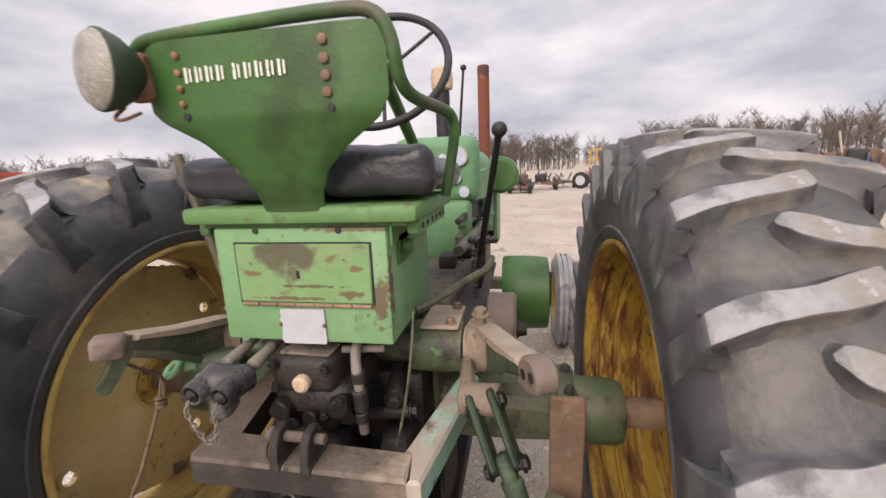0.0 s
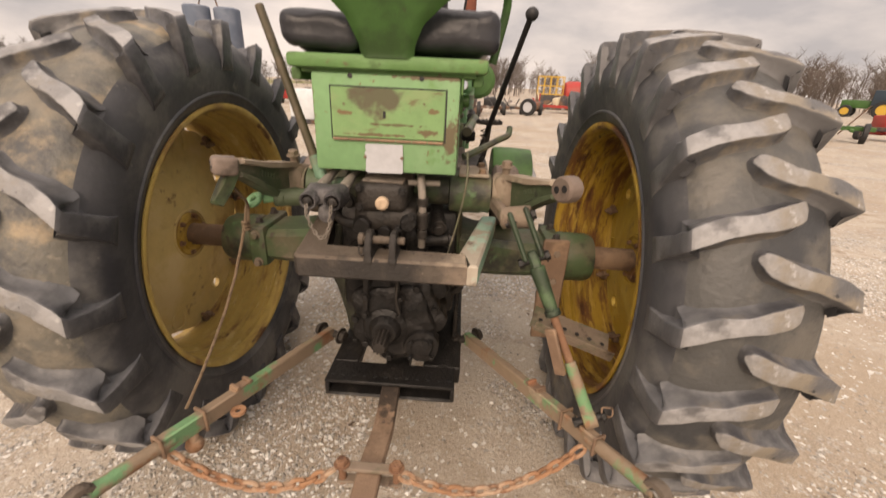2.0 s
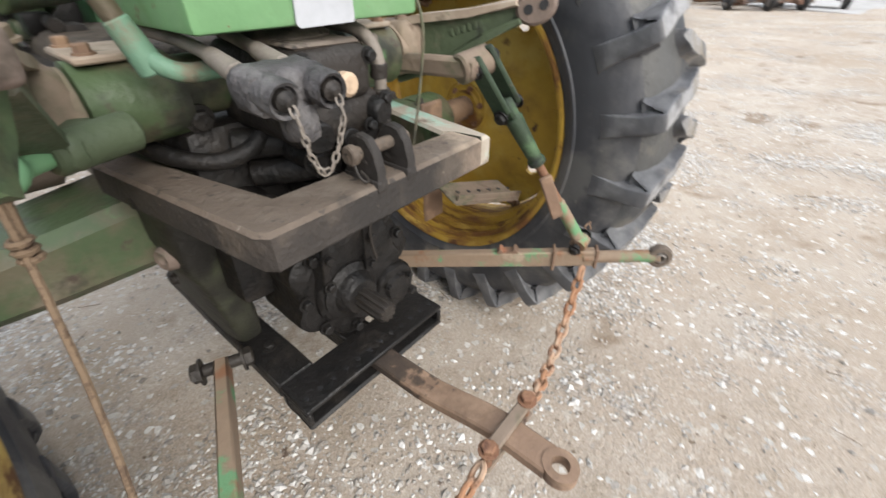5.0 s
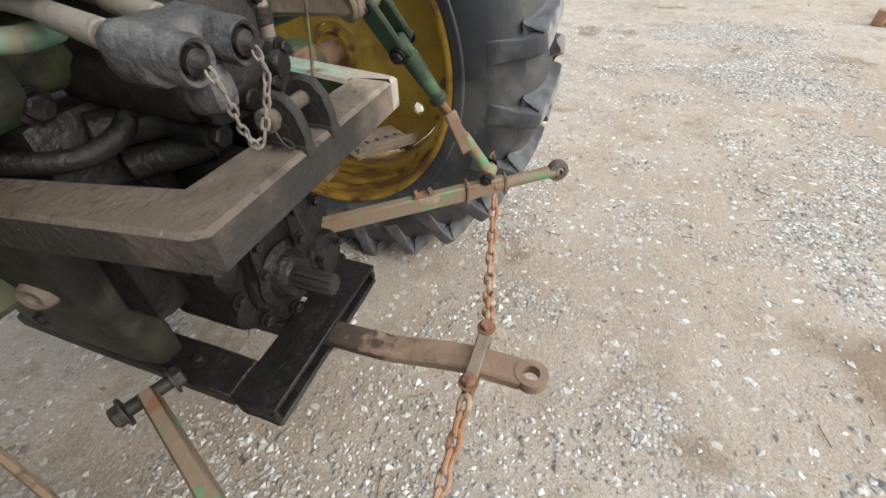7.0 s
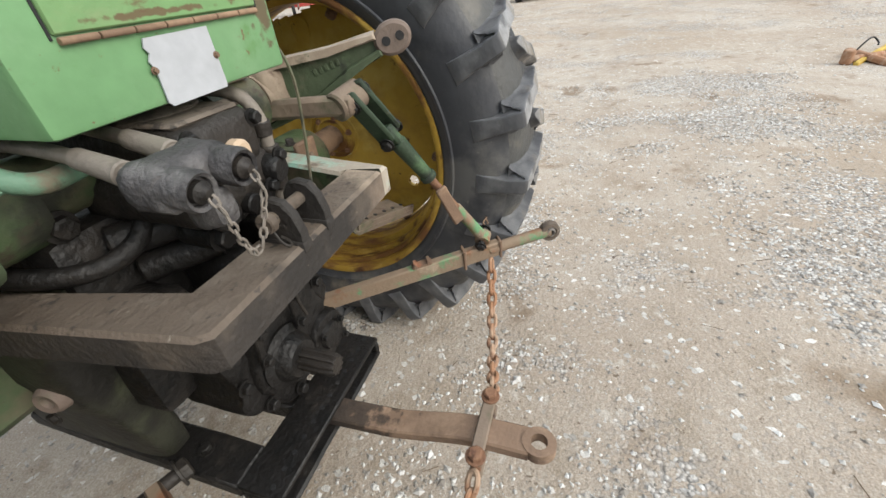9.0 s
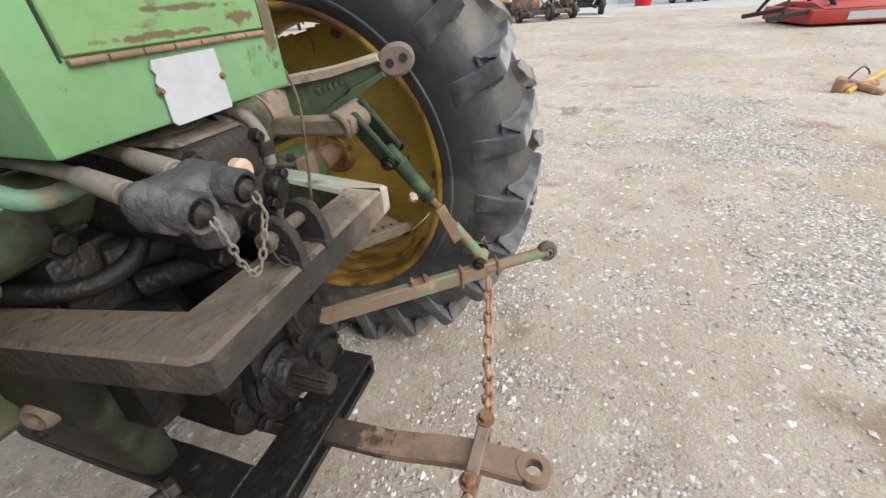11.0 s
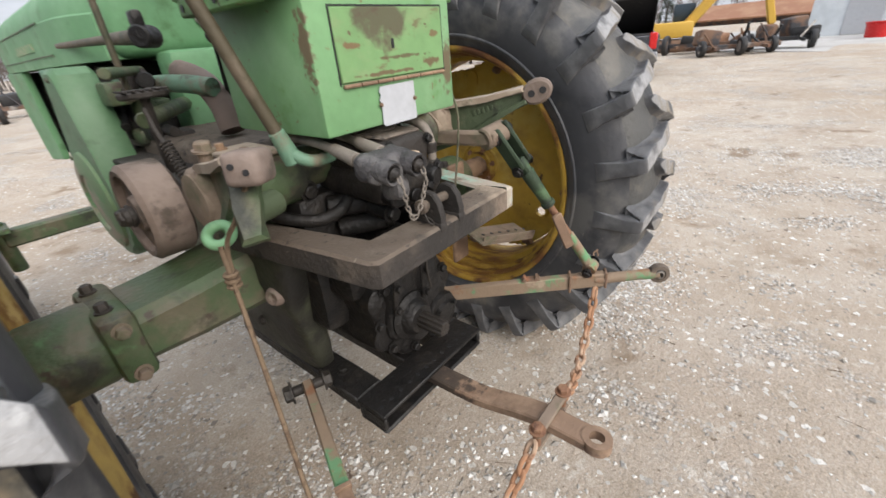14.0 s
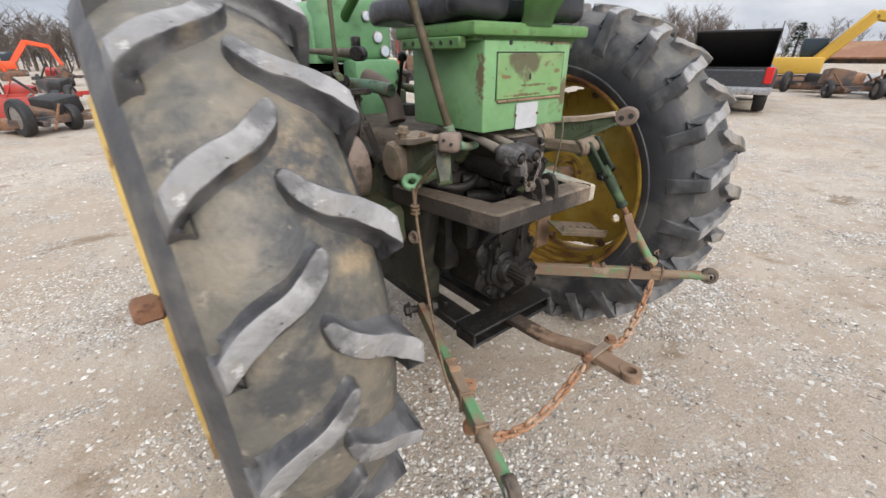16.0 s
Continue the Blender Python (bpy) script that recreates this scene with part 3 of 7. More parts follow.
def rear_wheel(side):
    s = side
    dx = 0.0 if s > 0 else -0.003
    mid = 0.813 if s > 0 else 0.799
    ax = Matrix(((0, 0, s, s * dx), (0, 1, 0, 0), (-s, 0, 0, AXLE_Z), (0, 0, 0, 1)))  # z of the lathe points outwards
    bm = B()
    # carcass: inner bead, inner sidewall, tread crown, outer sidewall, outer bead
    half = [(0.476, 0.677), (0.486, 0.668), (0.500, 0.660), (0.515, 0.654), (0.518, 0.649), (0.524, 0.648), (0.528, 0.652), (0.56, 0.643), (0.61, 0.637), (0.655, 0.645), (0.69, 0.668), (0.716, 0.70), (0.731, 0.75), (0.738, 0.812)]
    prof = half + [(r, 1.624 - a) for r, a in half[-2::-1]]
    lathe(bm, prof + [(0.474, 0.94), (0.474, 0.68)], ax, 120, False, True)
    bm.normal_update()
    for f in bm.faces:
        c = f.calc_center_median()
        f.material_index = 1 if math.hypot(c.y, c.z - AXLE_Z) > 0.685 else 0
    tyre = part("rear_tyre", bm, M_TYRE, tractor, "worn black ribbed farm tyre, dusty and weathered grey")
    tyre.data.materials.append(M_TREADDARK if s > 0 else M_TREAD)
    # the two tyres are not a pair: more and flatter bars on one, fewer and steeper on the other
    count, bend, head, tail, w, phases = (24, 0.10, -0.047, 0.180, 0.0285, (31.1, 23.3)) if s > 0 else (20, 0.172, -0.030, 0.172, 0.032, (32.4, 22.9))
    for g, phase in zip((-1, 1), phases):
        me = tyre_lug(g, s, mid, head + (0.024 if g < 0 and s < 0 else 0.0), tail - (0.016 if g > 0 else 0.0), bend, w)
        for i in range(count):
            ob = new("lug", me)
            ob.parent = tyre
            ob.matrix_local = Matrix.Translation((0, 0, AXLE_Z)) @ Matrix.Rotation(-radians(phase + 360 / count * i), 4, "X") @ Matrix.Translation((0, 0, -AXLE_Z))
    # stepped rim barrel with rolled flanges
    bm = B()
    p = [(0.484, 0.668), (0.4895, 0.664), (0.489, 0.659), (0.480, 0.6575), (0.471, 0.662), (0.466, 0.672), (0.465, 0.698), (0.454, 0.703), (0.453, 0.709), (0.460, 0.715), (0.458, 0.745), (0.446, 0.751), (0.444, 0.758), (0.450, 0.764), (0.448, 0.790), (0.434, 0.797), (0.4285, 0.803), (0.4275, 0.94), (0.45, 0.96), (0.462, 0.972), (0.466, 0.988), (0.478, 0.998), (0.487, 0.996), (0.488, 0.990), (0.484, 0.986)]
    lathe(bm, p + [(r + 0.005, a) for r, a in p[-4:3:-1]], ax, 96, False, True)
    rim = part("rear_rim", bm, M_RIMRUST if s > 0 else M_RIMDULL, tractor, "yellow steel rim with rust streaks inside")
    for k in range(2):
        bm = B()
        a0 = radians((58, -122)[k])
        tube(bm, [ax @ Vector((0.4305 * math.cos(a0 + 0.016 * i), 0.4305 * math.sin(a0 + 0.016 * i), 0.80 + 0.002 * i)) for i in range(22)], 0.0035, 6)
        part("weld_bead", bm, M_RIMRUST, rim)
    # dished disc, built as a polar grid: four round holes, and gaps against the barrel midway between them
    bm = B()
    first = radians(61.5 if s < 0 else 56)
    rings, seg = [0.086, 0.10, 0.15, 0.20, 0.25] + [0.295 + 0.0075 * k for k in range(18)], 200
    at = lambda r: 0.885 - 0.028 * math.cos(min(1, max(0, (r - 0.1) / 0.3)) * math.pi)
    spin = lambda a: Vector((0.335 * math.cos(a), 0.335 * math.sin(a)))
    to_lathe = (lambda phi: math.atan2(-math.cos(phi), -s * math.sin(phi)))  # rear-up angle to the lathe's own angle
    hole_at = [to_lathe(first + k * math.pi / 2) for k in range(4)]
    holes = [spin(a) for a in hole_at]
    gaps = [to_lathe(first + (k + 0.5) * math.pi / 2) for k in range(4)]
    for k in (0.0, 0.008):
        vs = [[bm.verts.new(ax @ Vector((r * math.cos(2 * math.pi * i / seg), r * math.sin(2 * math.pi * i / seg), at(r) + k))) for i in range(seg)] for r in rings]
        for j in range(len(rings) - 1):
            for i in range(seg):
                rm, am = (rings[j] + rings[j + 1]) / 2, 2 * math.pi * (i + 0.5) / seg
                if any(math.hypot(rm * math.cos(am) - h.x, rm * math.sin(am) - h.y) < 0.021 for h in holes):
                    continue
                if any(rm > 0.402 + 0.30 * abs(math.atan2(math.sin(am - g_), math.cos(am - g_))) ** 2 for g_ in gaps) and rm < 0.425:
                    continue
                f = [vs[j][i], vs[j][(i + 1) % seg], vs[j + 1][(i + 1) % seg], vs[j + 1][i]]
                bm.faces.new(f if k else f[::-1])
    disc = part("wheel_disc", bm, M_YELLOW if s > 0 else M_YELLOWDULL, tractor, "faded yellow pressed steel wheel disc with round holes")
    for h in holes:
        bm = B()
        lathe(bm, [(0.022, -0.008), (0.031, -0.006), (0.034, 0.004), (0.028, 0.010), (0.022, 0.009)], ax @ Matrix.Translation((h.x, h.y, at(0.335))), 24, False, True)
        part("hole_collar", bm, disc.data.materials[0], disc)
    for i in range(8):
        a = gaps[0] + math.pi / 4 * i + (0.30 if i % 2 else 0.0)
        # pressed ribs: raised five-sided outlines on the disc
        bm = B()
        m = ax @ Matrix.Rotation(a, 4, "Z") @ Matrix.Translation((0.345, 0, at(0.345) - 0.001))
        rim_pts = [(-0.052, 0.0), (-0.024, -0.030), (0.044, -0.036), (0.044, 0.036), (-0.024, 0.030)]
        if i % 2 == 0:
            tube(bm, [m @ Vector((x, y, 0)) for x, y in rim_pts], 0.0045, 6, True, 2)
            part("pressed_rib", bm, disc.data.materials[0], disc)
        else:
            bm.free()
    for i in range(8):
        a = gaps[0] + math.pi / 4 * (i + 0.5)
        bm = B()
        m = ax @ Matrix.Rotation(a, 4, "Z")
        box(bm, (0.398, -0.018, at(0.41) - 0.030), (0.426, 0.018, at(0.41) - 0.004), 0.006, m)
        hexbolt(bm, m @ Vector((0.395, 0.0, at(0.40) - 0.026)), (-s, 0, 0), 0.013, 0.020)
        rod(bm, m @ Vector((0.395, 0, at(0.40))), m @ Vector((0.395, 0, at(0.40) - 0.056)), 0.007, seg=8)
        part("rim_clamp", bm, M_BAR, disc, "rusty clamp bolt between disc and rim")
    # hub plate sunk in the middle of the disc, with its nuts
    bm = B()
    lathe(bm, [(0.045, 0.846), (0.060, 0.842), (0.066, 0.850), (0.080, 0.852), (0.085, 0.858), (0.085, 0.885), (0.03, 0.90)], ax, 44)
    hub = part("hub", bm, M_RIMRUST, tractor, "rust-brown wheel hub")
    bm = B()
    lathe(bm, [(0.088, 0.872), (0.092, 0.852), (0.096, 0.853), (0.100, 0.860), (0.094, 0.868)], ax, 44, False, True)
    part("hub_ring", bm, disc.data.materials[0], hub)
    for i in range(6):
        a = 2 * math.pi * i / 6 + 0.3
        bm = B()
        hexbolt(bm, ax @ Vector((0.070 * math.cos(a), 0.070 * math.sin(a), 0.852)), (-s, 0, 0), 0.0085, 0.012)
        part("hub_bolt", bm, M_RUST, hub)
    bm = B()
    box(bm, (s * (1.006 + dx) - 0.03, -0.475, 0.890), (s * (1.006 + dx) + 0.02, -0.43, 0.930), 0.008)
    part("rim_clamp", bm, M_RUST, rim)
    # bare shaft with a keyway
    bm = B()
    ring_mesh(bm, [[Vector((s * xx, rr * math.cos(a), rr * math.sin(a) + AXLE_Z)) for a, rr in [(2 * math.pi * k / 40, 0.042 if k not in (24, 25, 26) else 0.033) for k in range(40)]] for xx in (0.66, 0.862)])
    bmesh.ops.recalc_face_normals(bm, faces=bm.faces)
    part("axle_shaft", bm, M_BAR, tractor, "bare rusty axle shaft with a keyway", 30)


for side in (-1, 1):
    rear_wheel(side)


def axle_housing(s):
    bm = B()
    # tapered square beam out to the bearing bell
    rings = []
    for x, dy, z0, z1 in ((0.14, 0.135, 0.66, 0.86), (0.24, 0.115, 0.69, 0.835), (0.40, 0.105, 0.685, 0.815), (0.54, 0.098, 0.69, 0.805), (0.56, 0.095, 0.69, 0.80)):
        c = 0.022
        rings.append([Vector((s * x, y, z)) for y, z in ((-dy + c, z0), (dy - c, z0), (dy, z0 + c), (dy, z1 - c), (dy - c, z1), (-dy + c, z1), (-dy, z1 - c), (-dy, z0 + c))])
    ring_mesh(bm, rings)
    bmesh.ops.recalc_face_normals(bm, faces=bm.faces)
    h = part("axle_housing", bm, M_OLIVE, tractor, "dirty olive green cast axle housing")
    bm = B()
    lathe(bm, [(0.07, 0), (0.088, 0.006), (0.092, 0.02), (0.090, 0.115), (0.082, 0.135), (0.05, 0.14)], frame_of((s * 0.55, 0, AXLE_Z), (s * 0.7, 0, AXLE_Z)), 36)
    bell = part("bearing_bell", bm, M_OLIVE, h)
    bm = B()
    box(bm, (s * 0.535 - 0.032, -0.112, 0.668), (s * 0.535 + 0.032, 0.112, 0.825), 0.016, None, 2)
    part("clamp_collar", bm, M_OLIVE, h)
    for y, z in ((-0.111, 0.795), (-0.111, 0.69), (0.111, 0.795), (0.111, 0.69)):
        bm = B()
        hexbolt(bm, (s * 0.535, y, z), (0, -1 if y < 0 else 1, 0), 0.013, 0.018)
        part("axle_bolt", bm, M_DUSTY, h)
    for y in (-0.06, 0.06):
        bm = B()
        hexbolt(bm, (s * 0.54, y, 0.824), (0, 0, 1), 0.012, 0.018)
        part("axle_bolt", bm, M_FRAME, h)
    bm = B()
    box(bm, (s * 0.53 - 0.045, -0.125, 0.45), (s * 0.53 + 0.045, -0.107, 0.845), 0.006)
    if s > 0:
        part("hanger_strap", bm, M_BAR, h, "rust-brown steel strap bolted to the axle")
    else:
        bm.free()


for side in (-1, 1):
    axle_housing(side)

# gearbox casing and deck
bm = B()
box(bm, (-0.20, -0.14, 0.60), (0.20, 1.15, 0.985), 0.03, None, 2)
gearbox = part("gearbox", bm, M_OLIVE, tractor, "dirty green cast gearbox casing")
bm = B()
box(bm, (-0.30, -0.07, 0.985), (0.30, 0.72, 1.0), 0.004)
part("footboard", bm, M_FRAME, tractor, "dark worn steel footboard")
# rear gear case: lobed cover with its bolts, a round cap and the splined shaft
def lobed(bm, cx, cz, r, y0, y1, lobes, depth, seg=84, squash=1.0, turn=0.0):
    rings = []
    for y, k in ((y1, 0.0), (y1, 0.97), (y1 - 0.006 * (1 if y1 > y0 else -1), 1.0), (y0 + 0.02, 1.02), (y0 + 0.006, 1.0), (y0, 0.94), (y0, 0.0)):
        ring = []
        for i in range(seg):
            a = 2 * math.pi * i / seg
            rr = max(1e-3, k) * (r + depth * max(-0.5, math.cos(lobes * a + turn)))
            ring.append(Vector((cx + rr * math.cos(a), y, cz + squash * rr * math.sin(a))))
        rings.append(ring)
    ring_mesh(bm, rings)


def caked(bm, cuts=2):
    bmesh.ops.subdivide_edges(bm, edges=[e for e in bm.edges if e.calc_length() > 0.05], cuts=cuts, use_grid_fill=True)
    for v in bm.verts:
        v.co += 0.006 * noise.noise_vector(v.co * 16) + 0.003 * noise.noise_vector(v.co * 48)
    return bm


bm = B()
box(bm, (-0.185, -0.25, 0.60), (0.185, -0.13, 0.965), 0.025, None, 2)
pto = part("power_take_off_housing", caked(bm), M_GREASE, tractor, "greasy black gear casting under the hitch")
bm = B()
lobed(bm, 0.012, 0.635, 0.142, -0.355, -0.20, 7, 0.012, squash=1.08)
part("gear_cover", caked(bm), M_GREASE, pto, "lobed black cover thick with grease")
bm = B()
lobed(bm, 0.015, 0.640, 0.108, -0.372, -0.34, 5, 0.008, squash=1.12, turn=1.0)
part("cover_plate", caked(bm), M_GREASE, pto)
bm = B()
lathe(bm, [(0.02, -0.01), (0.054, -0.008), (0.056, 0.012), (0.052, 0.020), (0.034, 0.022), (0.031, 0.030), (0.02, 0.032)], frame_of((0.095, -0.366, 0.560), (0.095, -0.5, 0.560)), 30)
part("round_cap", caked(bm), M_GREASE, pto)
for lo, hi in (((-0.155, -0.33, 0.70), (-0.085, -0.20, 0.855)), ((0.09, -0.34, 0.70), (0.17, -0.20, 0.85)), ((-0.045, -0.375, 0.76), (0.035, -0.24, 0.86))):
    bm = B()
    box(bm, lo, hi, 0.028, None, 2)
    part("casting_ear", caked(bm), M_GREASE, pto)
for k in range(9):
    a = 2 * math.pi * k / 9 + 0.35
    bm = B()
    hexbolt(bm, (0.012 + 0.127 * math.cos(a), -0.358, 0.635 + 0.137 * math.sin(a)), (0, -1, 0), 0.0115, 0.014)
    part("cover_bolt", bm, M_GREASE, pto)
for x, z in ((0.062, 0.585), (0.125, 0.585), (0.062, 0.53), (0.128, 0.533)):
    bm = B()
    hexbolt(bm, (x, -0.398, z), (0, -1, 0), 0.007, 0.009)
    part("cap_bolt", bm, M_GREASE, pto)
bm = B()
lathe(bm, [(0.064, 0), (0.066, 0.012), (0.050, 0.020), (0.044, 0.036), (0.036, 0.046), (0.03, 0.046)], frame_of((-0.018, -0.366, 0.618), (-0.018, -0.5, 0.618)), 28)
part("shaft_collar", bm, M_GREASE, pto)
bm = B()
ring_mesh(bm, [[Vector((-0.018 + (k_ * 0.0175 + k_ * 0.005 * (k % 4 < 2)) * math.cos(2 * math.pi * k / 40), yy, 0.618 + (k_ * 0.0175 + k_ * 0.005 * (k % 4 < 2)) * math.sin(2 * math.pi * k / 40))) for k in range(40)] for yy, k_ in ((-0.39, 1), (-0.480, 1), (-0.487, 0.86))])
bmesh.ops.recalc_face_normals(bm, faces=bm.faces)
part("splined_shaft", bm, M_BLOCK, pto, "worn steel splined shaft")
# shield bracket over the shaft: two straps and a bent wire
for x in (-0.078, 0.024):
    bm = B()
    bar(bm, (x, -0.385, 0.655), (x + (0.012 if x < 0 else -0.004), -0.405, 0.86), 0.016, 0.007, 0.002, up=(0, 1, 0))
    hexbolt(bm, (x + 0.002, -0.392, 0.672), (0, -1, 0), 0.009, 0.012)
    hexbolt(bm, (x + 0.006, -0.396, 0.735), (0, -1, 0), 0.009, 0.012)
    part("shield_strap", bm, M_GREASE, pto)
bm = B()
tube(bm, [(-0.070, -0.412, 0.822), (-0.03, -0.422, 0.806), (0.015, -0.418, 0.812), (0.026, -0.41, 0.80), (0.018, -0.412, 0.74), (0.03, -0.41, 0.69)], 0.0035, 8, smooth=2)
part("bent_wire", bm, M_BLOCK, pto)
bm = B()
tube(bm, [(-0.225, -0.17, 0.945), (-0.20, -0.23, 0.925), (-0.155, -0.275, 0.915), (-0.105, -0.29, 0.925), (-0.07, -0.285, 0.95)], 0.0145, 12, smooth=2)
part("rubber_hose", bm, M_GREASE, pto, "black rubber hose")
bm = B()
tube(bm, [(0.185, -0.30, 0.80), (0.20, -0.32, 0.775), (0.205, -0.32, 0.745), (0.185, -0.30, 0.72)], 0.012, 10, smooth=2)
part("rubber_hose", bm, M_GREASE, pto, "black rubber hose")
for p, q, r in (((-0.15, -0.20, 0.985), (-0.15, -0.245, 0.98), 0.021), ((-0.115, -0.25, 0.93), (-0.02, -0.31, 0.925), 0.026), ((-0.10, -0.26, 0.875), (-0.015, -0.33, 0.88), 0.024), ((-0.02, -0.30, 0.965), (-0.02, -0.365, 0.96), 0.030), ((0.055, -0.30, 0.945), (0.055, -0.385, 0.94), 0.026), ((0.115, -0.20, 0.96), (0.13, -0.31, 0.93), 0.022), ((0.06, -0.30, 0.885), (0.16, -0.29, 0.89), 0.018), ((-0.06, -0.34, 0.93), (-0.06, -0.40, 0.925), 0.020)):
    bm = B()
    rod(bm, p, q, r)
    hexbolt(bm, q, Vector(q) - Vector(p), r * 0.8, 0.016)
    part("pipe_fitting", bm, M_GREASE if p[2] < 0.97 else M_BLOCK, pto)

# hydraulic block above it
def crusted(bm):
    bmesh.ops.subdivide_edges(bm, edges=[e for e in bm.edges if e.calc_length() > 0.04], cuts=2, use_grid_fill=True)
    for v in bm.verts:
        v.co += 0.004 * noise.noise_vector(v.co * 28) + 0.0015 * noise.noise_vector(v.co * 80)
    return bm


bm = B()
box(bm, (-0.083, -0.435, 1.005), (0.050, -0.18, 1.082), 0.020, None, 3)
block = part("hydraulic_block", crusted(bm), M_BLOCK, tractor, "grimy dark brown hydraulic valve block with dust on top")
bm = B()
box(bm, (-0.095, -0.425, 0.945), (0.075, -0.19, 1.02), 0.030, None, 3)
part("lower_block", crusted(bm), M_BLOCK, block)
bm = B()
lathe(bm, [(0.02, 0), (0.066, 0), (0.068, 0.014), (0.052, 0.026), (0.02, 0.026)], frame_of((-0.015, -0.31, 1.076), (-0.015, -0.31, 1.2)), 28)
part("round_cover", bm, M_FRAMETOP, block)
for p, q, r in (((-0.065, -0.39, 0.975), (-0.068, -0.446, 0.968), 0.023), ((0.052, -0.39, 0.985), (0.056, -0.442, 0.98), 0.021), ((-0.008, -0.39, 0.955), (-0.008, -0.436, 0.952), 0.016)):
    bm = B()
    rod(bm, p, q, r)
    part("valve_boss", crusted(bm), M_GREASE, block)
dusty = bmesh.new()
box(dusty, (-0.070, -0.42, 1.080), (0.040, -0.20, 1.088), 0.004)
for v in dusty.verts:
    v.co.z += 0.003 * noise.noise(v.co * 40)
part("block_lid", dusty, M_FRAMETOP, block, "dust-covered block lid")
for x, z in ((-0.070, 1.02), (0.040, 1.065), (-0.070, 1.07), (0.066, 1.0), (0.030, 0.965)):
    bm = B()
    hexbolt(bm, (x, -0.434, z), (0, -1, 0), 0.009, 0.011)
    part("block_bolt", bm, M_GREASE, block)
bm = B()
rod(bm, (-0.011, -0.430, 1.034), (-0.011, -0.453, 1.034), 0.0172, seg=24, bevel=0.3)
part("plug", bm, M_TAN, block, "round tan plug")
bm = B()
tube(bm, [(0.072, -0.30, 1.098), (0.082, -0.385, 1.09), (0.088, -0.405, 1.05), (0.090, -0.40, 1.0), (0.088, -0.39, 0.90)], 0.0105, 12, smooth=2)
part("hose", bm, M_HOSE, block, "grey hydraulic hose")
for z0, z1, r in ((1.045, 1.02, 0.0145), (1.005, 0.96, 0.016), (0.955, 0.93, 0.0135)):
    bm = B()
    rod(bm, (0.0895, -0.401, z0), (0.0895, -0.398, z1), r)
    part("hose_fitting", bm, M_BLOCK, block)
bm = B()
rod(bm, (0.045, -0.37, 1.075), (0.13, -0.35, 1.072), 0.008)
part("cross_pipe", bm, M_HOSE, block)

# pair of hydraulic couplers with their caps
for i, x in enumerate((-0.165, -0.107)):
    bm = B()
    tube(bm, [(x + 0.02 * i, -0.20, 1.10 + 0.004 * i), (x + 0.008, -0.34, 1.092), (x, -0.47, 1.068)], 0.0088, 12, smooth=2)
    pipe = part("coupler_pipe", bm, M_HOSE, tractor, "dusty grey hydraulic pipe")
    bm = B()
    rod(bm, (x + 0.005, -0.385, 1.084), (x + 0.001, -0.452, 1.0715), 0.0115, 0.0135, seg=16)
    part("pipe_collar", bm, M_HOSE, pipe)
    bm = B()
    lathe(bm, [(0.012, -0.012), (0.019, -0.006), (0.0205, 0.02), (0.0215, 0.044), (0.019, 0.05), (0.0155, 0.048), (0.0145, 0.04), (0.006, 0.039)], frame_of((x, -0.495, 1.064), (x, -0.56, 1.056)), 26)
    c = part("quick_coupler", bm, M_CASTGREY, tractor, "greasy grey hydraulic coupler with a dust plug")
    bm = B()
    lathe(bm, [(0.0115, 0.038), (0.0115, 0.050), (0.008, 0.052), (0.005, 0.058), (0.001, 0.059)], frame_of((x, -0.495, 1.064), (x, -0.56, 1.056)), 18)
    part("dust_plug", bm, M_BLOCK, c)
bm = B()
box(bm, (-0.186, -0.520, 1.036), (-0.086, -0.462, 1.086), 0.017, None, 3)
box(bm, (-0.150, -0.530, 1.000), (-0.115, -0.480, 1.045), 0.014, None, 2)
bmesh.ops.subdivide_edges(bm, edges=[e for e in bm.edges if e.calc_length() > 0.018], cuts=2, use_grid_fill=True)
for v in bm.verts:
    v.co += 0.005 * noise.noise_vector(v.co * 38) + 0.002 * noise.noise_vector(v.co * 110)
part("coupler_bracket", bm, M_CASTGREY, tractor, "lumpy grease-caked casting round the couplers")


def chain_links(bm, pts, link, r, seg=6, around=10):
    """Links of a chain along a polyline, every second one turned."""
    pts = [Vector(p) for p in pts]
    lens = [0.0]
    for a, b in zip(pts, pts[1:]):
        lens.append(lens[-1] + (b - a).length)

    def at(d):
        for i in range(len(pts) - 1):
            if d <= lens[i + 1] or i == len(pts) - 2:
                k = (d - lens[i]) / max(1e-6, lens[i + 1] - lens[i])
                return pts[i].lerp(pts[i + 1], k), (pts[i + 1] - pts[i]).normalized()
    n = max(2, round(lens[-1] / link))
    out = []
    for i in range(n):
        c, t = at((i + 0.5) * lens[-1] / n)
        side = t.cross(Vector((0.2, 0.3, 1))).normalized()
        nrm = side if i % 2 else t.cross(side).normalized()
        hl, hw = lens[-1] / n * 0.5 + r * 0.75, link * 0.32
        loop = []
        for k in range(around):
            a = 2 * math.pi * k / around
            cx = math.copysign(abs(math.cos(a)) ** 0.75, math.cos(a))
            loop.append(c + t * cx * hl + nrm * math.sin(a) * hw)
        b = B() if bm is None else bm
        tube(b, loop, r, seg, True)
        out.append(b)
    return out


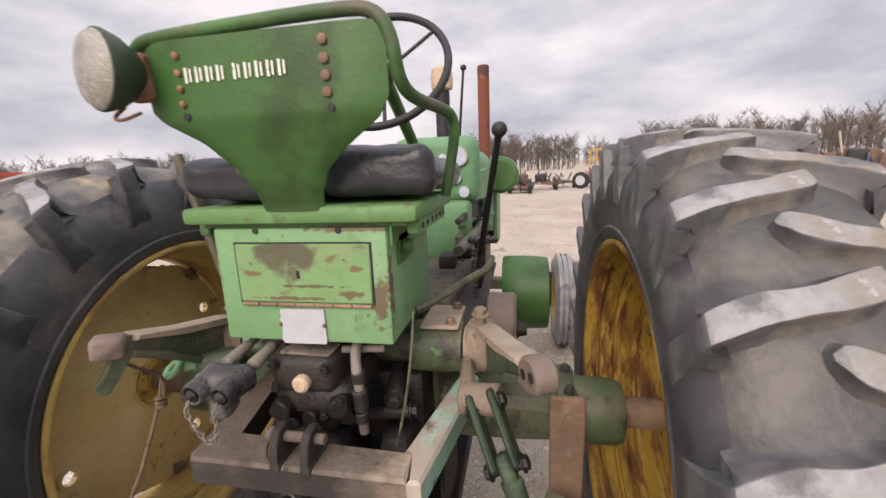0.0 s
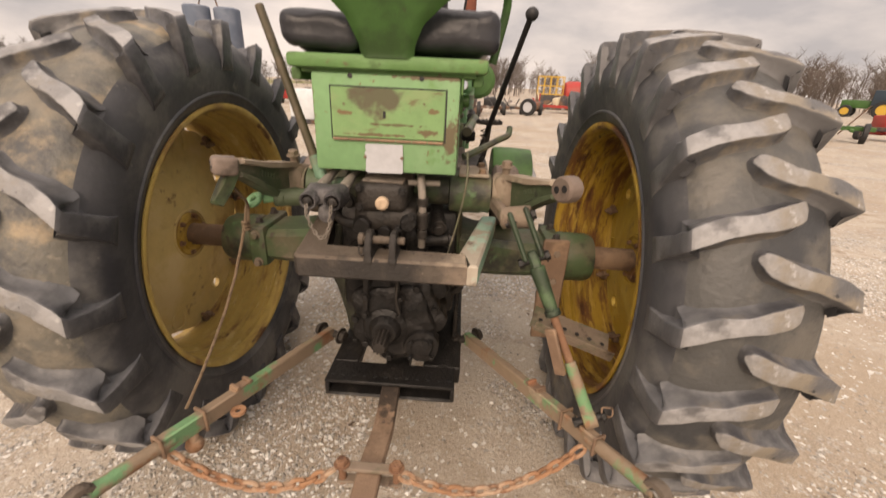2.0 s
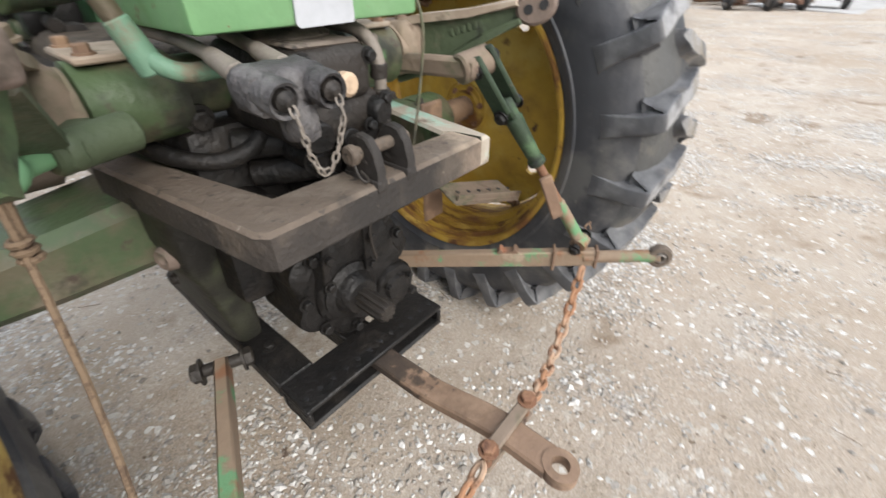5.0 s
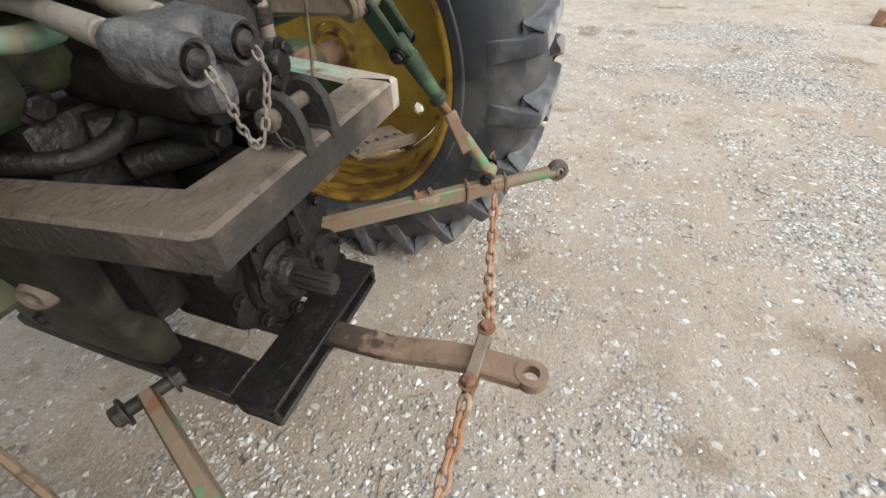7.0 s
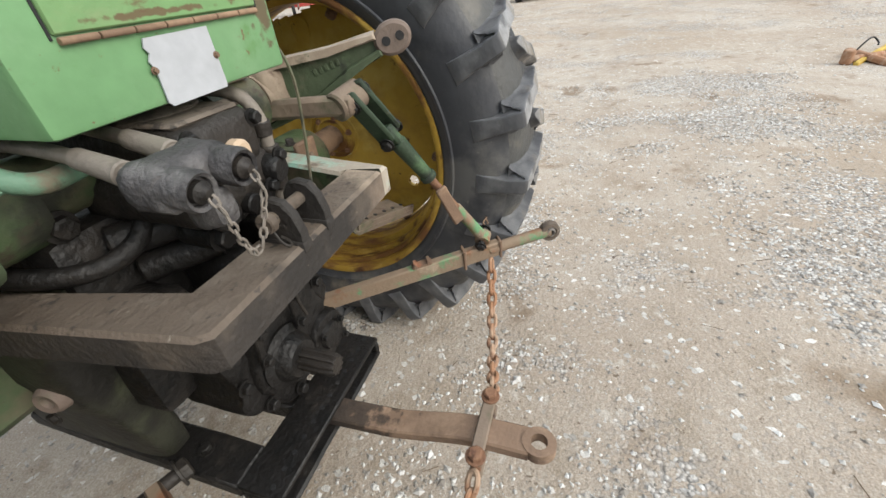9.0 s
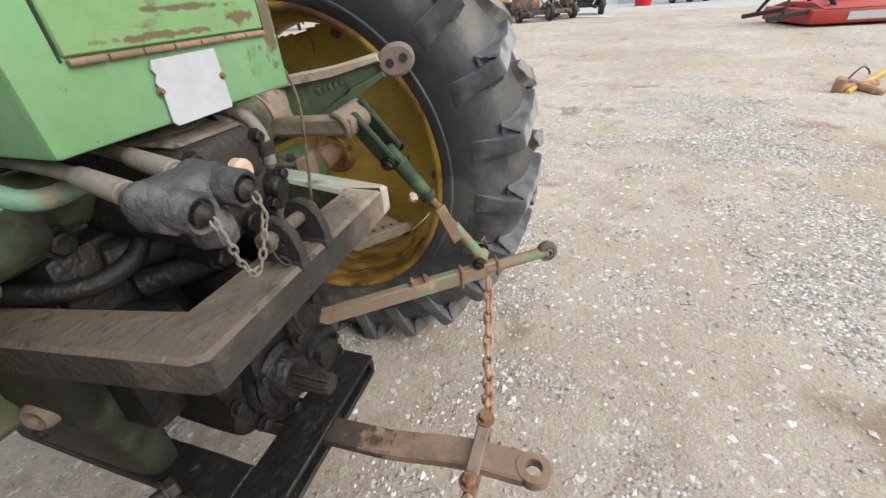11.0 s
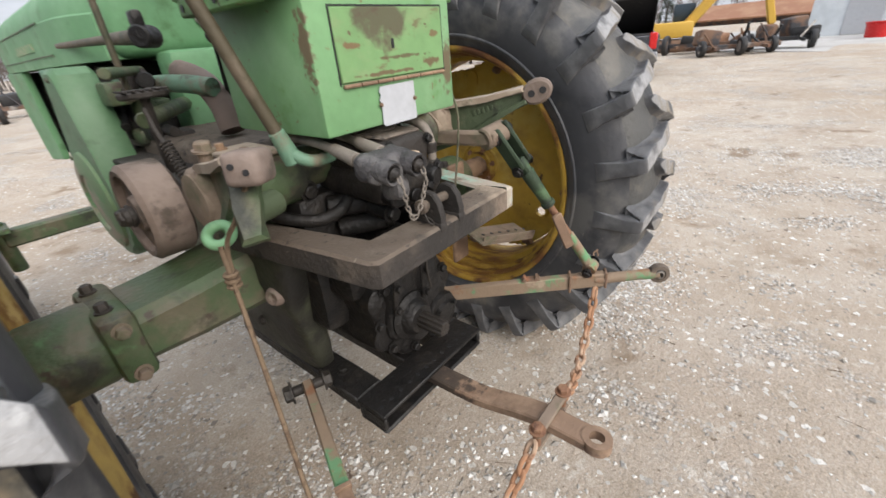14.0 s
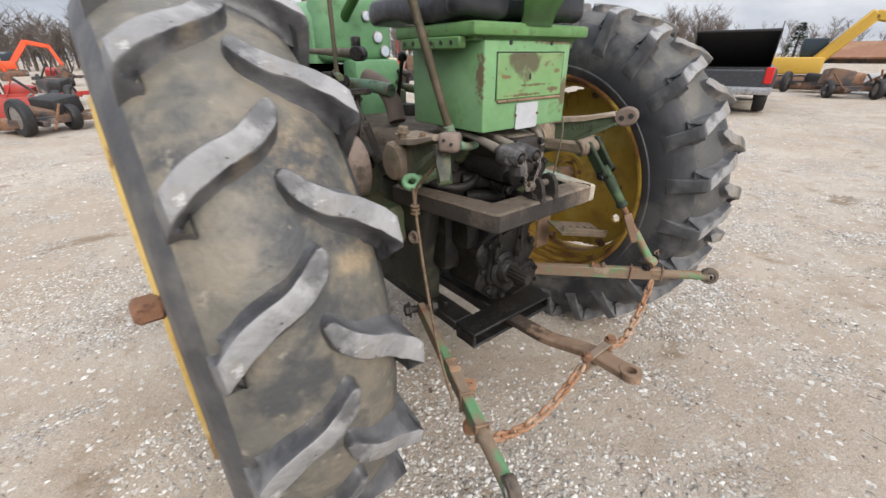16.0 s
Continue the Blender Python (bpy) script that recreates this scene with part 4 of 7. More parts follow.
cap_chain = thing("cap_chain", "small rusty chain hanging between two hydraulic caps", "chain")
loop = [(-0.165, -0.552, 1.055), (-0.164, -0.560, 1.035), (-0.156, -0.555, 1.0), (-0.142, -0.55, 0.972), (-0.128, -0.55, 0.975), (-0.115, -0.552, 1.0), (-0.108, -0.560, 1.035), (-0.107, -0.552, 1.055)]
for b in chain_links(None, loop, 0.0112, 0.0016, 5, 8):
    part("link", b, M_HOSE, cap_chain)

# ---- hitch frame: welded square tube ----
bm = B()
def worn_end(m, tan):
    """The same steel, rubbed down to a tan colour towards the right end of the bar."""
    m = m.copy()
    n, l = m.node_tree.nodes, m.node_tree.links
    b = n["Principled BSDF"]
    co, sep, nz, add, rng, mx = (n.new("ShaderNode" + k) for k in ("TexCoord", "SeparateXYZ", "TexNoise", "Math", "MapRange", "MixRGB"))
    nz.inputs["Scale"].default_value, nz.inputs["Detail"].default_value = 26, 6
    l.new(co.outputs["Object"], sep.inputs[0])
    l.new(co.outputs["Object"], nz.inputs["Vector"])
    add.operation = "MULTIPLY_ADD"
    add.inputs[1].default_value = 0.22
    l.new(nz.outputs["Fac"], add.inputs[0])
    l.new(sep.outputs["X"], add.inputs[2])
    for i, v in enumerate((0.235, 0.335, 0.0, 0.9)):
        rng.inputs[i + 1].default_value = v
    l.new(add.outputs[0], rng.inputs[0])
    l.new(rng.outputs[0], mx.inputs[0])
    l.new(b.inputs["Base Color"].links[0].from_socket, mx.inputs[1])
    mx.inputs[2].default_value = (*tan, 1)
    l.new(mx.outputs[0], b.inputs["Base Color"])
    return m


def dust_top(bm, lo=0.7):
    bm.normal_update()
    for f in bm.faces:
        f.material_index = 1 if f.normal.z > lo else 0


def welded_tube(name, bm, mats, parent, label=""):
    ob = part(name, bm, mats[0], parent, label)
    for m_ in mats[1:]:
        ob.data.materials.append(m_)
    return ob


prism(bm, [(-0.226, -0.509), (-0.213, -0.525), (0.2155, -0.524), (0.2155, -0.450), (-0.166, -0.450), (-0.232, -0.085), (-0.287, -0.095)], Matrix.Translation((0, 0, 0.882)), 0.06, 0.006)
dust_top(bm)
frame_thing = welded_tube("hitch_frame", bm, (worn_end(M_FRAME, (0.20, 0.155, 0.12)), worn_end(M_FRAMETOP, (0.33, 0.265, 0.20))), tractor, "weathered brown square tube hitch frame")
bm = B()
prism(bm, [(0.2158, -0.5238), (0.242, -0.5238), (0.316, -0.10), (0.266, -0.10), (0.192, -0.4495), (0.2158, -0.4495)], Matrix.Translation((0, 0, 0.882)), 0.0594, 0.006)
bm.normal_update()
# coloured by face direction: cream on top and rear, darker green on the inner side
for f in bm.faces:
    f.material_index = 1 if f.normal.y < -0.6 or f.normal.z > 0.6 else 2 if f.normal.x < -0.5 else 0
welded_tube("side_tube", bm, (M_MINT, M_CREAMMINT, M_INNERGREEN), frame_thing, "square tube with flaking mint green paint")
for x in (-0.033, 0.028):
    bm = B()
    m = axes((x, -0.49, 0.9), (0, 1, 0), (0, 0, 1))
    prism(bm, [(-0.036, -0.012), (-0.036, 0.03), (-0.032, 0.058), (-0.018, 0.076), (0.002, 0.080), (0.018, 0.074), (0.030, 0.056), (0.036, 0.02), (0.038, -0.012)], m, 0.016, 0.003)
    box(bm, (x - 0.011, -0.528, 0.898), (x + 0.011, -0.45, 0.918), 0.005, None, 2)
    part("top_link_lug", bm, M_FRAME, frame_thing, "rounded steel lug welded on the frame")
bm = B()
rod(bm, (-0.055, -0.49, 0.953), (0.055, -0.49, 0.953), 0.010)
rod(bm, (-0.062, -0.49, 0.953), (-0.048, -0.49, 0.953), 0.015)
part("hitch_pin", bm, M_FRAMETOP, frame_thing, "worn steel pin")
bm = B()
tube(bm, [(-0.058, -0.497, 0.945), (-0.06, -0.508, 0.925), (-0.05, -0.514, 0.915), (-0.045, -0.508, 0.922), (-0.05, -0.5, 0.93)], 0.0022, 6, smooth=2)
part("retaining_clip", bm, M_BLOCK, frame_thing)

# ---- drawbar support under the casing ----
bm = B()
box(bm, (-0.205, -0.43, 0.435), (0.205, -0.33, 0.447), 0.003)
support = part("drawbar_support", bm, M_GREASE, tractor, "black grease-caked channel frame carrying the drawbar")
for nm, lo, hi in (("lower_flange", (-0.205, -0.43, 0.385), (0.205, -0.33, 0.397)), ("web", (-0.205, -0.352, 0.3975), (0.205, -0.3305, 0.4345)), ("end_web", (-0.205, -0.43, 0.3975), (-0.192, -0.353, 0.4345)), ("end_web", (0.192, -0.43, 0.3975), (0.205, -0.353, 0.4345)), ("side_rail", (-0.206, -0.33, 0.408), (-0.120, 0.28, 0.446)), ("side_rail", (0.097, -0.33, 0.380), (0.222, 0.30, 0.446)), ("centre_rail", (-0.03, -0.33, 0.39), (0.05, 0.14, 0.44)), ("cross_rail", (-0.12, 0.03, 0.40), (-0.03, 0.14, 0.444)), ("cross_rail", (0.05, -0.05, 0.388), (0.097, 0.14, 0.444)), ("side_plate", (0.19, -0.16, 0.446), (0.205, 0.06, 0.70))):
    bm = B()
    box(bm, lo, hi, 0.005)
    bmesh.ops.subdivide_edges(bm, edges=[e for e in bm.edges if e.calc_length() > 0.06], cuts=5, use_grid_fill=True)
    for v in bm.verts:
        v.co += 0.0022 * noise.noise_vector(v.co * 30)
    part(nm, bm, M_GREASE, support)
# plump casting from the axle down to the rail, with its boss and bolts
bm = B()
rings = []
for z, x0, x1, y0, y1 in ((0.440, -0.200, -0.14, -0.150, 0.27), (0.455, -0.208, -0.13, -0.165, 0.28), (0.52, -0.213, -0.13, -0.172, 0.24), (0.58, -0.222, -0.14, -0.178, 0.18), (0.65, -0.238, -0.15, -0.186, 0.13), (0.70, -0.252, -0.16, -0.196, 0.10), (0.76, -0.258, -0.17, -0.215, 0.08), (0.84, -0.258, -0.17, -0.232, 0.07), (0.90, -0.250, -0.17, -0.235, 0.06)):
    cx, cy, hx, hy = (x0 + x1) / 2, (y0 + y1) / 2, (x1 - x0) / 2, (y1 - y0) / 2
    ring = []
    for k in range(40):
        a = 2 * math.pi * k / 40
        c, s_ = math.cos(a), math.sin(a)
        p = Vector((cx + hx * math.copysign(abs(c) ** 0.45, c), cy + hy * math.copysign(abs(s_) ** 0.35, s_), z))
        ring.append(p + 0.006 * noise.noise_vector(p * 14))
    rings.append(ring)
ring_mesh(bm, rings)
bmesh.ops.recalc_face_normals(bm, faces=bm.faces)
strut = part("side_casting", bm, M_SIDECAST, support, "dirty olive casting down from the axle")
bm = B()
lathe(bm, [(0.008, 0.010), (0.010, 0.018), (0.018, 0.020), (0.023, 0.014), (0.026, 0.0), (0.034, -0.03)], frame_of((-0.250, -0.170, 0.738), (-0.40, -0.215, 0.755)), 24)
part("casting_boss", bm, M_PINKIRON, strut, "rusty round boss with a hole")
for p, d in (((-0.16, -0.215, 0.446), (0, 0, 1)), ((-0.262, -0.195, 0.865), (-1, -0.25, 0)), ((-0.225, 0.04, 0.56), (-1, 0, 0.1))):
    bm = B()
    hexbolt(bm, p, d, 0.012, 0.011)
    part("casting_bolt", bm, M_BLOCK, strut)
for i in range(12):
    bm = B()
    lathe(bm, [(0.0055, 0), (0.0055, 0.002)], Matrix.Translation((-0.185 + 0.034 * i, -0.40, 0.4465)), 10)
    part("bolt_hole", bm, M_BLACK, support)
bm = B()
rings = []
for k in range(30):
    y = -0.30 - 0.545 * k / 29
    q = max(0.0, min(1.0, (-0.54 - y) / 0.22))
    z = 0.415 + 0.045 * q * q * (3 - 2 * q)
    x = 0.012 * min(1.0, (-0.30 - y) / 0.3)
    hw, hh, c = 0.0285, 0.0135, 0.004
    rings.append([Vector((x + a, y, z + b)) for a, b in ((-hw + c, -hh), (hw - c, -hh), (hw, -hh + c), (hw, hh - c), (hw - c, hh), (-hw + c, hh), (-hw, hh - c), (-hw, -hh + c))])
ring_mesh(bm, rings)
bmesh.ops.recalc_face_normals(bm, faces=bm.faces)
poly = []
hole = 14
for k in range(hole + 1):
    a = math.pi * k / hole
    poly.append((-0.0295 * math.cos(a), -0.0 - 0.0295 * math.sin(a)))
outer = [bm.verts.new((0.012 + 0.03 * math.cos(2 * math.pi * k / 28), -0.862 + 0.032 * math.sin(2 * math.pi * k / 28), 0.4495)) for k in range(28)]
outer_t = [bm.verts.new(v.co + Vector((0, 0, 0.026))) for v in outer]
inner_ = [bm.verts.new((0.012 + 0.016 * math.cos(2 * math.pi * k / 28), -0.862 + 0.016 * math.sin(2 * math.pi * k / 28), 0.4495)) for k in range(28)]
inner_t = [bm.verts.new(v.co + Vector((0, 0, 0.026))) for v in inner_]
for k in range(28):
    j = (k + 1) % 28
    bm.faces.new((outer[k], outer[j], outer_t[j], outer_t[k]))
    bm.faces.new((inner_[j], inner_[k], inner_t[k], inner_t[j]))
    bm.faces.new((outer_t[k], outer_t[j], inner_t[j], inner_t[k]))
    bm.faces.new((outer[j], outer[k], inner_[k], inner_[j]))
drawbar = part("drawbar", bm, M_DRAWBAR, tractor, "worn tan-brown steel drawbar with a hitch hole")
bm = B()
box(bm, (-0.065, -0.769, 0.476), (0.09, -0.743, 0.486), 0.003)
box(bm, (-0.065, -0.769, 0.436), (0.09, -0.743, 0.444), 0.003)
clamp = part("chain_clamp", bm, M_DUSTY, drawbar, "dusty steel cross clamp bolted on the drawbar")
for x in (-0.052, 0.077):
    bm = B()
    rod(bm, (x, -0.756, 0.428), (x, -0.756, 0.498), 0.009)
    hexbolt(bm, (x, -0.756, 0.486), (0, 0, 1), 0.014, 0.014)
    part("clamp_bolt", bm, M_RUST, clamp)


# ---- lower links ----
def lower_link(p, q, s):
    p, q = Vector(p), Vector(q)
    d = (q - p).normalized()
    bm = B()
    bar(bm, p, p.lerp(q, 0.80), 0.028, 0.048, 0.004)
    tube(bm, [p.lerp(q, 0.76), p.lerp(q, 0.86), p.lerp(q, 0.93), q], 0.0175, 10)
    link = part("lower_link", bm, M_LINK, tractor, "rusty lower hitch link with flaking green paint")
    side = d.cross(Vector((0, 0, 1))).normalized()
    bm = B()
    lathe(bm, [(0.018, -0.014), (0.029, -0.012), (0.032, 0), (0.029, 0.012), (0.018, 0.014)], frame_of(q, q + side), 26, False, True)
    part("link_eye", bm, M_FRAMETOP, link, "worn steel ball eye")
    bm = B()
    lathe(bm, [(0.010, -0.017), (0.014, -0.016), (0.0182, 0), (0.014, 0.016), (0.010, 0.017)], frame_of(q, q + side), 22, False, True)
    part("ball", bm, M_STEEL, link)
    bm = B()
    rod(bm, p - side * 0.04, p + side * 0.04, 0.014)
    hexbolt(bm, p - side * 0.04, -side, 0.022, 0.02)
    hexbolt(bm, p + side * 0.04, side, 0.022, 0.02)
    part("link_pin", bm, M_BLOCK, link)
    bm = B()
    c = p.lerp(q, 0.5)
    up = Vector((0, 0, 1))
    bar(bm, c + up * 0.03 - d * 0.02 - side * 0.016, c + up * 0.03 - d * 0.02 + side * 0.016, 0.01, 0.012, 0.001)
    bar(bm, c + up * 0.03 + d * 0.02 - side * 0.016, c + up * 0.03 + d * 0.02 + side * 0.016, 0.01, 0.012, 0.001)
    box(bm, (-0.014, -0.03, -0.003), (0.014, 0.03, 0.003), 0.001, Matrix.Translation(c + up * 0.026) @ d.to_track_quat("Y", "Z").to_matrix().to_4x4())
    part("strap", bm, M_BAR, link)
    for k, (w_, h_) in ((0.66, (0.034, 0.058)), (0.80, (0.030, 0.050))):
        bm = B()
        c = p.lerp(q, k)
        x_, z_ = w_ / 2, h_ / 2
        tube(bm, [c + side * a + up * b for a, b in ((-x_, -z_), (-x_, z_), (x_, z_), (x_, -z_))], 0.0045, 8, True)
        part("clip", bm, M_BAR, link, "bent wire clip")
    if s < 0:
        bm = B()
        c = p.lerp(q, 0.56) + side * (-0.036 if side.x < 0 else 0.036) - up * 0.018
        lathe(bm, [(0.008, -0.004), (0.020, -0.004), (0.020, 0.004), (0.008, 0.004)], frame_of(c, c + up), 20, False, True)
        part("ring_tab", bm, M_ORANGE_RUST, link, "rusty tab with a round hole")
        bm = B()
        c = p.lerp(q, 0.70) - up * 0.04
        rod(bm, c + up * 0.02, c - up * 0.012, 0.014)
        bmesh.ops.create_uvsphere(bm, u_segments=14, v_segments=10, radius=0.022, matrix=Matrix.Translation(c - up * 0.02))
        part("chain_boss", bm, M_ORANGE_RUST, link)
    return link


RL0, RL1 = (0.245, -0.135, 0.435), (0.638, -0.815, 0.545)
LL0, LL1 = (-0.255, -0.19, 0.455), (-0.545, -0.905, 0.512)
lower_link(RL0, RL1, 1)
lower_link(LL0, LL1, -1)


# ---- lift arms ----
bm = B()
rod(bm, (-0.285, -0.205, 1.02), (0.285, -0.205, 1.02), 0.046, seg=28)
for s in (-1, 1):
    lathe(bm, [(0.046, 0), (0.060, 0.004), (0.062, 0.05), (0.056, 0.10), (0.060, 0.125), (0.05, 0.128)], frame_of((s * 0.152, -0.205, 1.015), (s * 0.4, -0.205, 1.015)), 28)
    box(bm, (min(s * 0.16, s * 0.27), -0.24, 0.955), (max(s * 0.16, s * 0.27), -0.10, 1.070), 0.024, None, 3)
rock = part("rockshaft_housing", bm, M_OLIVE, tractor, "dirty green cast lift shaft housing")
for s in (-1, 1):
    bm = B()
    box(bm, (s * 0.225 - 0.045, -0.245, 1.071), (s * 0.225 + 0.045, -0.10, 1.081), 0.003)
    part("cover_plate", bm, M_ARMTOP, rock)
    for y in (-0.225, -0.12):
        bm = B()
        hexbolt(bm, (s * 0.25, y, 1.081), (0, 0, 1), 0.010, 0.012)
        part("cover_bolt", bm, M_BAR, rock)


def lift_arm(s, hub, tip):
    hub, tip = Vector(hub), Vector(tip)
    d = tip - hub
    x = Vector((1, 0, 0))
    bm = B()
    # I-section arm: deep web with raised edges, then the fork boss
    m = axes(hub, d, (0, 0, 1))
    L = d.length
    prism(bm, [(-0.02, -0.062), (L * 0.30, -0.060), (L * 0.62, -0.026), (L * 0.86, -0.016), (L, -0.020), (L, 0.020), (L * 0.86, 0.020), (L * 0.55, 0.030), (L * 0.2, 0.050), (-0.02, 0.055)], m, 0.016, 0.002)
    arm = part("lift_arm", bm, M_ARM, tractor, "dusty green cast lift arm")
    bm = B()
    prism(bm, [(-0.02, 0.043), (L * 0.2, 0.038), (L * 0.55, 0.019), (L * 0.88, 0.010), (L * 0.88, 0.025), (L * 0.55, 0.034), (L * 0.2, 0.054), (-0.02, 0.059)], m, 0.048, 0.004)
    part("flange", bm, M_ARMTOP, arm, "dust-covered upper flange")
    bm = B()
    prism(bm, [(-0.02, -0.050), (L * 0.30, -0.048), (L * 0.62, -0.016), (L * 0.88, -0.008), (L * 0.88, -0.022), (L * 0.62, -0.032), (L * 0.30, -0.064), (-0.02, -0.066)], m, 0.044, 0.004)
    part("flange", bm, M_ARM, arm)
    # rounded end with two pin holes
    bm = B()
    if s < 0:
        box(bm, (-0.024, -0.023, -0.026), (0.024, 0.021, 0.030), 0.010, look(tip, tip + Vector((-0.75, -0.62, 0.10))), 3)
    else:
        prism(bm, [(L - 0.006 + 0.040 * math.cos(2 * math.pi * i / 28), 0.032 * math.sin(2 * math.pi * i / 28)) for i in range(28)], m, 0.040, 0.006)
    part("arm_end", bm, M_PINKIRON, arm, "dust-covered rounded arm end with two holes")
    for k in range(5):
        bm = B()
        box(bm, (L * 0.40 + 0.013 * k, -0.006, s * 0.0085 - 0.002), (L * 0.40 + 0.013 * k + 0.008, 0.008, s * 0.0085 + 0.002), 0.001, m)
        part("cast_mark", bm, M_ARM, arm)
    bm = B()
    lathe(bm, [(0.035, -0.04), (0.05, -0.038), (0.054, 0.0), (0.05, 0.038), (0.035, 0.04)], frame_of(hub, hub + x), 28)
    part("arm_hub", bm, M_DUSTY, arm)
    for k in (0.0, 0.030):
        c = tip + d.normalized() * (0.010 - k)
        for q in (-1, 1):
            bm = B()
            if s < 0:
                if q > 0:
                    continue
                fm = look(tip, tip + Vector((-0.75, -0.62, 0.10)))
                c = fm @ Vector((0.009 if k else -0.008, 0.004 if k else -0.004, -0.0265))
                lathe(bm, [(0.0040, 0), (0.0040, 0.002)], frame_of(c, fm @ Vector((0, 0, -1)) - fm.translation + c), 14)
                part("pin_hole", bm, M_BLACK, arm)
                continue
            lathe(bm, [(0.009, 0), (0.009, 0.0015)], frame_of(c + m.to_3x3().col[2] * q * 0.0198, c + m.to_3x3().col[2] * q * 0.1), 14)
            part("pin_hole", bm, M_BLACK, arm)
    bm = B()
    p = hub + Vector((0, -0.005, 0.048))
    rod(bm, p, p + Vector((0, -0.008, 0.05)), 0.012)
    hexbolt(bm, p + Vector((0, -0.007, 0.036)), (0, -0.1, 1), 0.015, 0.016)
    part("clamp_bolt", bm, M_DUSTY, arm, "dusty clamp bolt")
    bm = B()
    box(bm, (-0.038, -0.055, -0.050), (0.038, 0.050, 0.058), 0.026, Matrix.Translation(hub), 3)
    bmesh.ops.subdivide_edges(bm, edges=[e for e in bm.edges if e.calc_length() > 0.03], cuts=2, use_grid_fill=True)
    for v in bm.verts:
        v.co += 0.008 * noise.noise_vector(v.co * 22)
    part("hub_clamp", bm, M_DUSTY, arm, "dust-caked cast clamp")
    return arm


lift_arm(1, (0.320, -0.215, 1.02), (0.440, -0.49, 1.108))
left_arm = lift_arm(-1, (-0.320, -0.215, 1.02), (-0.374, -0.505, 1.124))
# web below the left arm's end, down to the ring boss
bm = B()
prism(bm, [(-0.020, 0.0), (0.022, 0.0), (0.014, -0.045), (0.022, -0.095), (-0.012, -0.100), (-0.014, -0.05)], axes((-0.372, -0.470, 1.110), (0.80, -0.55, 0), (0.30, 0.62, 1.0)), 0.026, 0.006)
part("web", bm, M_OLIVE, left_arm)

# right lift rod with its turnbuckle
top, mid, low = Vector((0.345, -0.43, 1.01)), Vector((0.425, -0.515, 0.80)), Vector((0.545, -0.634, 0.56))
bm = B()
d = (low - top).normalized()
sd = d.cross(Vector((0, 1, 0))).normalized()
for q in (-1, 1):
    bar(bm, top - d * 0.025 + sd * 0.021 * q, top + sd * 0.021 * q + d * 0.11, 0.044, 0.014, 0.005, up=sd)
bar(bm, top + d * 0.085, top + d * 0.15, 0.034, 0.026, 0.006, up=sd)
rod(bm, top + d * 0.13, top + d * 0.25, 0.0205, 0.0165)
rod(bm, top + d * 0.245, top + d * 0.262, 0.021)
lift_rod = part("lift_rod", bm, M_DARKROD, tractor, "green and black lift rod with a fork and turnbuckle")
bm = B()
rod(bm, top + d * 0.22, low - d * 0.08, 0.0105)
part("threaded_rod", bm, M_RUST, lift_rod, "rusty threaded rod")
bm = B()
rod(bm, low - d * 0.15, low - d * 0.01, 0.0145, 0.0165)
lathe(bm, [(0.012, -0.018), (0.022, -0.016), (0.022, 0.016), (0.012, 0.018)], frame_of(low, low + sd), 18)
part("lower_fork", bm, M_LINK, lift_rod)
for q in (top, top + d * 0.11, low):
    bm = B()
    rod(bm, q - sd * 0.032, q + sd * 0.032, 0.010)
    hexbolt(bm, q + sd * 0.030, sd, 0.013, 0.010)
    hexbolt(bm, q - sd * 0.030, -sd, 0.013, 0.010)
    part("pivot_pin", bm, M_GREASE, lift_rod)
bm = B()
bar(bm, top + d * 0.31 + Vector((-0.03, -0.01, 0.02)), top + d * 0.42 + Vector((-0.035, 0, 0)), 0.012, 0.03, 0.003)
part("turning_handle", bm, M_BAR, lift_rod)
bm = B()
cc = low + sd * 0.034 + Vector((0.008, 0, 0.012))
tube(bm, [cc + Vector((0.014 * math.cos(a), 0.004 * math.sin(3 * a), 0.017 * math.sin(a))) for a in [2 * math.pi * k / 14 for k in range(14)]], 0.0025, 6, True)
part("pin_ring", bm, M_BAR, lift_rod, "thin wire lynch-pin ring")
bm = B()
rod(bm, (0.30, -0.40, 1.0), (0.375, -0.42, 1.015), 0.03)
bar(bm, (0.29, -0.24, 1.0), (0.315, -0.44, 1.005), 0.03, 0.04, 0.008)
part("rod_anchor", bm, M_DUSTY, tractor, "dusty cast lug holding the lift rod")

# perforated step bracket beside the right wheel
bm = B()
bar(bm, (0.46, -0.225, 0.605), (0.70, -0.30, 0.555), 0.11, 0.006, 0.001, up=(0.25, -0.25, 1))
bar(bm, (0.46, -0.275, 0.598), (0.70, -0.35, 0.545), 0.008, 0.035, 0.001, up=(0.25, -0.25, 1))
step = part("perforated_bracket", bm, M_DUSTY, tractor, "dusty brown perforated angle bracket")
for i in range(6):
    for j in (-0.03, 0.015):
        bm = B()
        c = Vector((0.48 + 0.038 * i, -0.232 - 0.0119 * i + j, 0.6065 - 0.0079 * i - j * 0.22))
        lathe(bm, [(0.007, 0), (0.007, 0.002)], frame_of(c, c + Vector((0.25, -0.25, 1))), 10)
        part("bracket_hole", bm, M_BLACK, step)

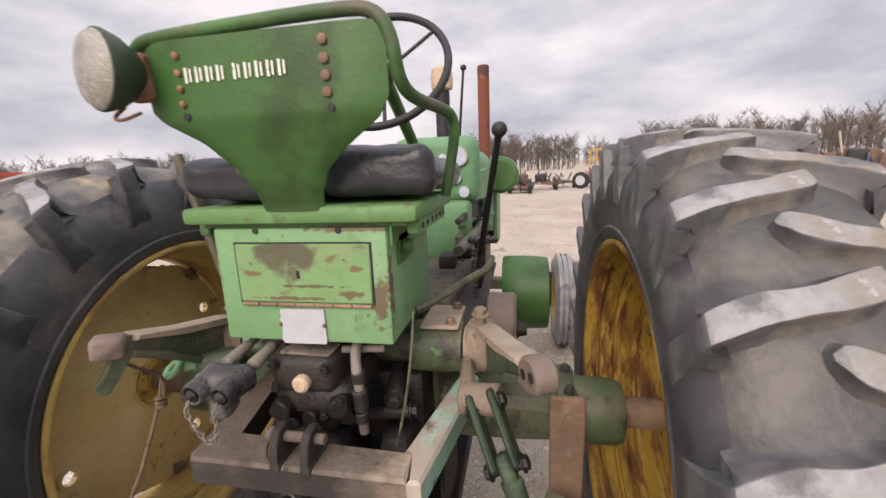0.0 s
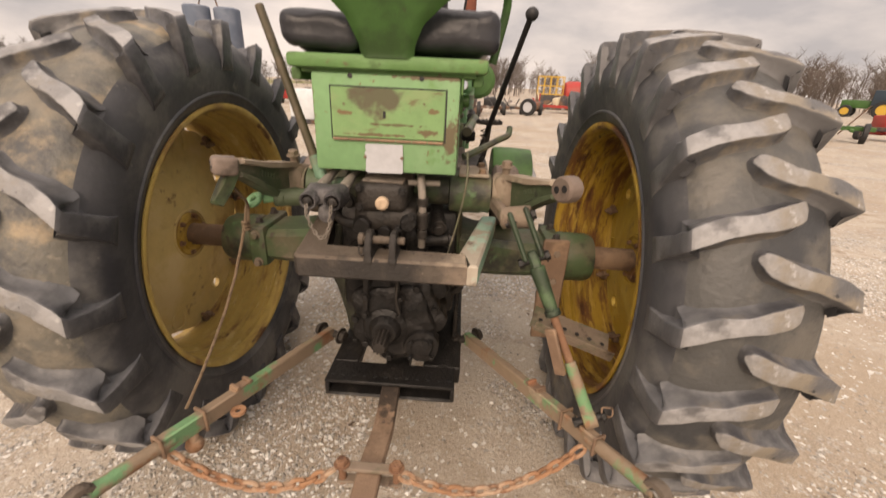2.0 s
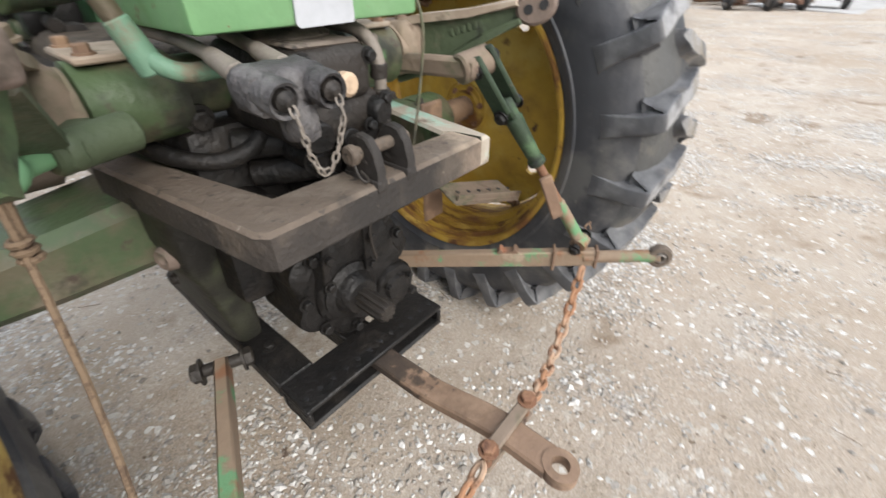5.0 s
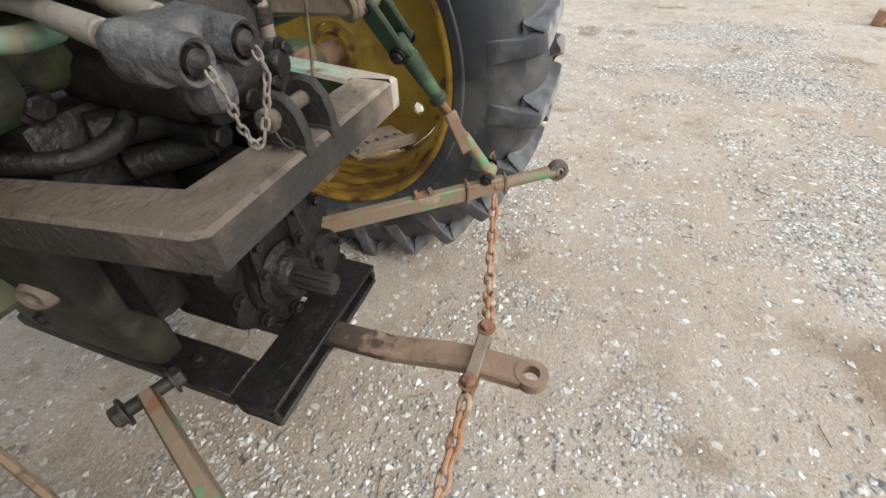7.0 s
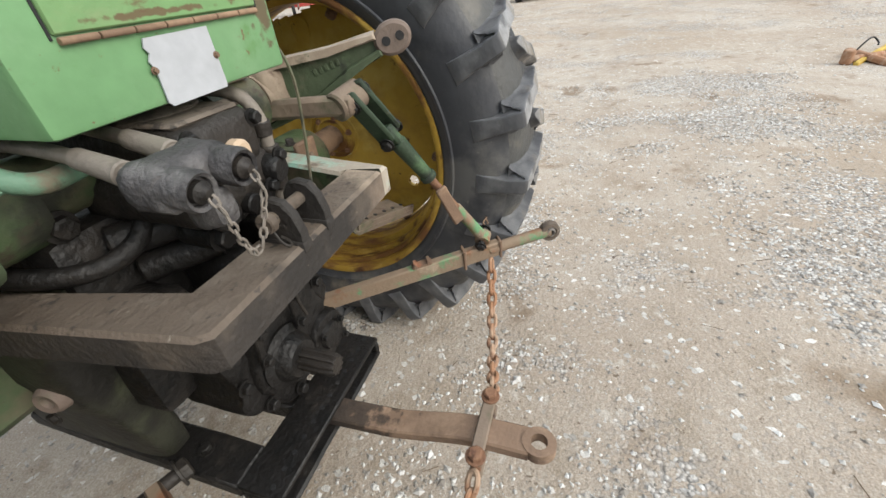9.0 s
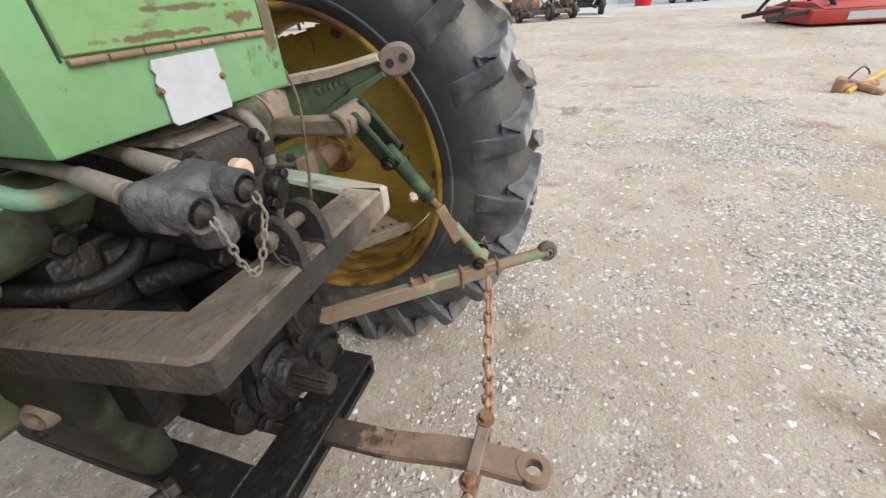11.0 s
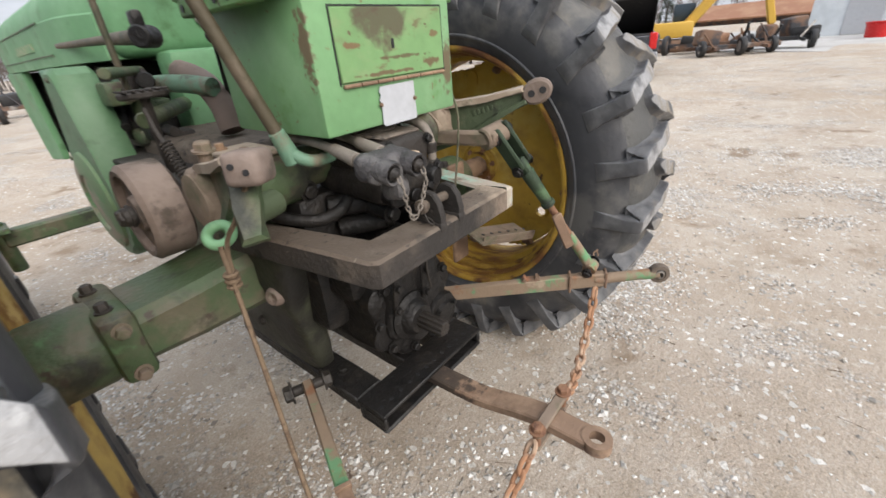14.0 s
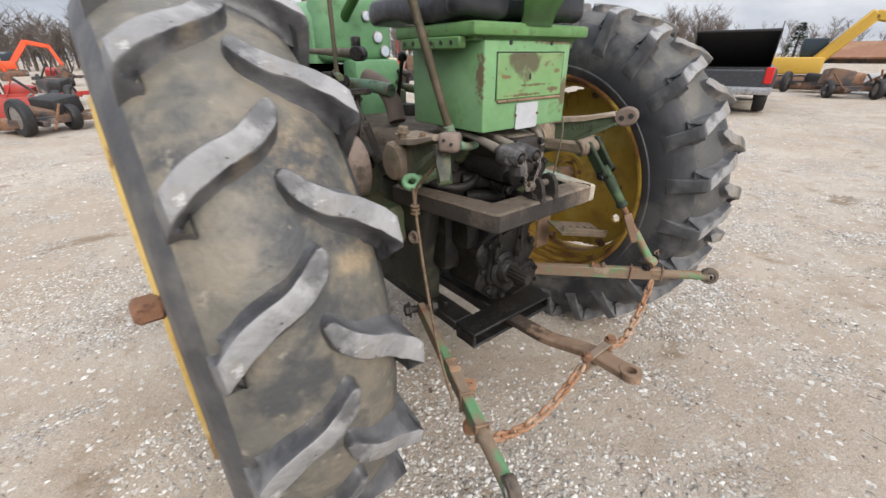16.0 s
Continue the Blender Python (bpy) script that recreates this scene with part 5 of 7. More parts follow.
# left lift side: green ring, rope down to the link
bm = B()
c = Vector((-0.388, -0.362, 1.0))
em = frame_of(c, c + Vector((-0.35, -0.50, 0.80)))
tube(bm, [em @ Vector((0.0185 * math.cos(a), 0.0185 * math.sin(a), 0)) for a in [2 * math.pi * k / 22 for k in range(22)]], 0.0088, 10, True)
rod(bm, (-0.37, -0.35, 1.0), (-0.34, -0.33, 1.0), 0.012)
part("eye_ring", bm, M_HOOD, tractor, "green painted iron eye ring")
bm = B()
rod(bm, (-0.345, -0.33, 1.0), (-0.25, -0.30, 1.0), 0.025)
bar(bm, (-0.29, -0.27, 1.0), (-0.335, -0.345, 1.0), 0.042, 0.042, 0.01)
part("ring_boss", bm, M_ARM, tractor)
rope = thing("rope", "dirty brown rope tied from a ring to the lower link", "rope")
bm = B()
tube(bm, [(-0.383, -0.505, 1.105), (-0.385, -0.44, 1.04), (-0.392, -0.385, 0.995), (-0.40, -0.392, 0.93)], 0.004, 6, smooth=2)
part("strand", bm, M_ROPE, rope)
bm = B()
tube(bm, [(-0.400, -0.385, 0.99), (-0.405, -0.40, 0.93), (-0.43, -0.47, 0.76), (-0.468, -0.575, 0.60), (-0.488, -0.655, 0.515)], 0.0042, 6, smooth=1)
part("strand", bm, M_ROPE, rope)
bm = B()
for k in range(3):
    cc = Vector((-0.403, -0.395, 0.945 - 0.012 * k))
    tube(bm, [cc + Vector((0.009 * math.cos(a), 0.009 * math.sin(a), 0.002 * k)) for a in [2 * math.pi * i / 10 for i in range(10)]], 0.004, 6, True)
part("knot", bm, M_ROPE, rope)

# ---- heavy check chains from the links to the drawbar clamp ----
def check_chain(p0, p1, sag, label):
    ch = thing("check_chain", label, "chain", "check chains")
    p0, p1 = Vector(p0), Vector(p1)
    pts = [p0.lerp(p1, k / 14) - Vector((0, 0, sag * 4 * (k / 14) * (1 - k / 14))) for k in range(15)]
    for b in chain_links(None, pts, 0.033, 0.0055, 7, 12):
        part("link", b, M_ORANGE_RUST, ch)
    return ch


check_chain((0.535, -0.66, 0.49), (0.088, -0.758, 0.468), 0.10, "heavy orange rusty chain slung from the link to the drawbar")
check_chain((-0.475, -0.75, 0.465), (-0.072, -0.758, 0.468), 0.085, "heavy orange rusty chain slung from the link to the drawbar")

# ---- tool box under the seat ----
bm = B()
box(bm, (-0.184, -0.412, 1.108), (0.173, -0.09, 1.338), 0.007, None, 2)
tool_box = part("tool_box", bm, M_BOX, tractor, "faded light green sheet metal tool box with rust")
bm = B()
box(bm, (-0.137, -0.4165, 1.192), (0.139, -0.411, 1.307), 0.002)
door = part("box_door", bm, M_DOOR, tool_box, "rust-spotted green flap door")
for lo, hi in (((-0.1400, -0.4135, 1.188), (-0.1376, -0.4105, 1.3105)), ((0.1396, -0.4135, 1.188), (0.1430, -0.4105, 1.3105)), ((-0.1376, -0.4135, 1.3078), (0.1396, -0.4105, 1.3105))):
    bm = B()
    box(bm, lo, hi, 0)
    part("door_gap", bm, M_BLACK, tool_box)
for k in range(7):
    bm = B()
    rod(bm, (-0.135 + 0.039 * k, -0.4165, 1.187), (-0.098 + 0.039 * k, -0.4165, 1.187), 0.0036, seg=10)
    part("hinge_knuckle", bm, M_BAR, door)
bm = B()
box(bm, (-0.011, -0.4185, 1.240), (-0.004, -0.4155, 1.256), 0.001)
part("key_hole", bm, M_BLACK, door)
bm = B()
m = axes((-0.0095, -0.4155, 1.143), (1, 0, 0), (0, 0, 1))
prism(bm, [(-0.047, -0.032), (-0.042, -0.037), (0.046, -0.036), (0.048, -0.03), (0.047, 0.036), (-0.044, 0.035), (-0.048, 0.026), (-0.044, 0.02), (-0.049, 0.012), (-0.045, 0.004)], m, 0.002)
plate = part("number_plate", bm, M_WHITE, tool_box, "scuffed blank white metal plate")
for x in (-0.057, 0.036):
    bm = B()
    hexbolt(bm, (x, -0.4165, 1.146), (0, -1, 0), 0.0032, 0.004)
    part("plate_screw", bm, M_BAR, plate)
for x in (-0.089, 0.081):
    bm = B()
    lathe(bm, [(0.006, 0), (0.006, 0.002)], frame_of((x, -0.412, 1.332), (x, -0.5, 1.332)), 12)
    part("bolt_hole", bm, M_BLACK, tool_box)
bm = B()
box(bm, (0.172, -0.36, 1.255), (0.180, -0.29, 1.315), 0.002)
rod(bm, (0.178, -0.325, 1.285), (0.196, -0.325, 1.285), 0.016)
part("side_latch", bm, M_GREEN, tool_box)
bm = B()
box(bm, (-0.235, -0.428, 1.346), (0.235, -0.075, 1.378), 0.009, None, 2)
box(bm, (-0.21, -0.40, 1.336), (0.21, -0.09, 1.348), 0.003)
tray = part("seat_tray", bm, M_TRAY, tractor, "folded green sheet metal seat base")
for s in (-1, 1):
    bm = B()
    box(bm, (s * 0.178 if s < 0 else 0.174, -0.40, 1.30), (s * 0.172 if s < 0 else 0.18, -0.10, 1.345), 0.001)
    box(bm, (s * 0.222 - 0.02, -0.38, 1.318), (s * 0.222 + 0.004, -0.12, 1.346), 0.003)
    part("tray_rail", bm, M_TRAY, tray)
    for k in range(6):
        bm = B()
        x_ = s * 0.222 + (-0.0205 if s < 0 else 0.0045)
        lathe(bm, [(0.006, 0), (0.006, 0.0015)], frame_of((x_, -0.35 + 0.042 * k, 1.332), (x_ + s, -0.35 + 0.042 * k, 1.332)), 12)
        part("rail_hole", bm, M_BLACK, tray)

# ---- seat and its back plate ----
def crumple(bm, size, amount):
    bmesh.ops.subdivide_edges(bm, edges=[e for e in bm.edges if e.calc_length() > size], cuts=5, use_grid_fill=True)
    for v in bm.verts:
        n1 = noise.noise(Vector((v.co.x * 9, v.co.y * 7, v.co.z * 12)))
        n2 = 1 - 2 * abs(noise.noise(v.co * 17 + Vector((3, 1, 0))))
        v.co += Vector((0.3 * amount * n1, 0.8 * amount * noise.noise(v.co * 13), amount * (n1 + 0.45 * n2)))


bm = B()
box(bm, (-0.250, -0.36, 1.384), (0.245, 0.06, 1.458), 0.030, None, 3)
crumple(bm, 0.06, 0.012)
seat = part("seat_cushion", bm, M_VINYL, tractor, "cracked and creased black vinyl seat cushion", 60)
for lo, hi in (((-0.262, -0.395, 1.386), (-0.07, -0.335, 1.468)), ((0.045, -0.395, 1.386), (0.258, -0.33, 1.482))):
    bm = B()
    box(bm, lo, hi, 0.026, None, 3)
    crumple(bm, 0.025, 0.011)
    part("cushion_edge", bm, M_VINYL, seat, "", 60)


def back_y(z):
    return -0.432 - max(0, z - 1.38) * 0.36 if z < 1.53 else -0.486 - (z - 1.53) * 0.02


bm = B()
outline = [(-0.058, 1.372), (-0.062, 1.40), (-0.085, 1.45), (-0.13, 1.495), (-0.19, 1.53), (-0.208, 1.548), (-0.213, 1.62), (-0.212, 1.655), (0.21, 1.655), (0.215, 1.61), (0.214, 1.55), (0.195, 1.52), (0.13, 1.478), (0.085, 1.44), (0.066, 1.40), (0.062, 1.372)]
left, right_ = outline[:8], outline[:7:-1]
rows = []
for k in range(41):
    z = 1.372 + (1.655 - 1.372) * k / 40

    def edge(side_pts):
        for a, b in zip(side_pts, side_pts[1:]):
            if a[1] <= z <= b[1]:
                return a[0] + (b[0] - a[0]) * (z - a[1]) / max(1e-6, b[1] - a[1])
        return side_pts[-1][0]
    x0, x1 = edge(left), edge(right_)
    rows.append((z, x0, x1))
for dy in (0.0, 0.004):
    g = [[bm.verts.new((x0 + (x1 - x0) * i / 12, back_y(z) + dy + (0.012 if i in (0, 12) else 0.002 if i in (1, 11) else 0), z)) for i in range(13)] for z, x0, x1 in rows]
    for a, b in zip(g, g[1:]):
        for i in range(12):
            f = [a[i], a[i + 1], b[i + 1], b[i]]
            bm.faces.new(f if dy == 0 else f[::-1])
back = part("seat_back_plate", bm, M_GREEN, tractor, "green painted steel seat back plate flaring upwards")
for x, zs in ((0.121, (1.558, 1.582, 1.606, 1.632)), (-0.134, (1.556, 1.58, 1.604, 1.63))):
    for z in zs:
        bm = B()
        k_ = 0.78 if x > 0 else 0.55
        lathe(bm, [(0.0105 * k_, 0), (0.0095 * k_, 0.004), (0.003, 0.0055)], frame_of((x, back_y(z) - 0.001, z), (x, -1, z)), 14)
        part("carriage_bolt", bm, M_BAR if x > 0 else M_RUST, back, "rusty carriage bolt")
for x in (0.125, -0.131):
    bm = B()
    lathe(bm, [(0.006, 0), (0.006, 0.002)], frame_of((x, back_y(1.536) - 0.001, 1.536), (x, -1, 1.536)), 12)
    part("bolt_hole", bm, M_BLACK, back)
# the brand mark, as plain white bars
for word, x0 in ((4, -0.122), (5, -0.034)):
    for k in range(word):
        bm = B()
        x = x0 + 0.0195 * k
        z0, z1 = 1.587, 1.611
        yy = back_y(1.6) - 0.0025
        box(bm, (x, yy, z0), (x + 0.0045, yy + 0.001, z1), 0)
        box(bm, (x + 0.0085, yy, z0 + 0.002), (x + 0.012, yy + 0.001, z1 - 0.002), 0)
        part("painted_mark", bm, M_LETTER, back)
# tubular rail over the top and down the right side
bm = B()
tube(bm, [(-0.225, -0.475, 1.625), (-0.215, -0.478, 1.655), (-0.17, -0.48, 1.663), (0.16, -0.478, 1.676), (0.205, -0.474, 1.666), (0.223, -0.472, 1.63), (0.226, -0.46, 1.575), (0.235, -0.42, 1.552), (0.262, -0.31, 1.548), (0.276, -0.262, 1.54), (0.278, -0.246, 1.505), (0.265, -0.242, 1.44), (0.252, -0.24, 1.378)], 0.011, 14, smooth=2)
part("grab_rail", bm, M_RAIL, tractor, "bent green steel tube round the seat back")
# work lamp
lamp_dir = Vector((-0.34, -0.94, 0.02)).normalized()
lc = Vector((-0.236, -0.53, 1.608))
bm = B()
lathe(bm, [(0.016, -0.062), (0.034, -0.050), (0.056, -0.020), (0.063, 0.0), (0.062, 0.006), (0.058, 0.008)], frame_of(lc, lc + lamp_dir), 32)
lamp = part("work_lamp", bm, M_DARKROD, tractor, "round rear work lamp with a ribbed yellowed lens")
bm = B()
lathe(bm, [(0.0605, 0.006), (0.053, 0.016), (0.035, 0.022), (0.014, 0.025), (0.001, 0.0255)], frame_of(lc, lc + lamp_dir), 32)
part("lens", bm, M_LENS, lamp, "ribbed yellowed glass lens")
bm = B()
box(bm, (-0.235, -0.50, 1.565), (-0.19, -0.47, 1.64), 0.006)
tube(bm, [(-0.225, -0.51, 1.555), (-0.23, -0.53, 1.535), (-0.215, -0.53, 1.53), (-0.20, -0.505, 1.545)], 0.003, 6, smooth=2)
part("lamp_bracket", bm, M_RUST, lamp)

# ---- steering, levers and dash ----
wc = Vector((-0.02, 0.20, 1.745))
wn_ = Vector((0.0, -0.86, 0.52)).normalized()
wm = frame_of(wc, wc + wn_)
bm = B()
tube(bm, [wm @ Vector((0.215 * math.cos(2 * math.pi * k / 48), 0.215 * math.sin(2 * math.pi * k / 48), 0)) for k in range(48)], 0.0125, 10, True)
wheel = part("steering_wheel", bm, M_BLACK, tractor, "black rimmed steering wheel with three thin spokes")
for k in range(3):
    bm = B()
    a = 2 * math.pi * k / 3 + 0.7
    rod(bm, wm @ Vector((0, 0, -0.02)), wm @ Vector((0.215 * math.cos(a), 0.215 * math.sin(a), 0)), 0.006)
    part("spoke", bm, M_BLACK, wheel)
bm = B()
rod(bm, wm @ Vector((0, 0, 0.01)), wm @ Vector((0, 0, -0.05)), 0.03)
part("wheel_hub", bm, M_BLACK, wheel)
bm = B()
rod(bm, wm @ Vector((0, 0, -0.03)), wm @ Vector((0, 0, -0.62)), 0.022)
part("steering_column", bm, M_GREEN, tractor)


def ball_lever(p, q, r, ball, mat, label):
    bm = B()
    rod(bm, p, q, r * 1.25, r)
    lv = part("control_lever", bm, mat, tractor, label)
    bm = B()
    bmesh.ops.create_uvsphere(bm, u_segments=18, v_segments=12, radius=ball, matrix=Matrix.Translation(q))
    part("knob", bm, M_BLACK, lv, "round worn knob")
    return lv


ball_lever((0.262, 0.30, 1.08), (0.361, -0.10, 1.519), 0.0085, 0.019, M_BLACK, "long dark lever with a round knob")
ball_lever((0.13, 0.75, 1.42), (0.18, 0.66, 1.83), 0.005, 0.013, M_BLACK, "thin upright lever with a small knob")
ball_lever((-0.01, 0.30, 1.05), (-0.095, 0.10, 1.30), 0.007, 0.018, M_BLACK, "short gear lever with a pale knob")
bm = B()
pole_b, pole_t = Vector((-0.212, -0.318, 1.085)), Vector((-0.343, -0.296, 1.487))
rod(bm, pole_b, pole_t, 0.0125, 0.011)
pole = part("hand_lever", bm, M_LEVER, tractor, "long bare dark steel hand lever")
bm = B()
rod(bm, pole_b - (pole_t - pole_b) * 0.05, pole_b + (pole_t - pole_b) * 0.10, 0.018, 0.015)
tube(bm, [pole_b, (-0.19, -0.35, 1.062), (-0.13, -0.33, 1.06)], 0.012, 10, smooth=2)
part("lever_socket", bm, M_MINTDARK, pole, "green painted lever socket")

# dash, tank and hood
bm = B()
box(bm, (-0.15, 0.66, 1.275), (0.23, 0.80, 1.565), 0.05, None, 3)
dash = part("dashboard", bm, M_HOOD, tractor, "green sheet metal dash panel")
for x, z, r in ((0.15, 1.475, 0.042), (0.135, 1.385, 0.026), (0.17, 1.325, 0.026), (0.08, 1.47, 0.022)):
    bm = B()
    lathe(bm, [(r * 0.9, 0.0), (r, 0.004), (r, 0.012), (r * 0.86, 0.014)], frame_of((x, 0.66, z), (x, 0.5, z)), 24)
    g = part("gauge", bm, M_STEEL, dash, "round gauge with a chrome ring")
    bm = B()
    lathe(bm, [(r * 0.84, 0.0142), (0.001, 0.015)], frame_of((x, 0.66, z), (x, 0.5, z)), 24)
    part("gauge_face", bm, M_GAUGE, g)
bm = B()
rings = []
for y, w, zc, z1 in ((0.72, 0.165, 1.405, 1.530), (0.80, 0.200, 1.407, 1.535), (0.92, 0.226, 1.41, 1.540), (1.10, 0.236, 1.412, 1.540), (1.6, 0.238, 1.414, 1.535), (2.10, 0.238, 1.416, 1.530), (2.36, 0.232, 1.418, 1.520), (2.42, 0.20, 1.415, 1.505)):
    prof = [(-w, 1.275), (-w, zc), (-w + 0.010, zc + 0.006)]
    prof += [(-(w - 0.010) * math.cos(a) ** 0.6, zc + 0.006 + (z1 - zc) * math.sin(a)) for a in [math.pi / 2 * k / 8 for k in range(1, 8)]]
    prof += [(0, z1 + 0.006)]
    prof += [(-x, z) for x, z in reversed(prof[:-1])]
    rings.append([Vector((x, y, z)) for x, z in prof])
ring_mesh(bm, rings)
bmesh.ops.recalc_face_normals(bm, faces=bm.faces)
hood = part("hood", bm, M_HOOD, tractor, "faded green engine hood with a crease along each side", smooth=24)
for s in (-1, 1):
    bm = B()
    box(bm, (s * 0.239 - 0.0025, 1.10, 1.4125), (s * 0.239 + 0.0025, 2.30, 1.4165), 0)
    part("hood_crease", bm, M_OLIVE, hood)
    bm = B()
    box(bm, (s * 0.239 - 0.002, 1.05, 1.3105), (s * 0.239 + 0.002, 2.30, 1.3135), 0)
    part("hood_seam", bm, M_OLIVE, hood)
    bm = B()
    box(bm, (s * 0.2395 - 0.002, 1.35, 1.335), (s * 0.2395 + 0.002, 1.75, 1.365), 0)
    part("worn_decal", bm, M_DECAL, hood, "worn pale lettering band")
    # radiator side panel down from the hood, and the slim post behind it
    bm = B()
    prism(bm, [(1.96, 0.84), (2.36, 0.80), (2.40, 0.86), (2.42, 1.274), (1.92, 1.274), (1.93, 1.20)], axes((s * 0.222, 0, 0), (0, 1, 0), (0, 0, 1)), 0.03, 0.006)
    part("radiator_side_panel", bm, M_HOOD, hood)
    bm = B()
    rod(bm, (s * 0.185, 1.42, 1.03), (s * 0.185, 1.42, 1.272), 0.055, 0.060, seg=20)
    lathe(bm, [(0.056, 0), (0.064, 0.006), (0.064, 0.016), (0.056, 0.022)], Matrix.Translation((s * 0.185, 1.42, 1.13)), 20)
    part("filter_canister", bm, M_MINTDARK, hood, "dull green upright filter canister")
bm = B()
box(bm, (-0.19, 2.0, 0.84), (0.19, 2.38, 1.27), 0.02)
part("radiator_core", bm, M_GREASE, hood)
bm = B()
lathe(bm, [(0.02, 0), (0.10, 0.0), (0.125, 0.02), (0.13, 0.14), (0.12, 0.21), (0.08, 0.26), (0.02, 0.28)], frame_of((0.27, 1.75, 1.36), (0.27, 2.1, 1.36)), 28)
part("air_cleaner", bm, M_GREEN, tractor, "rounded green canister beside the hood")
bm = B()
rod(bm, (0.185, 1.55, 1.40), (0.185, 1.55, 2.03), 0.036, seg=20)
part("exhaust_pipe", bm, M_MUFF, tractor, "rusty brown upright exhaust pipe")
bm = B()
rod(bm, (0.03, 0.98, 1.45), (0.03, 0.98, 1.80), 0.036, seg=20)
pre = part("precleaner", bm, M_BLACK, tractor, "air intake stack with a pale dirt bowl")
bm = B()
lathe(bm, [(0.03, 0), (0.052, 0.01), (0.055, 0.06), (0.048, 0.10), (0.02, 0.115)], frame_of((0.03, 0.98, 1.80), (0.03, 0.98, 2)), 24)
part("bowl", bm, M_TAN, pre)
# engine side: block, pipes
bm = B()
box(bm, (-0.17, 0.80, 0.62), (0.17, 2.0, 1.10), 0.03, None, 2)
block = part("engine_block", bm, M_GREASE, tractor, "grimy dark engine block")
bm = B()
box(bm, (-0.165, 0.88, 1.101), (0.165, 1.90, 1.268), 0.02, None, 2)
part("cylinder_head", bm, M_GREASE, block)
bm = B()
box(bm, (-0.045, 0.56, 1.0), (0.20, 0.70, 1.29), 0.025, None, 2)
part("steering_pedestal", bm, M_HOOD, tractor, "green sheet steering pedestal under the dash")
bm = B()
tube(bm, [(-0.15, 0.80, 1.195), (-0.145, 0.50, 1.20), (-0.13, 0.30, 1.20), (-0.10, 0.18, 1.185)], 0.024, 12, smooth=2)
part("clutch_shaft_tube", bm, M_MINTDARK, tractor, "dull green cross tube in front of the seat")
bm = B()
tube(bm, [(-0.10, 0.36, 1.225), (-0.085, 0.26, 1.20), (-0.08, 0.20, 1.14), (-0.085, 0.17, 1.07)], 0.034, 12, smooth=2)
part("elbow_casting", bm, M_PINKIRON, tractor, "dusty curved pipe elbow")
bm = B()
box(bm, (-0.20, -0.02, 0.96), (0.20, 0.62, 1.055), 0.03, None, 3)
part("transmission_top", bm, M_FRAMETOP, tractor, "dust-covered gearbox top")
# long hand clutch lever with its thick hub
bm = B()
rod(bm, (-0.225, 1.00, 1.335), (-0.215, 0.45, 1.32), 0.009, 0.012)
rod(bm, (-0.215, 0.45, 1.32), (-0.205, 0.24, 1.312), 0.014, 0.019)
cl = part("clutch_lever", bm, M_LEVER, tractor, "dark steel hand clutch lever")
bm = B()
rod(bm, (-0.215, 0.22, 1.312), (-0.17, 0.26, 1.312), 0.026)
box(bm, (-0.213, 0.22, 1.33), (-0.188, 0.26, 1.368), 0.008, None, 2)
part("lever_hub", bm, M_GREASE, cl)
bm = B()
rod(bm, (-0.255, 0.30, 1.62), (-0.258, 0.30, 1.17), 0.008)
part("pull_rod", bm, M_LEVER, tractor, "thin dark upright pull rod")
rnd_e = random.Random(21)
for k in range(40):
    sgn = -1 if k % 3 else 1
    x, y, z = sgn * rnd_e.uniform(0.12, 0.23), rnd_e.uniform(0.36, 1.0), rnd_e.uniform(1.05, 1.25)
    bm = B()
    if k % 2:
        rod(bm, (x, y, z), (x + rnd_e.uniform(-0.05, 0.05), y + rnd_e.uniform(0.08, 0.3), z + rnd_e.uniform(-0.04, 0.06)), rnd_e.uniform(0.008, 0.024), seg=10)
    else:
        box(bm, (x - 0.03, y - 0.04, z - 0.04), (x + 0.03, y + 0.05, z + rnd_e.uniform(0.0, 0.05)), 0.010, None, 2)
    part("engine_fitting", bm, (M_GREASE, M_FRAME, M_FRAME, M_GREASE, M_OLIVE)[k % 5], tractor)
for sgn in (-1, 1):
    bm = B()
    box(bm, (sgn * 0.165 - 0.02, 0.50, 1.0), (sgn * 0.165 + 0.02, 0.80, 1.16), 0.012, None, 2)
    part("pedestal_plate", bm, M_OLIVE, tractor)
for p, q, r in (((-0.34, 0.10, 1.24), (-0.12, 0.62, 1.24), 0.012), ((-0.25, 0.30, 1.12), (-0.05, 0.55, 1.13), 0.022), ((0.20, 0.25, 1.15), (0.24, 0.75, 1.17), 0.02)):
    bm = B()
    rod(bm, p, q, r)
    part("control_rod", bm, M_OLIVE, tractor)

# brake drums, flywheel cover, belt pulley
for s, y, z in ((-1, 0.10, 0.945), (1, 0.10, 0.935)):
    bm = B()
    lathe(bm, [(0.03, -0.045), (0.104, -0.044), (0.114, -0.036), (0.114, 0.036), (0.104, 0.046), (0.092, 0.044), (0.088, 0.030), (0.045, 0.030), (0.04, 0.042), (0.02, 0.042)], frame_of((s * 0.352, y, z), (s * 0.5, y, z)), 36)
    drum = part("brake_drum", bm, M_PINKIRON, tractor, "dusty brown brake drum")
    bm = B()
    rod(bm, (s * 0.25, y, z), (s * 0.42, y, z), 0.022)
    hexbolt(bm, (s * 0.40, y, z), (s, 0, 0), 0.02, 0.025)
    part("drum_shaft", bm, M_BLOCK, drum)
bm = B()
m = axes((-0.285, 0.76, 0.86), (0, 1, 0), (0, 0, 1))
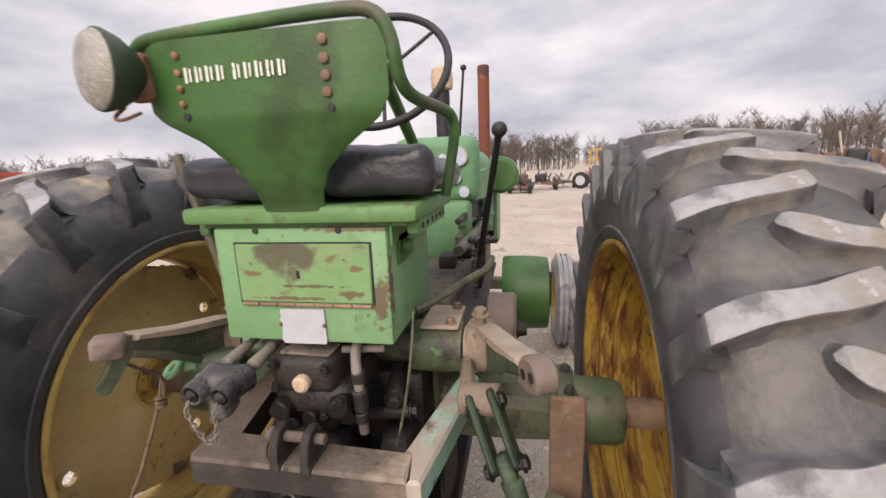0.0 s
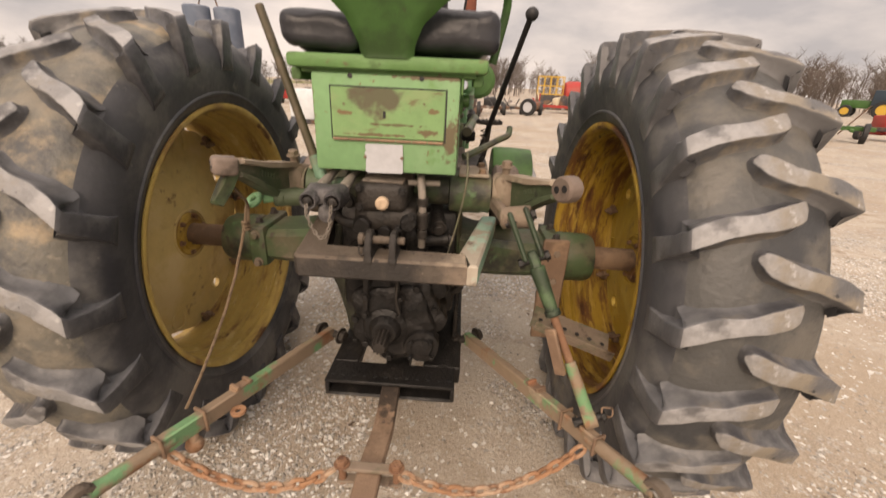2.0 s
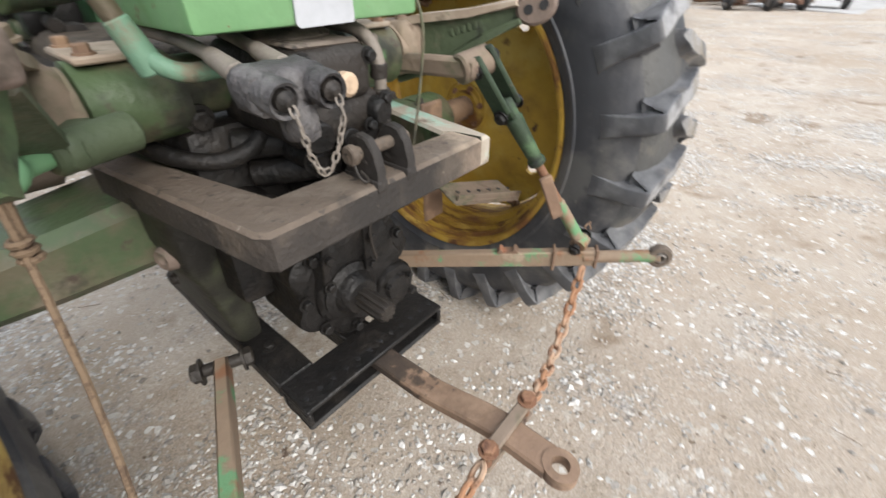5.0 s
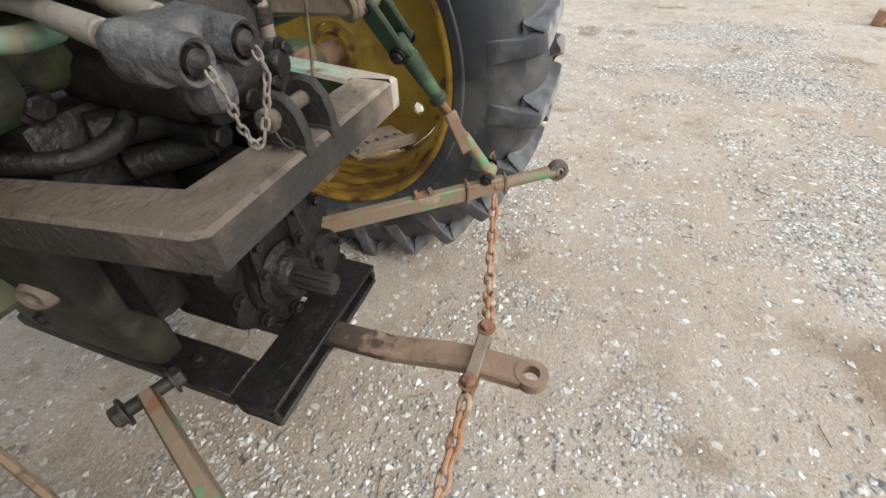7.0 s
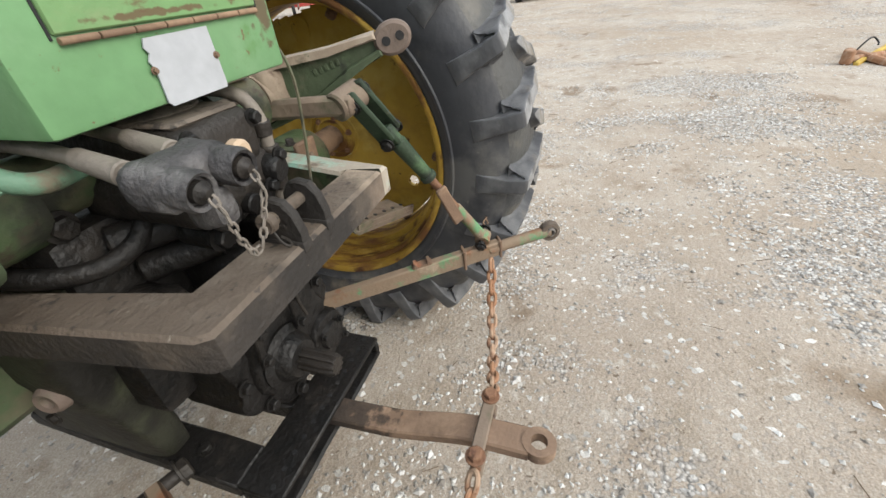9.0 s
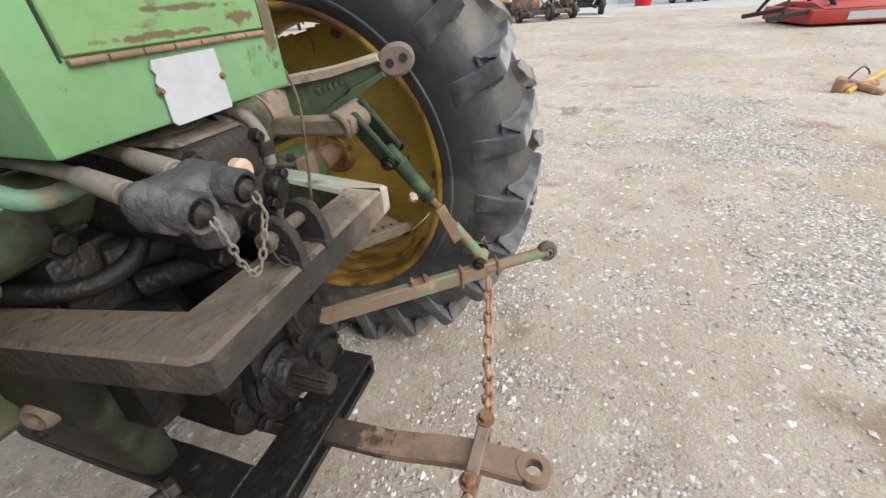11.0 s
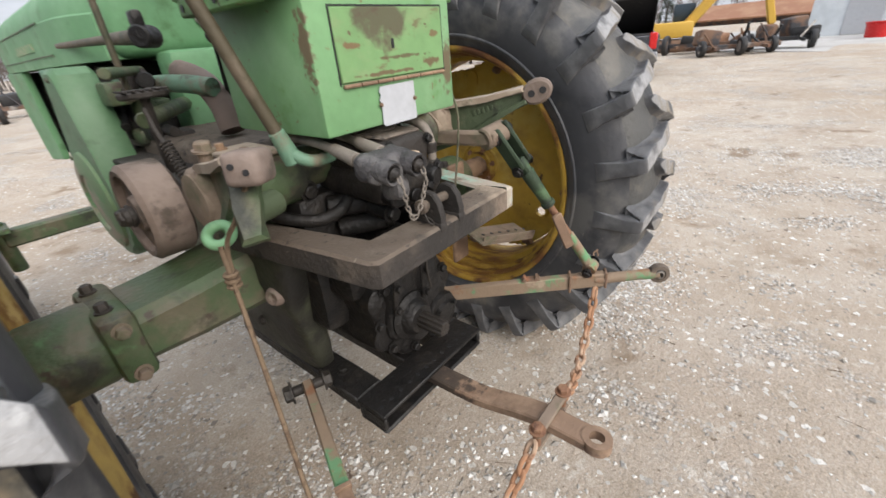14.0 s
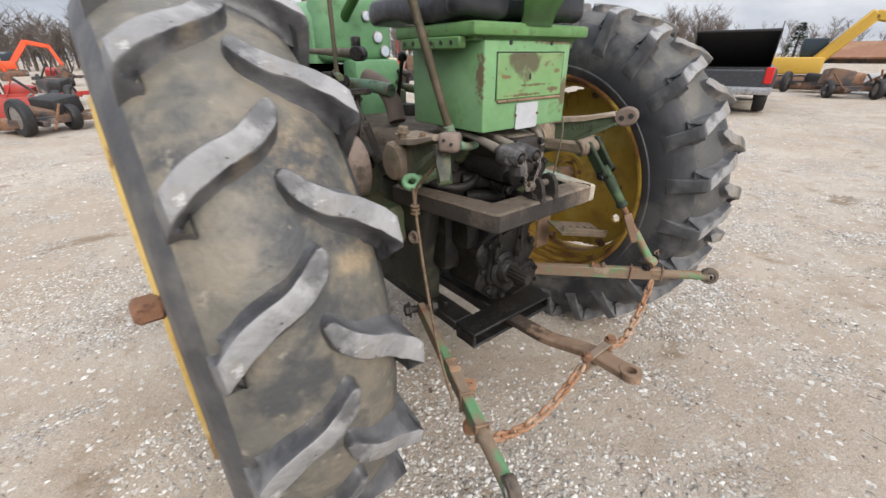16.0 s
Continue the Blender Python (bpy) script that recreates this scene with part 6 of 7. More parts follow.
prism(bm, [(0.205 * math.cos(a), 0.225 * math.sin(a)) for a in [math.radians(d) for d in range(-190, 31, 10)]] + [(0.02, 0.385), (-0.01, 0.405), (-0.10, 0.405), (-0.125, 0.385)], m, 0.11, 0.014)
cover = part("flywheel_cover", bm, M_COVER, tractor, "faded green sheet metal flywheel cover")
bm = B()
lathe(bm, [(0.02, 0.0), (0.172, 0.0), (0.168, 0.010), (0.14, 0.020), (0.10, 0.022), (0.095, 0.014), (0.02, 0.016)], frame_of((-0.339, 0.77, 0.845), (-0.5, 0.77, 0.845)), 44)
part("cover_disc", bm, M_COVERDISC, cover, "dust-stained round bulge")
for y, z in ((0.70, 1.235), (0.93, 0.98), (0.60, 0.80)):
    bm = B()
    hexbolt(bm, (-0.340, y, z), (-1, 0, 0), 0.008, 0.006)
    part("cover_bolt", bm, M_OLIVE, cover)
bm = B()
lathe(bm, [(0.03, 0), (0.150, 0.0), (0.156, 0.008), (0.158, 0.09), (0.152, 0.185), (0.14, 0.19), (0.03, 0.19)], frame_of((0.335, 0.62, 0.89), (0.6, 0.62, 0.89)), 44)
part("belt_pulley", bm, M_GREEN, tractor, "dark green belt pulley drum")
bm = B()
tube(bm, [(0.262 + 0.009 * math.cos(k * 0.9), 0.20 + 0.009 * math.sin(k * 0.9), 0.99 + 0.0026 * k) for k in range(70)], 0.0022, 5)
part("return_spring", bm, M_FRAME, tractor)
bm = B()
sm = frame_of((-0.30, -0.055, 0.985), (-0.302, 0.025, 1.095))
tube(bm, [sm @ Vector((0.0115 * math.cos(k * 0.8), 0.0115 * math.sin(k * 0.8), 0.00105 * k)) for k in range(130)], 0.0026, 5)
tube(bm, [sm @ Vector((0, 0, 0.136)), (-0.303, 0.05, 1.12), (-0.30, 0.08, 1.165)], 0.005, 6, smooth=1)
part("return_spring", bm, M_FRAME, tractor)
for s, y in ((-1, 0.09), (1, 0.22)):
    bm = B()
    prism(bm, [(0.052 * math.cos(a), 0.036 * math.sin(a)) for a in [2 * math.pi * k / 20 for k in range(20)]], axes((s * 0.285, y + 0.01, 1.1925), (1, 0, 0), (0, 1, 0)), 0.015, 0.004)
    tube(bm, [(s * 0.285, y + 0.01, 1.19), (s * 0.28, y + 0.04, 1.08), (s * 0.26, y + 0.10, 1.0)], 0.011, 8, smooth=1)
    pedal = part("brake_pedal", bm, M_FRAME, tractor, "ribbed foot brake pedal")
    for k in range(6):
        bm = B()
        box(bm, (s * 0.285 - 0.045 + 0.016 * k, y - 0.028, 1.2), (s * 0.285 - 0.038 + 0.016 * k, y + 0.048, 1.204), 0.001)
        part("tread_rib", bm, M_FRAME, pedal)
bm = B()
tube(bm, [(0.19, -0.30, 1.14), (0.22, -0.28, 1.15), (0.30, -0.15, 1.175), (0.33, -0.10, 1.18), (0.335, -0.06, 1.20)], 0.010, 8, smooth=2)
part("trip_handle", bm, M_OLIVE, tractor)
bm = B()
tube(bm, [(0.20, -0.36, 1.16), (0.205, -0.40, 1.10), (0.185, -0.40, 0.98), (0.16, -0.40, 0.88)], 0.003, 6, smooth=2)
part("control_wire", bm, M_OLIVE, tractor)

# ---- front axle and wheels ----
bm = B()
box(bm, (-0.62, 2.06, 0.44), (0.62, 2.15, 0.53), 0.012)
for s in (-1, 1):
    rod(bm, (s * 0.62, 2.105, 0.30), (s * 0.62, 2.105, 0.58), 0.035)
    bar(bm, (s * 0.60, 1.98, 0.55), (s * 0.60, 2.16, 0.55), 0.05, 0.03, 0.006)
part("front_axle", bm, M_OLIVE, tractor, "green adjustable front axle beam")
bm = B()
box(bm, (-0.16, 1.98, 0.5), (0.16, 2.3, 1.0), 0.03)
part("front_pedestal", bm, M_OLIVE, tractor)
for s in (-1, 1):
    ax = frame_of((s * 0.74, 2.1, 0.36), (s * 1.0, 2.1, 0.36))
    bm = B()
    p = [(0.21, -0.062), (0.26, -0.08), (0.31, -0.078), (0.34, -0.06)]
    for k in range(3):
        p += [(0.362, -0.052 + 0.036 * k), (0.362, -0.032 + 0.036 * k), (0.348, -0.028 + 0.036 * k), (0.348, -0.018 + 0.036 * k)]
    p += [(0.34, 0.06), (0.31, 0.078), (0.26, 0.08), (0.21, 0.062)]
    lathe(bm, p, ax, 56, False, True)
    part("front_tyre", bm, M_LUG, tractor, "grey ribbed front tyre")
    bm = B()
    lathe(bm, [(0.22, -0.066), (0.215, -0.07), (0.19, -0.045), (0.18, 0.0), (0.06, 0.01), (0.05, 0.03), (0.18, 0.02), (0.19, 0.045), (0.215, 0.07), (0.22, 0.066)], ax, 40, False, True)
    part("front_rim", bm, M_YELLOW, tractor)


# ---- loose gravel ----
def gravel(name, count, x0, x1, y0, y1, smin, smax, seed, thresh, label):
    rnd = random.Random(seed)
    vs, fs = [], []
    base = [(-1, 0, 0), (1, 0, 0), (0, -1, 0), (0, 1, 0), (0, 0, -0.6), (0, 0, 0.75)]
    tri = [(0, 2, 5), (2, 1, 5), (1, 3, 5), (3, 0, 5), (2, 0, 4), (1, 2, 4), (3, 1, 4), (0, 3, 4)]
    made = 0
    while made < count:
        x, y = rnd.uniform(x0, x1), rnd.uniform(y0, y1)
        if noise.noise(Vector((x * 0.75, y * 0.75, 8.0))) + 0.55 * noise.noise(Vector((x * 2.6, y * 2.6, 1.0))) < thresh + rnd.uniform(-0.16, 0.12) - (0.9 if rnd.random() < 0.07 else 0):
            continue
        s = smin + (smax - smin) * rnd.random() ** 3
        a, k = rnd.uniform(0, 6.28), rnd.uniform(0.6, 1.0)
        ca, sa = math.cos(a), math.sin(a)
        z = ground_z(x, y) + s * 0.12
        n = len(vs)
        for bx, by, bz in base:
            bx, by, bz = bx * s * rnd.uniform(0.7, 1.2), by * s * k * rnd.uniform(0.7, 1.2), bz * s * rnd.uniform(0.5, 0.9)
            bx += s * rnd.uniform(-0.25, 0.25)
            vs.append((x + bx * ca - by * sa, y + bx * sa + by * ca, z + bz))
        fs += [(a_ + n, b_ + n, c_ + n) for a_, b_, c_ in tri]
        made += 1
    me = bpy.data.meshes.new(name)
    me.from_pydata(vs, [], fs)
    me.materials.append(M_STONE)
    return tagged(new(name, me), label, "gravel", kind="stuff")


M_STONE = bpy.data.materials.new("limestone_chips")
M_STONE.use_nodes = True
_n, _l = M_STONE.node_tree.nodes, M_STONE.node_tree.links
_geo = _n.new("ShaderNodeNewGeometry")
_rmp = _n.new("ShaderNodeValToRGB")
_rmp.color_ramp.elements[0].color = (0.20, 0.18, 0.155, 1)
_rmp.color_ramp.elements[1].color = (0.66, 0.65, 0.625, 1)
_e = _rmp.color_ramp.elements.new(0.55)
_e.color = (0.42, 0.40, 0.37, 1)
_l.new(_geo.outputs["Random Per Island"], _rmp.inputs["Fac"])
_l.new(_rmp.outputs[0], _n["Principled BSDF"].inputs["Base Color"])
_n["Principled BSDF"].inputs["Roughness"].default_value = 0.9
gravel("gravel", 85000, -2.6, 4.6, -2.9, 2.2, 0.0025, 0.0115, 5, 0.22, "loose pale limestone gravel lying in patches on the yard")
gravel("coarse_gravel", 9000, -2.2, 4.2, -2.4, 1.2, 0.007, 0.017, 6, 0.22, "coarser pale limestone chips scattered over the yard")
gravel("far_gravel", 26000, -8, 14, -8, 9, 0.006, 0.020, 7, 0.2, "scattered pale stones further out on the yard")
_bm = B()
_rnd = random.Random(3)
for _i in range(160):
    _x, _y, _a, _len = _rnd.uniform(-2.4, 4.5), _rnd.uniform(-2.6, 2.5), _rnd.uniform(0, 6.28), _rnd.uniform(0.02, 0.09)
    _z = ground_z(_x, _y) + 0.004
    tube(_bm, [(_x, _y, _z), (_x + _len * math.cos(_a), _y + _len * math.sin(_a), _z + 0.004)], 0.0014, 3)
tagged(part("dead_twigs", _bm, M_ROPE, None), "small dead twigs and straws lying on gravel", "twigs", kind="stuff")

# ---- the yard beyond ----
M_RED = material("faded_red_paint", (0.36, 0.035, 0.03), [((0.28, 0.06, 0.045), 2, 0.45, 0.65), (RUST, 5, 0.62, 0.72)], 0.55)
M_ORANGE = material("orange_red_paint", (0.62, 0.085, 0.03), [((0.50, 0.10, 0.05), 1.5, 0.5, 0.7)], 0.5)
M_YPAINT = material("yellow_machine_paint", (0.50, 0.31, 0.05), [((0.45, 0.28, 0.06), 1.5, 0.5, 0.7), (RUST, 3, 0.66, 0.74)], 0.55)
M_BEIGE = material("dirty_cream_paint", (0.52, 0.46, 0.34), [((0.36, 0.29, 0.2), 1.5, 0.5, 0.7)], 0.6)
M_GREYP = material("pale_grey_panels", (0.56, 0.60, 0.63), [((0.46, 0.50, 0.53), 0.8, 0.45, 0.65)], 0.5)
M_SILO = material("blue_grey_steel", (0.10, 0.13, 0.18), [((0.16, 0.19, 0.24), 0.5, 0.45, 0.65)], 0.5)
M_CHARCOAL = material("charcoal_car_paint", (0.045, 0.048, 0.055), [], 0.25)
M_DARKGLASS = material("dark_window_glass", (0.03, 0.045, 0.06), [], 0.08)
M_BUMPER = material("dull_chrome", (0.38, 0.39, 0.41), [((0.25, 0.25, 0.26), 6, 0.5, 0.7)], 0.3, 0.7)
M_SCRAP = material("mixed_rusty_scrap", (0.15, 0.09, 0.06), [((0.05, 0.05, 0.055), 1.6, 0.46, 0.58), ((0.24, 0.07, 0.05), 1.1, 0.58, 0.66), ((0.26, 0.24, 0.22), 2.3, 0.6, 0.68)], 0.8, 0, 0.3, 20)
M_ROOF = material("brown_tin_roof", (0.24, 0.115, 0.065), [((0.30, 0.17, 0.10), 0.6, 0.45, 0.65)], 0.7)
M_BARK = material("winter_bark", (0.105, 0.085, 0.073), [((0.15, 0.125, 0.11), 0.2, 0.45, 0.6)], 0.95)
M_PINE = material("dark_evergreen", (0.03, 0.05, 0.028), [], 0.9)
M_FIELD = material("winter_grass_field", (0.24, 0.21, 0.10), [((0.15, 0.18, 0.07), 0.12, 0.45, 0.6), ((0.32, 0.27, 0.16), 0.4, 0.55, 0.7)], 0.95)
M_BLUE = material("faded_blue_paint", (0.10, 0.22, 0.40), [((0.2, 0.3, 0.42), 1.5, 0.5, 0.7)], 0.5)
M_RED_LAMP = material("red_lamp_plastic", (0.50, 0.02, 0.02), [], 0.25)


def spot(az, dist, eye=(-0.6, -1.2)):
    return eye[0] + dist * math.sin(radians(az)), eye[1] + dist * math.cos(radians(az))


def mesh_part(fn, name, mat, parent, label=""):
    bm = B()
    fn(bm)
    return part(name, bm, mat, parent, label)


def small_wheel(parent, x, y, r, w, rim=M_STEEL, name="wheel"):
    bm = B()
    lathe(bm, [(r * 0.6, -w / 2), (r * 0.92, -w / 2), (r, -w * 0.3), (r, w * 0.3), (r * 0.92, w / 2), (r * 0.6, w / 2)], frame_of((x, y, r), (x + 1, y, r)), 24, False, True)
    t = part(name, bm, M_BLACK, parent)
    bm = B()
    lathe(bm, [(r * 0.61, -w * 0.4), (r * 0.55, -w * 0.2), (r * 0.2, -w * 0.3), (r * 0.2, w * 0.3), (r * 0.55, w * 0.2), (r * 0.61, w * 0.4)], frame_of((x, y, r), (x + 1, y, r)), 20)
    part("rim", bm, rim, t)


# pickup truck seen from behind with its bed cover raised
px, py = spot(71.4, 11.8, (-0.9, -1.2))
truck = thing("pickup_truck", "dark grey pickup truck with its black bed cover raised", "truck", at=(px, py, 0.03), turn=-74)
def _t(bm):
    box(bm, (-0.93, 0.1, 0.42), (0.93, 5.3, 0.98), 0.06, None, 2)
    box(bm, (-0.88, 0.02, 0.55), (0.88, 0.14, 0.95), 0.03)
mesh_part(_t, "body", M_CHARCOAL, truck)
mesh_part(lambda bm: box(bm, (-0.78, 2.0, 0.98), (0.78, 4.0, 1.62), 0.16, None, 3), "cab", M_CHARCOAL, truck)
mesh_part(lambda bm: box(bm, (-0.66, 1.97, 1.08), (0.66, 2.01, 1.5), 0.03), "rear_window", M_DARKGLASS, truck)
mesh_part(lambda bm: box(bm, (-0.76, 0.10, 0.90), (0.76, 1.9, 0.985), 0.01), "bed", M_BLACK, truck)
def _t(bm):
    bar(bm, (0, 1.6, 0.95), (0, 0.28, 1.74), 1.62, 0.06, 0.02, up=(0, 0.5, 0.85))
mesh_part(_t, "bed_cover", M_BLACK, truck, "raised black bed cover")
for s in (-1, 1):
    mesh_part(lambda bm: bar(bm, (s * 0.79, 1.5, 0.98), (s * 0.79, 0.3, 1.68), 0.02, 0.5, 0.004), "cover_side", M_BLACK, truck)
    mesh_part(lambda bm: box(bm, (s * 0.80 - 0.08, 0.0, 0.66), (s * 0.80 + 0.08, 0.12, 1.0), 0.02), "tail_light", M_RED_LAMP, truck, "red tail light")
    for y in (0.95, 4.3):
        small_wheel(truck, s * 0.78, y, 0.37, 0.25)
def _t(bm):
    box(bm, (-0.92, -0.10, 0.44), (0.92, 0.06, 0.60), 0.03, None, 2)
mesh_part(_t, "bumper", M_BUMPER, truck, "dull chrome rear bumper")
mesh_part(lambda bm: box(bm, (-0.16, -0.112, 0.48), (0.16, -0.098, 0.56), 0.002), "licence_plate", M_WHITE, truck)


def excavator(az, dist, turn, paint, name_label, scale=1.0, flip=1, cab=M_DARKGLASS):
    x, y = spot(az, dist)
    ex = thing("excavator", name_label, "excavator", at=(x, y, 0.0), turn=turn)
    k = scale
    for s in (-1, 1):
        mesh_part(lambda bm: box(bm, (-1.8 * k, s * 0.95 * k - 0.25 * k, 0), (1.8 * k, s * 0.95 * k + 0.25 * k, 0.75 * k), 0.25 * k, None, 3), "track", M_SCRAP, ex)
    mesh_part(lambda bm: box(bm, (-1.9 * k, -1.1 * k, 0.85 * k), (1.0 * k, 1.1 * k, 1.75 * k), 0.12 * k, None, 2), "house", paint, ex)
    mesh_part(lambda bm: box(bm, (-0.1 * k, 0.3 * k, 1.75 * k), (1.1 * k, 1.1 * k, 2.75 * k), 0.1 * k, None, 2), "cab", cab, ex)
    mesh_part(lambda bm: (bar(bm, (0.7 * k, -0.2 * k, 1.5 * k), (2.6 * k, -0.2 * k, 3.9 * k), 0.4 * k, 0.6 * k, 0.05), bar(bm, (2.5 * k, -0.2 * k, 3.8 * k), (4.6 * k, -0.2 * k, 3.3 * k), 0.4 * k, 0.5 * k, 0.05)), "boom", paint, ex)
    mesh_part(lambda bm: bar(bm, (4.5 * k, -0.2 * k, 3.5 * k), (5.2 * k, -0.2 * k, 1.2 * k), 0.3 * k, 0.4 * k, 0.04), "stick", paint, ex)
    mesh_part(lambda bm: box(bm, (4.6 * k, -0.7 * k, 0.3 * k), (5.5 * k, 0.3 * k, 1.2 * k), 0.2 * k, None, 2), "bucket", M_SCRAP, ex)
    return ex


excavator(77.2, 22, -72, M_YPAINT, "yellow tracked excavator parked by the sheds", 0.66)
excavator(-11.3, 36, 20, M_ORANGE, "orange-red tracked excavator with a pale blue cab", 0.55, cab=M_BLUE)
excavator(-6.5, 52, 5, M_ORANGE, "orange-red tracked excavator standing among scrap", 0.7)


# long metal shed with an open bay, and a low brown-roofed barn
sx, sy = spot(90, 27)
shed = thing("metal_shed", "pale grey metal shed with a white door and open bays", "shed", at=(sx, sy, 0.0))
mesh_part(lambda bm: box(bm, (0, -3.4, 0), (0.2, 0.5, 4.2), 0.01), "front_wall", M_GREYP, shed)
mesh_part(lambda bm: box(bm, (0, -14, 2.9), (0.2, -3.4, 4.2), 0.01), "lintel_wall", M_GREYP, shed)
mesh_part(lambda bm: box(bm, (8, -14, 0), (8.2, 0.5, 4.2), 0.01), "rear_wall", M_FRAME, shed)
mesh_part(lambda bm: box(bm, (0.2, 0.3, 0), (8.0, 0.5, 4.2), 0.01), "side_wall", M_GREYP, shed)
mesh_part(lambda bm: box(bm, (0.2, -14.2, 0), (8.0, -14, 4.2), 0.01), "side_wall", M_GREYP, shed)
mesh_part(lambda bm: box(bm, (-0.4, -14.4, 4.2), (8.6, 0.8, 4.35), 0.02), "roof", M_GREYP, shed)
mesh_part(lambda bm: box(bm, (-0.03, -1.9, 0.05), (0.01, -0.7, 2.1), 0.01), "door", M_WHITE, shed, "white panel door")
for k in range(10):
    mesh_part(lambda bm: box(bm, (-0.025, -3.2 + 0.37 * k, 2.2), (-0.004, -3.16 + 0.37 * k, 4.15), 0.004), "wall_rib", M_GREYP, shed)
for k in range(3):
    mesh_part(lambda bm: box(bm, (0.0, -3.6 - 3.5 * k, 0), (0.25, -3.4 - 3.5 * k, 2.9), 0.02), "bay_post", M_YPAINT if k == 0 else M_FRAME, shed)
bx_, by_ = spot(94, 24)
bin_ = thing("red_bin", "red plastic bin standing in front of the shed", "bin", at=(bx_, by_, 0.02))
mesh_part(lambda bm: lathe(bm, [(0.30, 0), (0.34, 0.02), (0.40, 0.5), (0.43, 0.52), (0.43, 0.56), (0.38, 0.55), (0.33, 0.05)], Matrix.Identity(4), 20), "tub", M_RED_LAMP, bin_)
gx, gy = spot(85.5, 80)
barn = thing("barn", "low barn with a brown tin roof and a weathered wall", "barn", at=(gx, gy, -1.6), turn=-6)
mesh_part(lambda bm: box(bm, (-4, -7, 0), (4, 9, 2.3), 0.02), "wall", M_SCRAP, barn)
mesh_part(lambda bm: prism(bm, [(-4.6, 2.2), (0, 4.0), (4.6, 2.2), (4.6, 2.4), (0, 4.25), (-4.6, 2.4)], axes((0, 1, 0), (1, 0, 0), (0, 0, 1)), 17.0), "roof", M_ROOF, barn)

# concrete apron along the sheds
bm = B()
prism(bm, [(12.6, -9.5), (14.5, -5.5), (16.4, -2.3), (20.0, 2.7), (24.0, 6.5), (40.0, 7.0), (40.0, -18.0), (13.5, -18.0)], Matrix.Translation((0, 0, 0.025)), 0.04)
M_APRON = material("worn_concrete", (0.40, 0.395, 0.385), [((0.34, 0.33, 0.315), 0.9, 0.46, 0.62), ((0.46, 0.45, 0.435), 3, 0.55, 0.68), ((0.30, 0.265, 0.22), 0.5, 0.56, 0.70)], 0.9, 0, 0.3, 40)
tagged(part("pavement", bm, M_APRON, None, "", 0), "pale worn concrete apron in front of the sheds", "pavement", kind="structure")
# red rotary mower with its three-point frame, lying right of the yard
mx, my = 12.2, -5.9
mower = thing("rotary_mower", "faded red rotary mower deck with a black hitch frame", "mower", at=(mx, my, 0.05), turn=12)
mesh_part(lambda bm: (box(bm, (-0.9, -1.1, 0.08), (0.9, 1.0, 0.36), 0.04, None, 2), prism(bm, [(-0.9, 0.36), (0.9, 0.36), (0.5, 0.46), (-0.5, 0.46)], axes((0, 0, 0), (1, 0, 0), (0, 0, 1)), 1.6)), "deck", M_RED, mower)
mesh_part(lambda bm: box(bm, (-0.912, -0.8, 0.14), (-0.902, 0.3, 0.29), 0.002), "white_decal", M_WHITE, mower)
mesh_part(lambda bm: box(bm, (-0.25, -0.3, 0.46), (0.25, 0.2, 0.72), 0.05, None, 2), "gear_case", M_SCRAP, mower)
for s in (-1, 1):
    mesh_part(lambda bm: (bar(bm, (s * 0.4 - 0.3, 0.5, 0.4), (-0.3, 1.1, 1.3), 0.06, 0.08, 0.01), bar(bm, (-0.3, 1.1, 1.3), (s * 0.5 - 0.3, 1.5, 0.3), 0.05, 0.07, 0.01), bar(bm, (s * 0.4 - 0.3, 0.6, 0.38), (s * 0.5 - 0.3, 1.8, 0.22), 0.07, 0.09, 0.01)), "hitch_arm", M_BLACK, mower)
# orange and yellow implement hitch lying nearer
imp = thing("implement_hitch", "orange and rust-brown implement hitch lying on gravel", "implement", at=(5.05, -3.55, 0.07), turn=-25)
mesh_part(lambda bm: (bar(bm, (-0.25, 0.1, 0.04), (1.6, -0.3, 0.10), 0.045, 0.045, 0.01)), "beam", M_YELLOW, imp, "yellow steel beam")
mesh_part(lambda bm: (bar(bm, (-0.22, -0.15, 0.05), (0.25, 0.22, 0.07), 0.08, 0.07, 0.02), bar(bm, (-0.2, 0.2, 0.06), (0.3, -0.1, 0.05), 0.07, 0.06, 0.02), rod(bm, (-0.22, 0.18, 0.03), (-0.22, 0.18, 0.16), 0.05)), "clevis", M_ORANGE_RUST, imp, "rusty orange clevis")
mesh_part(lambda bm: tube(bm, [(0.0, 0.15, 0.1), (0.02, 0.1, 0.2), (0.1, 0.06, 0.24), (0.12, 0.0, 0.18), (0.05, 0.0, 0.17)], 0.008, 6, smooth=2), "wire_hook", M_BLACK, imp)


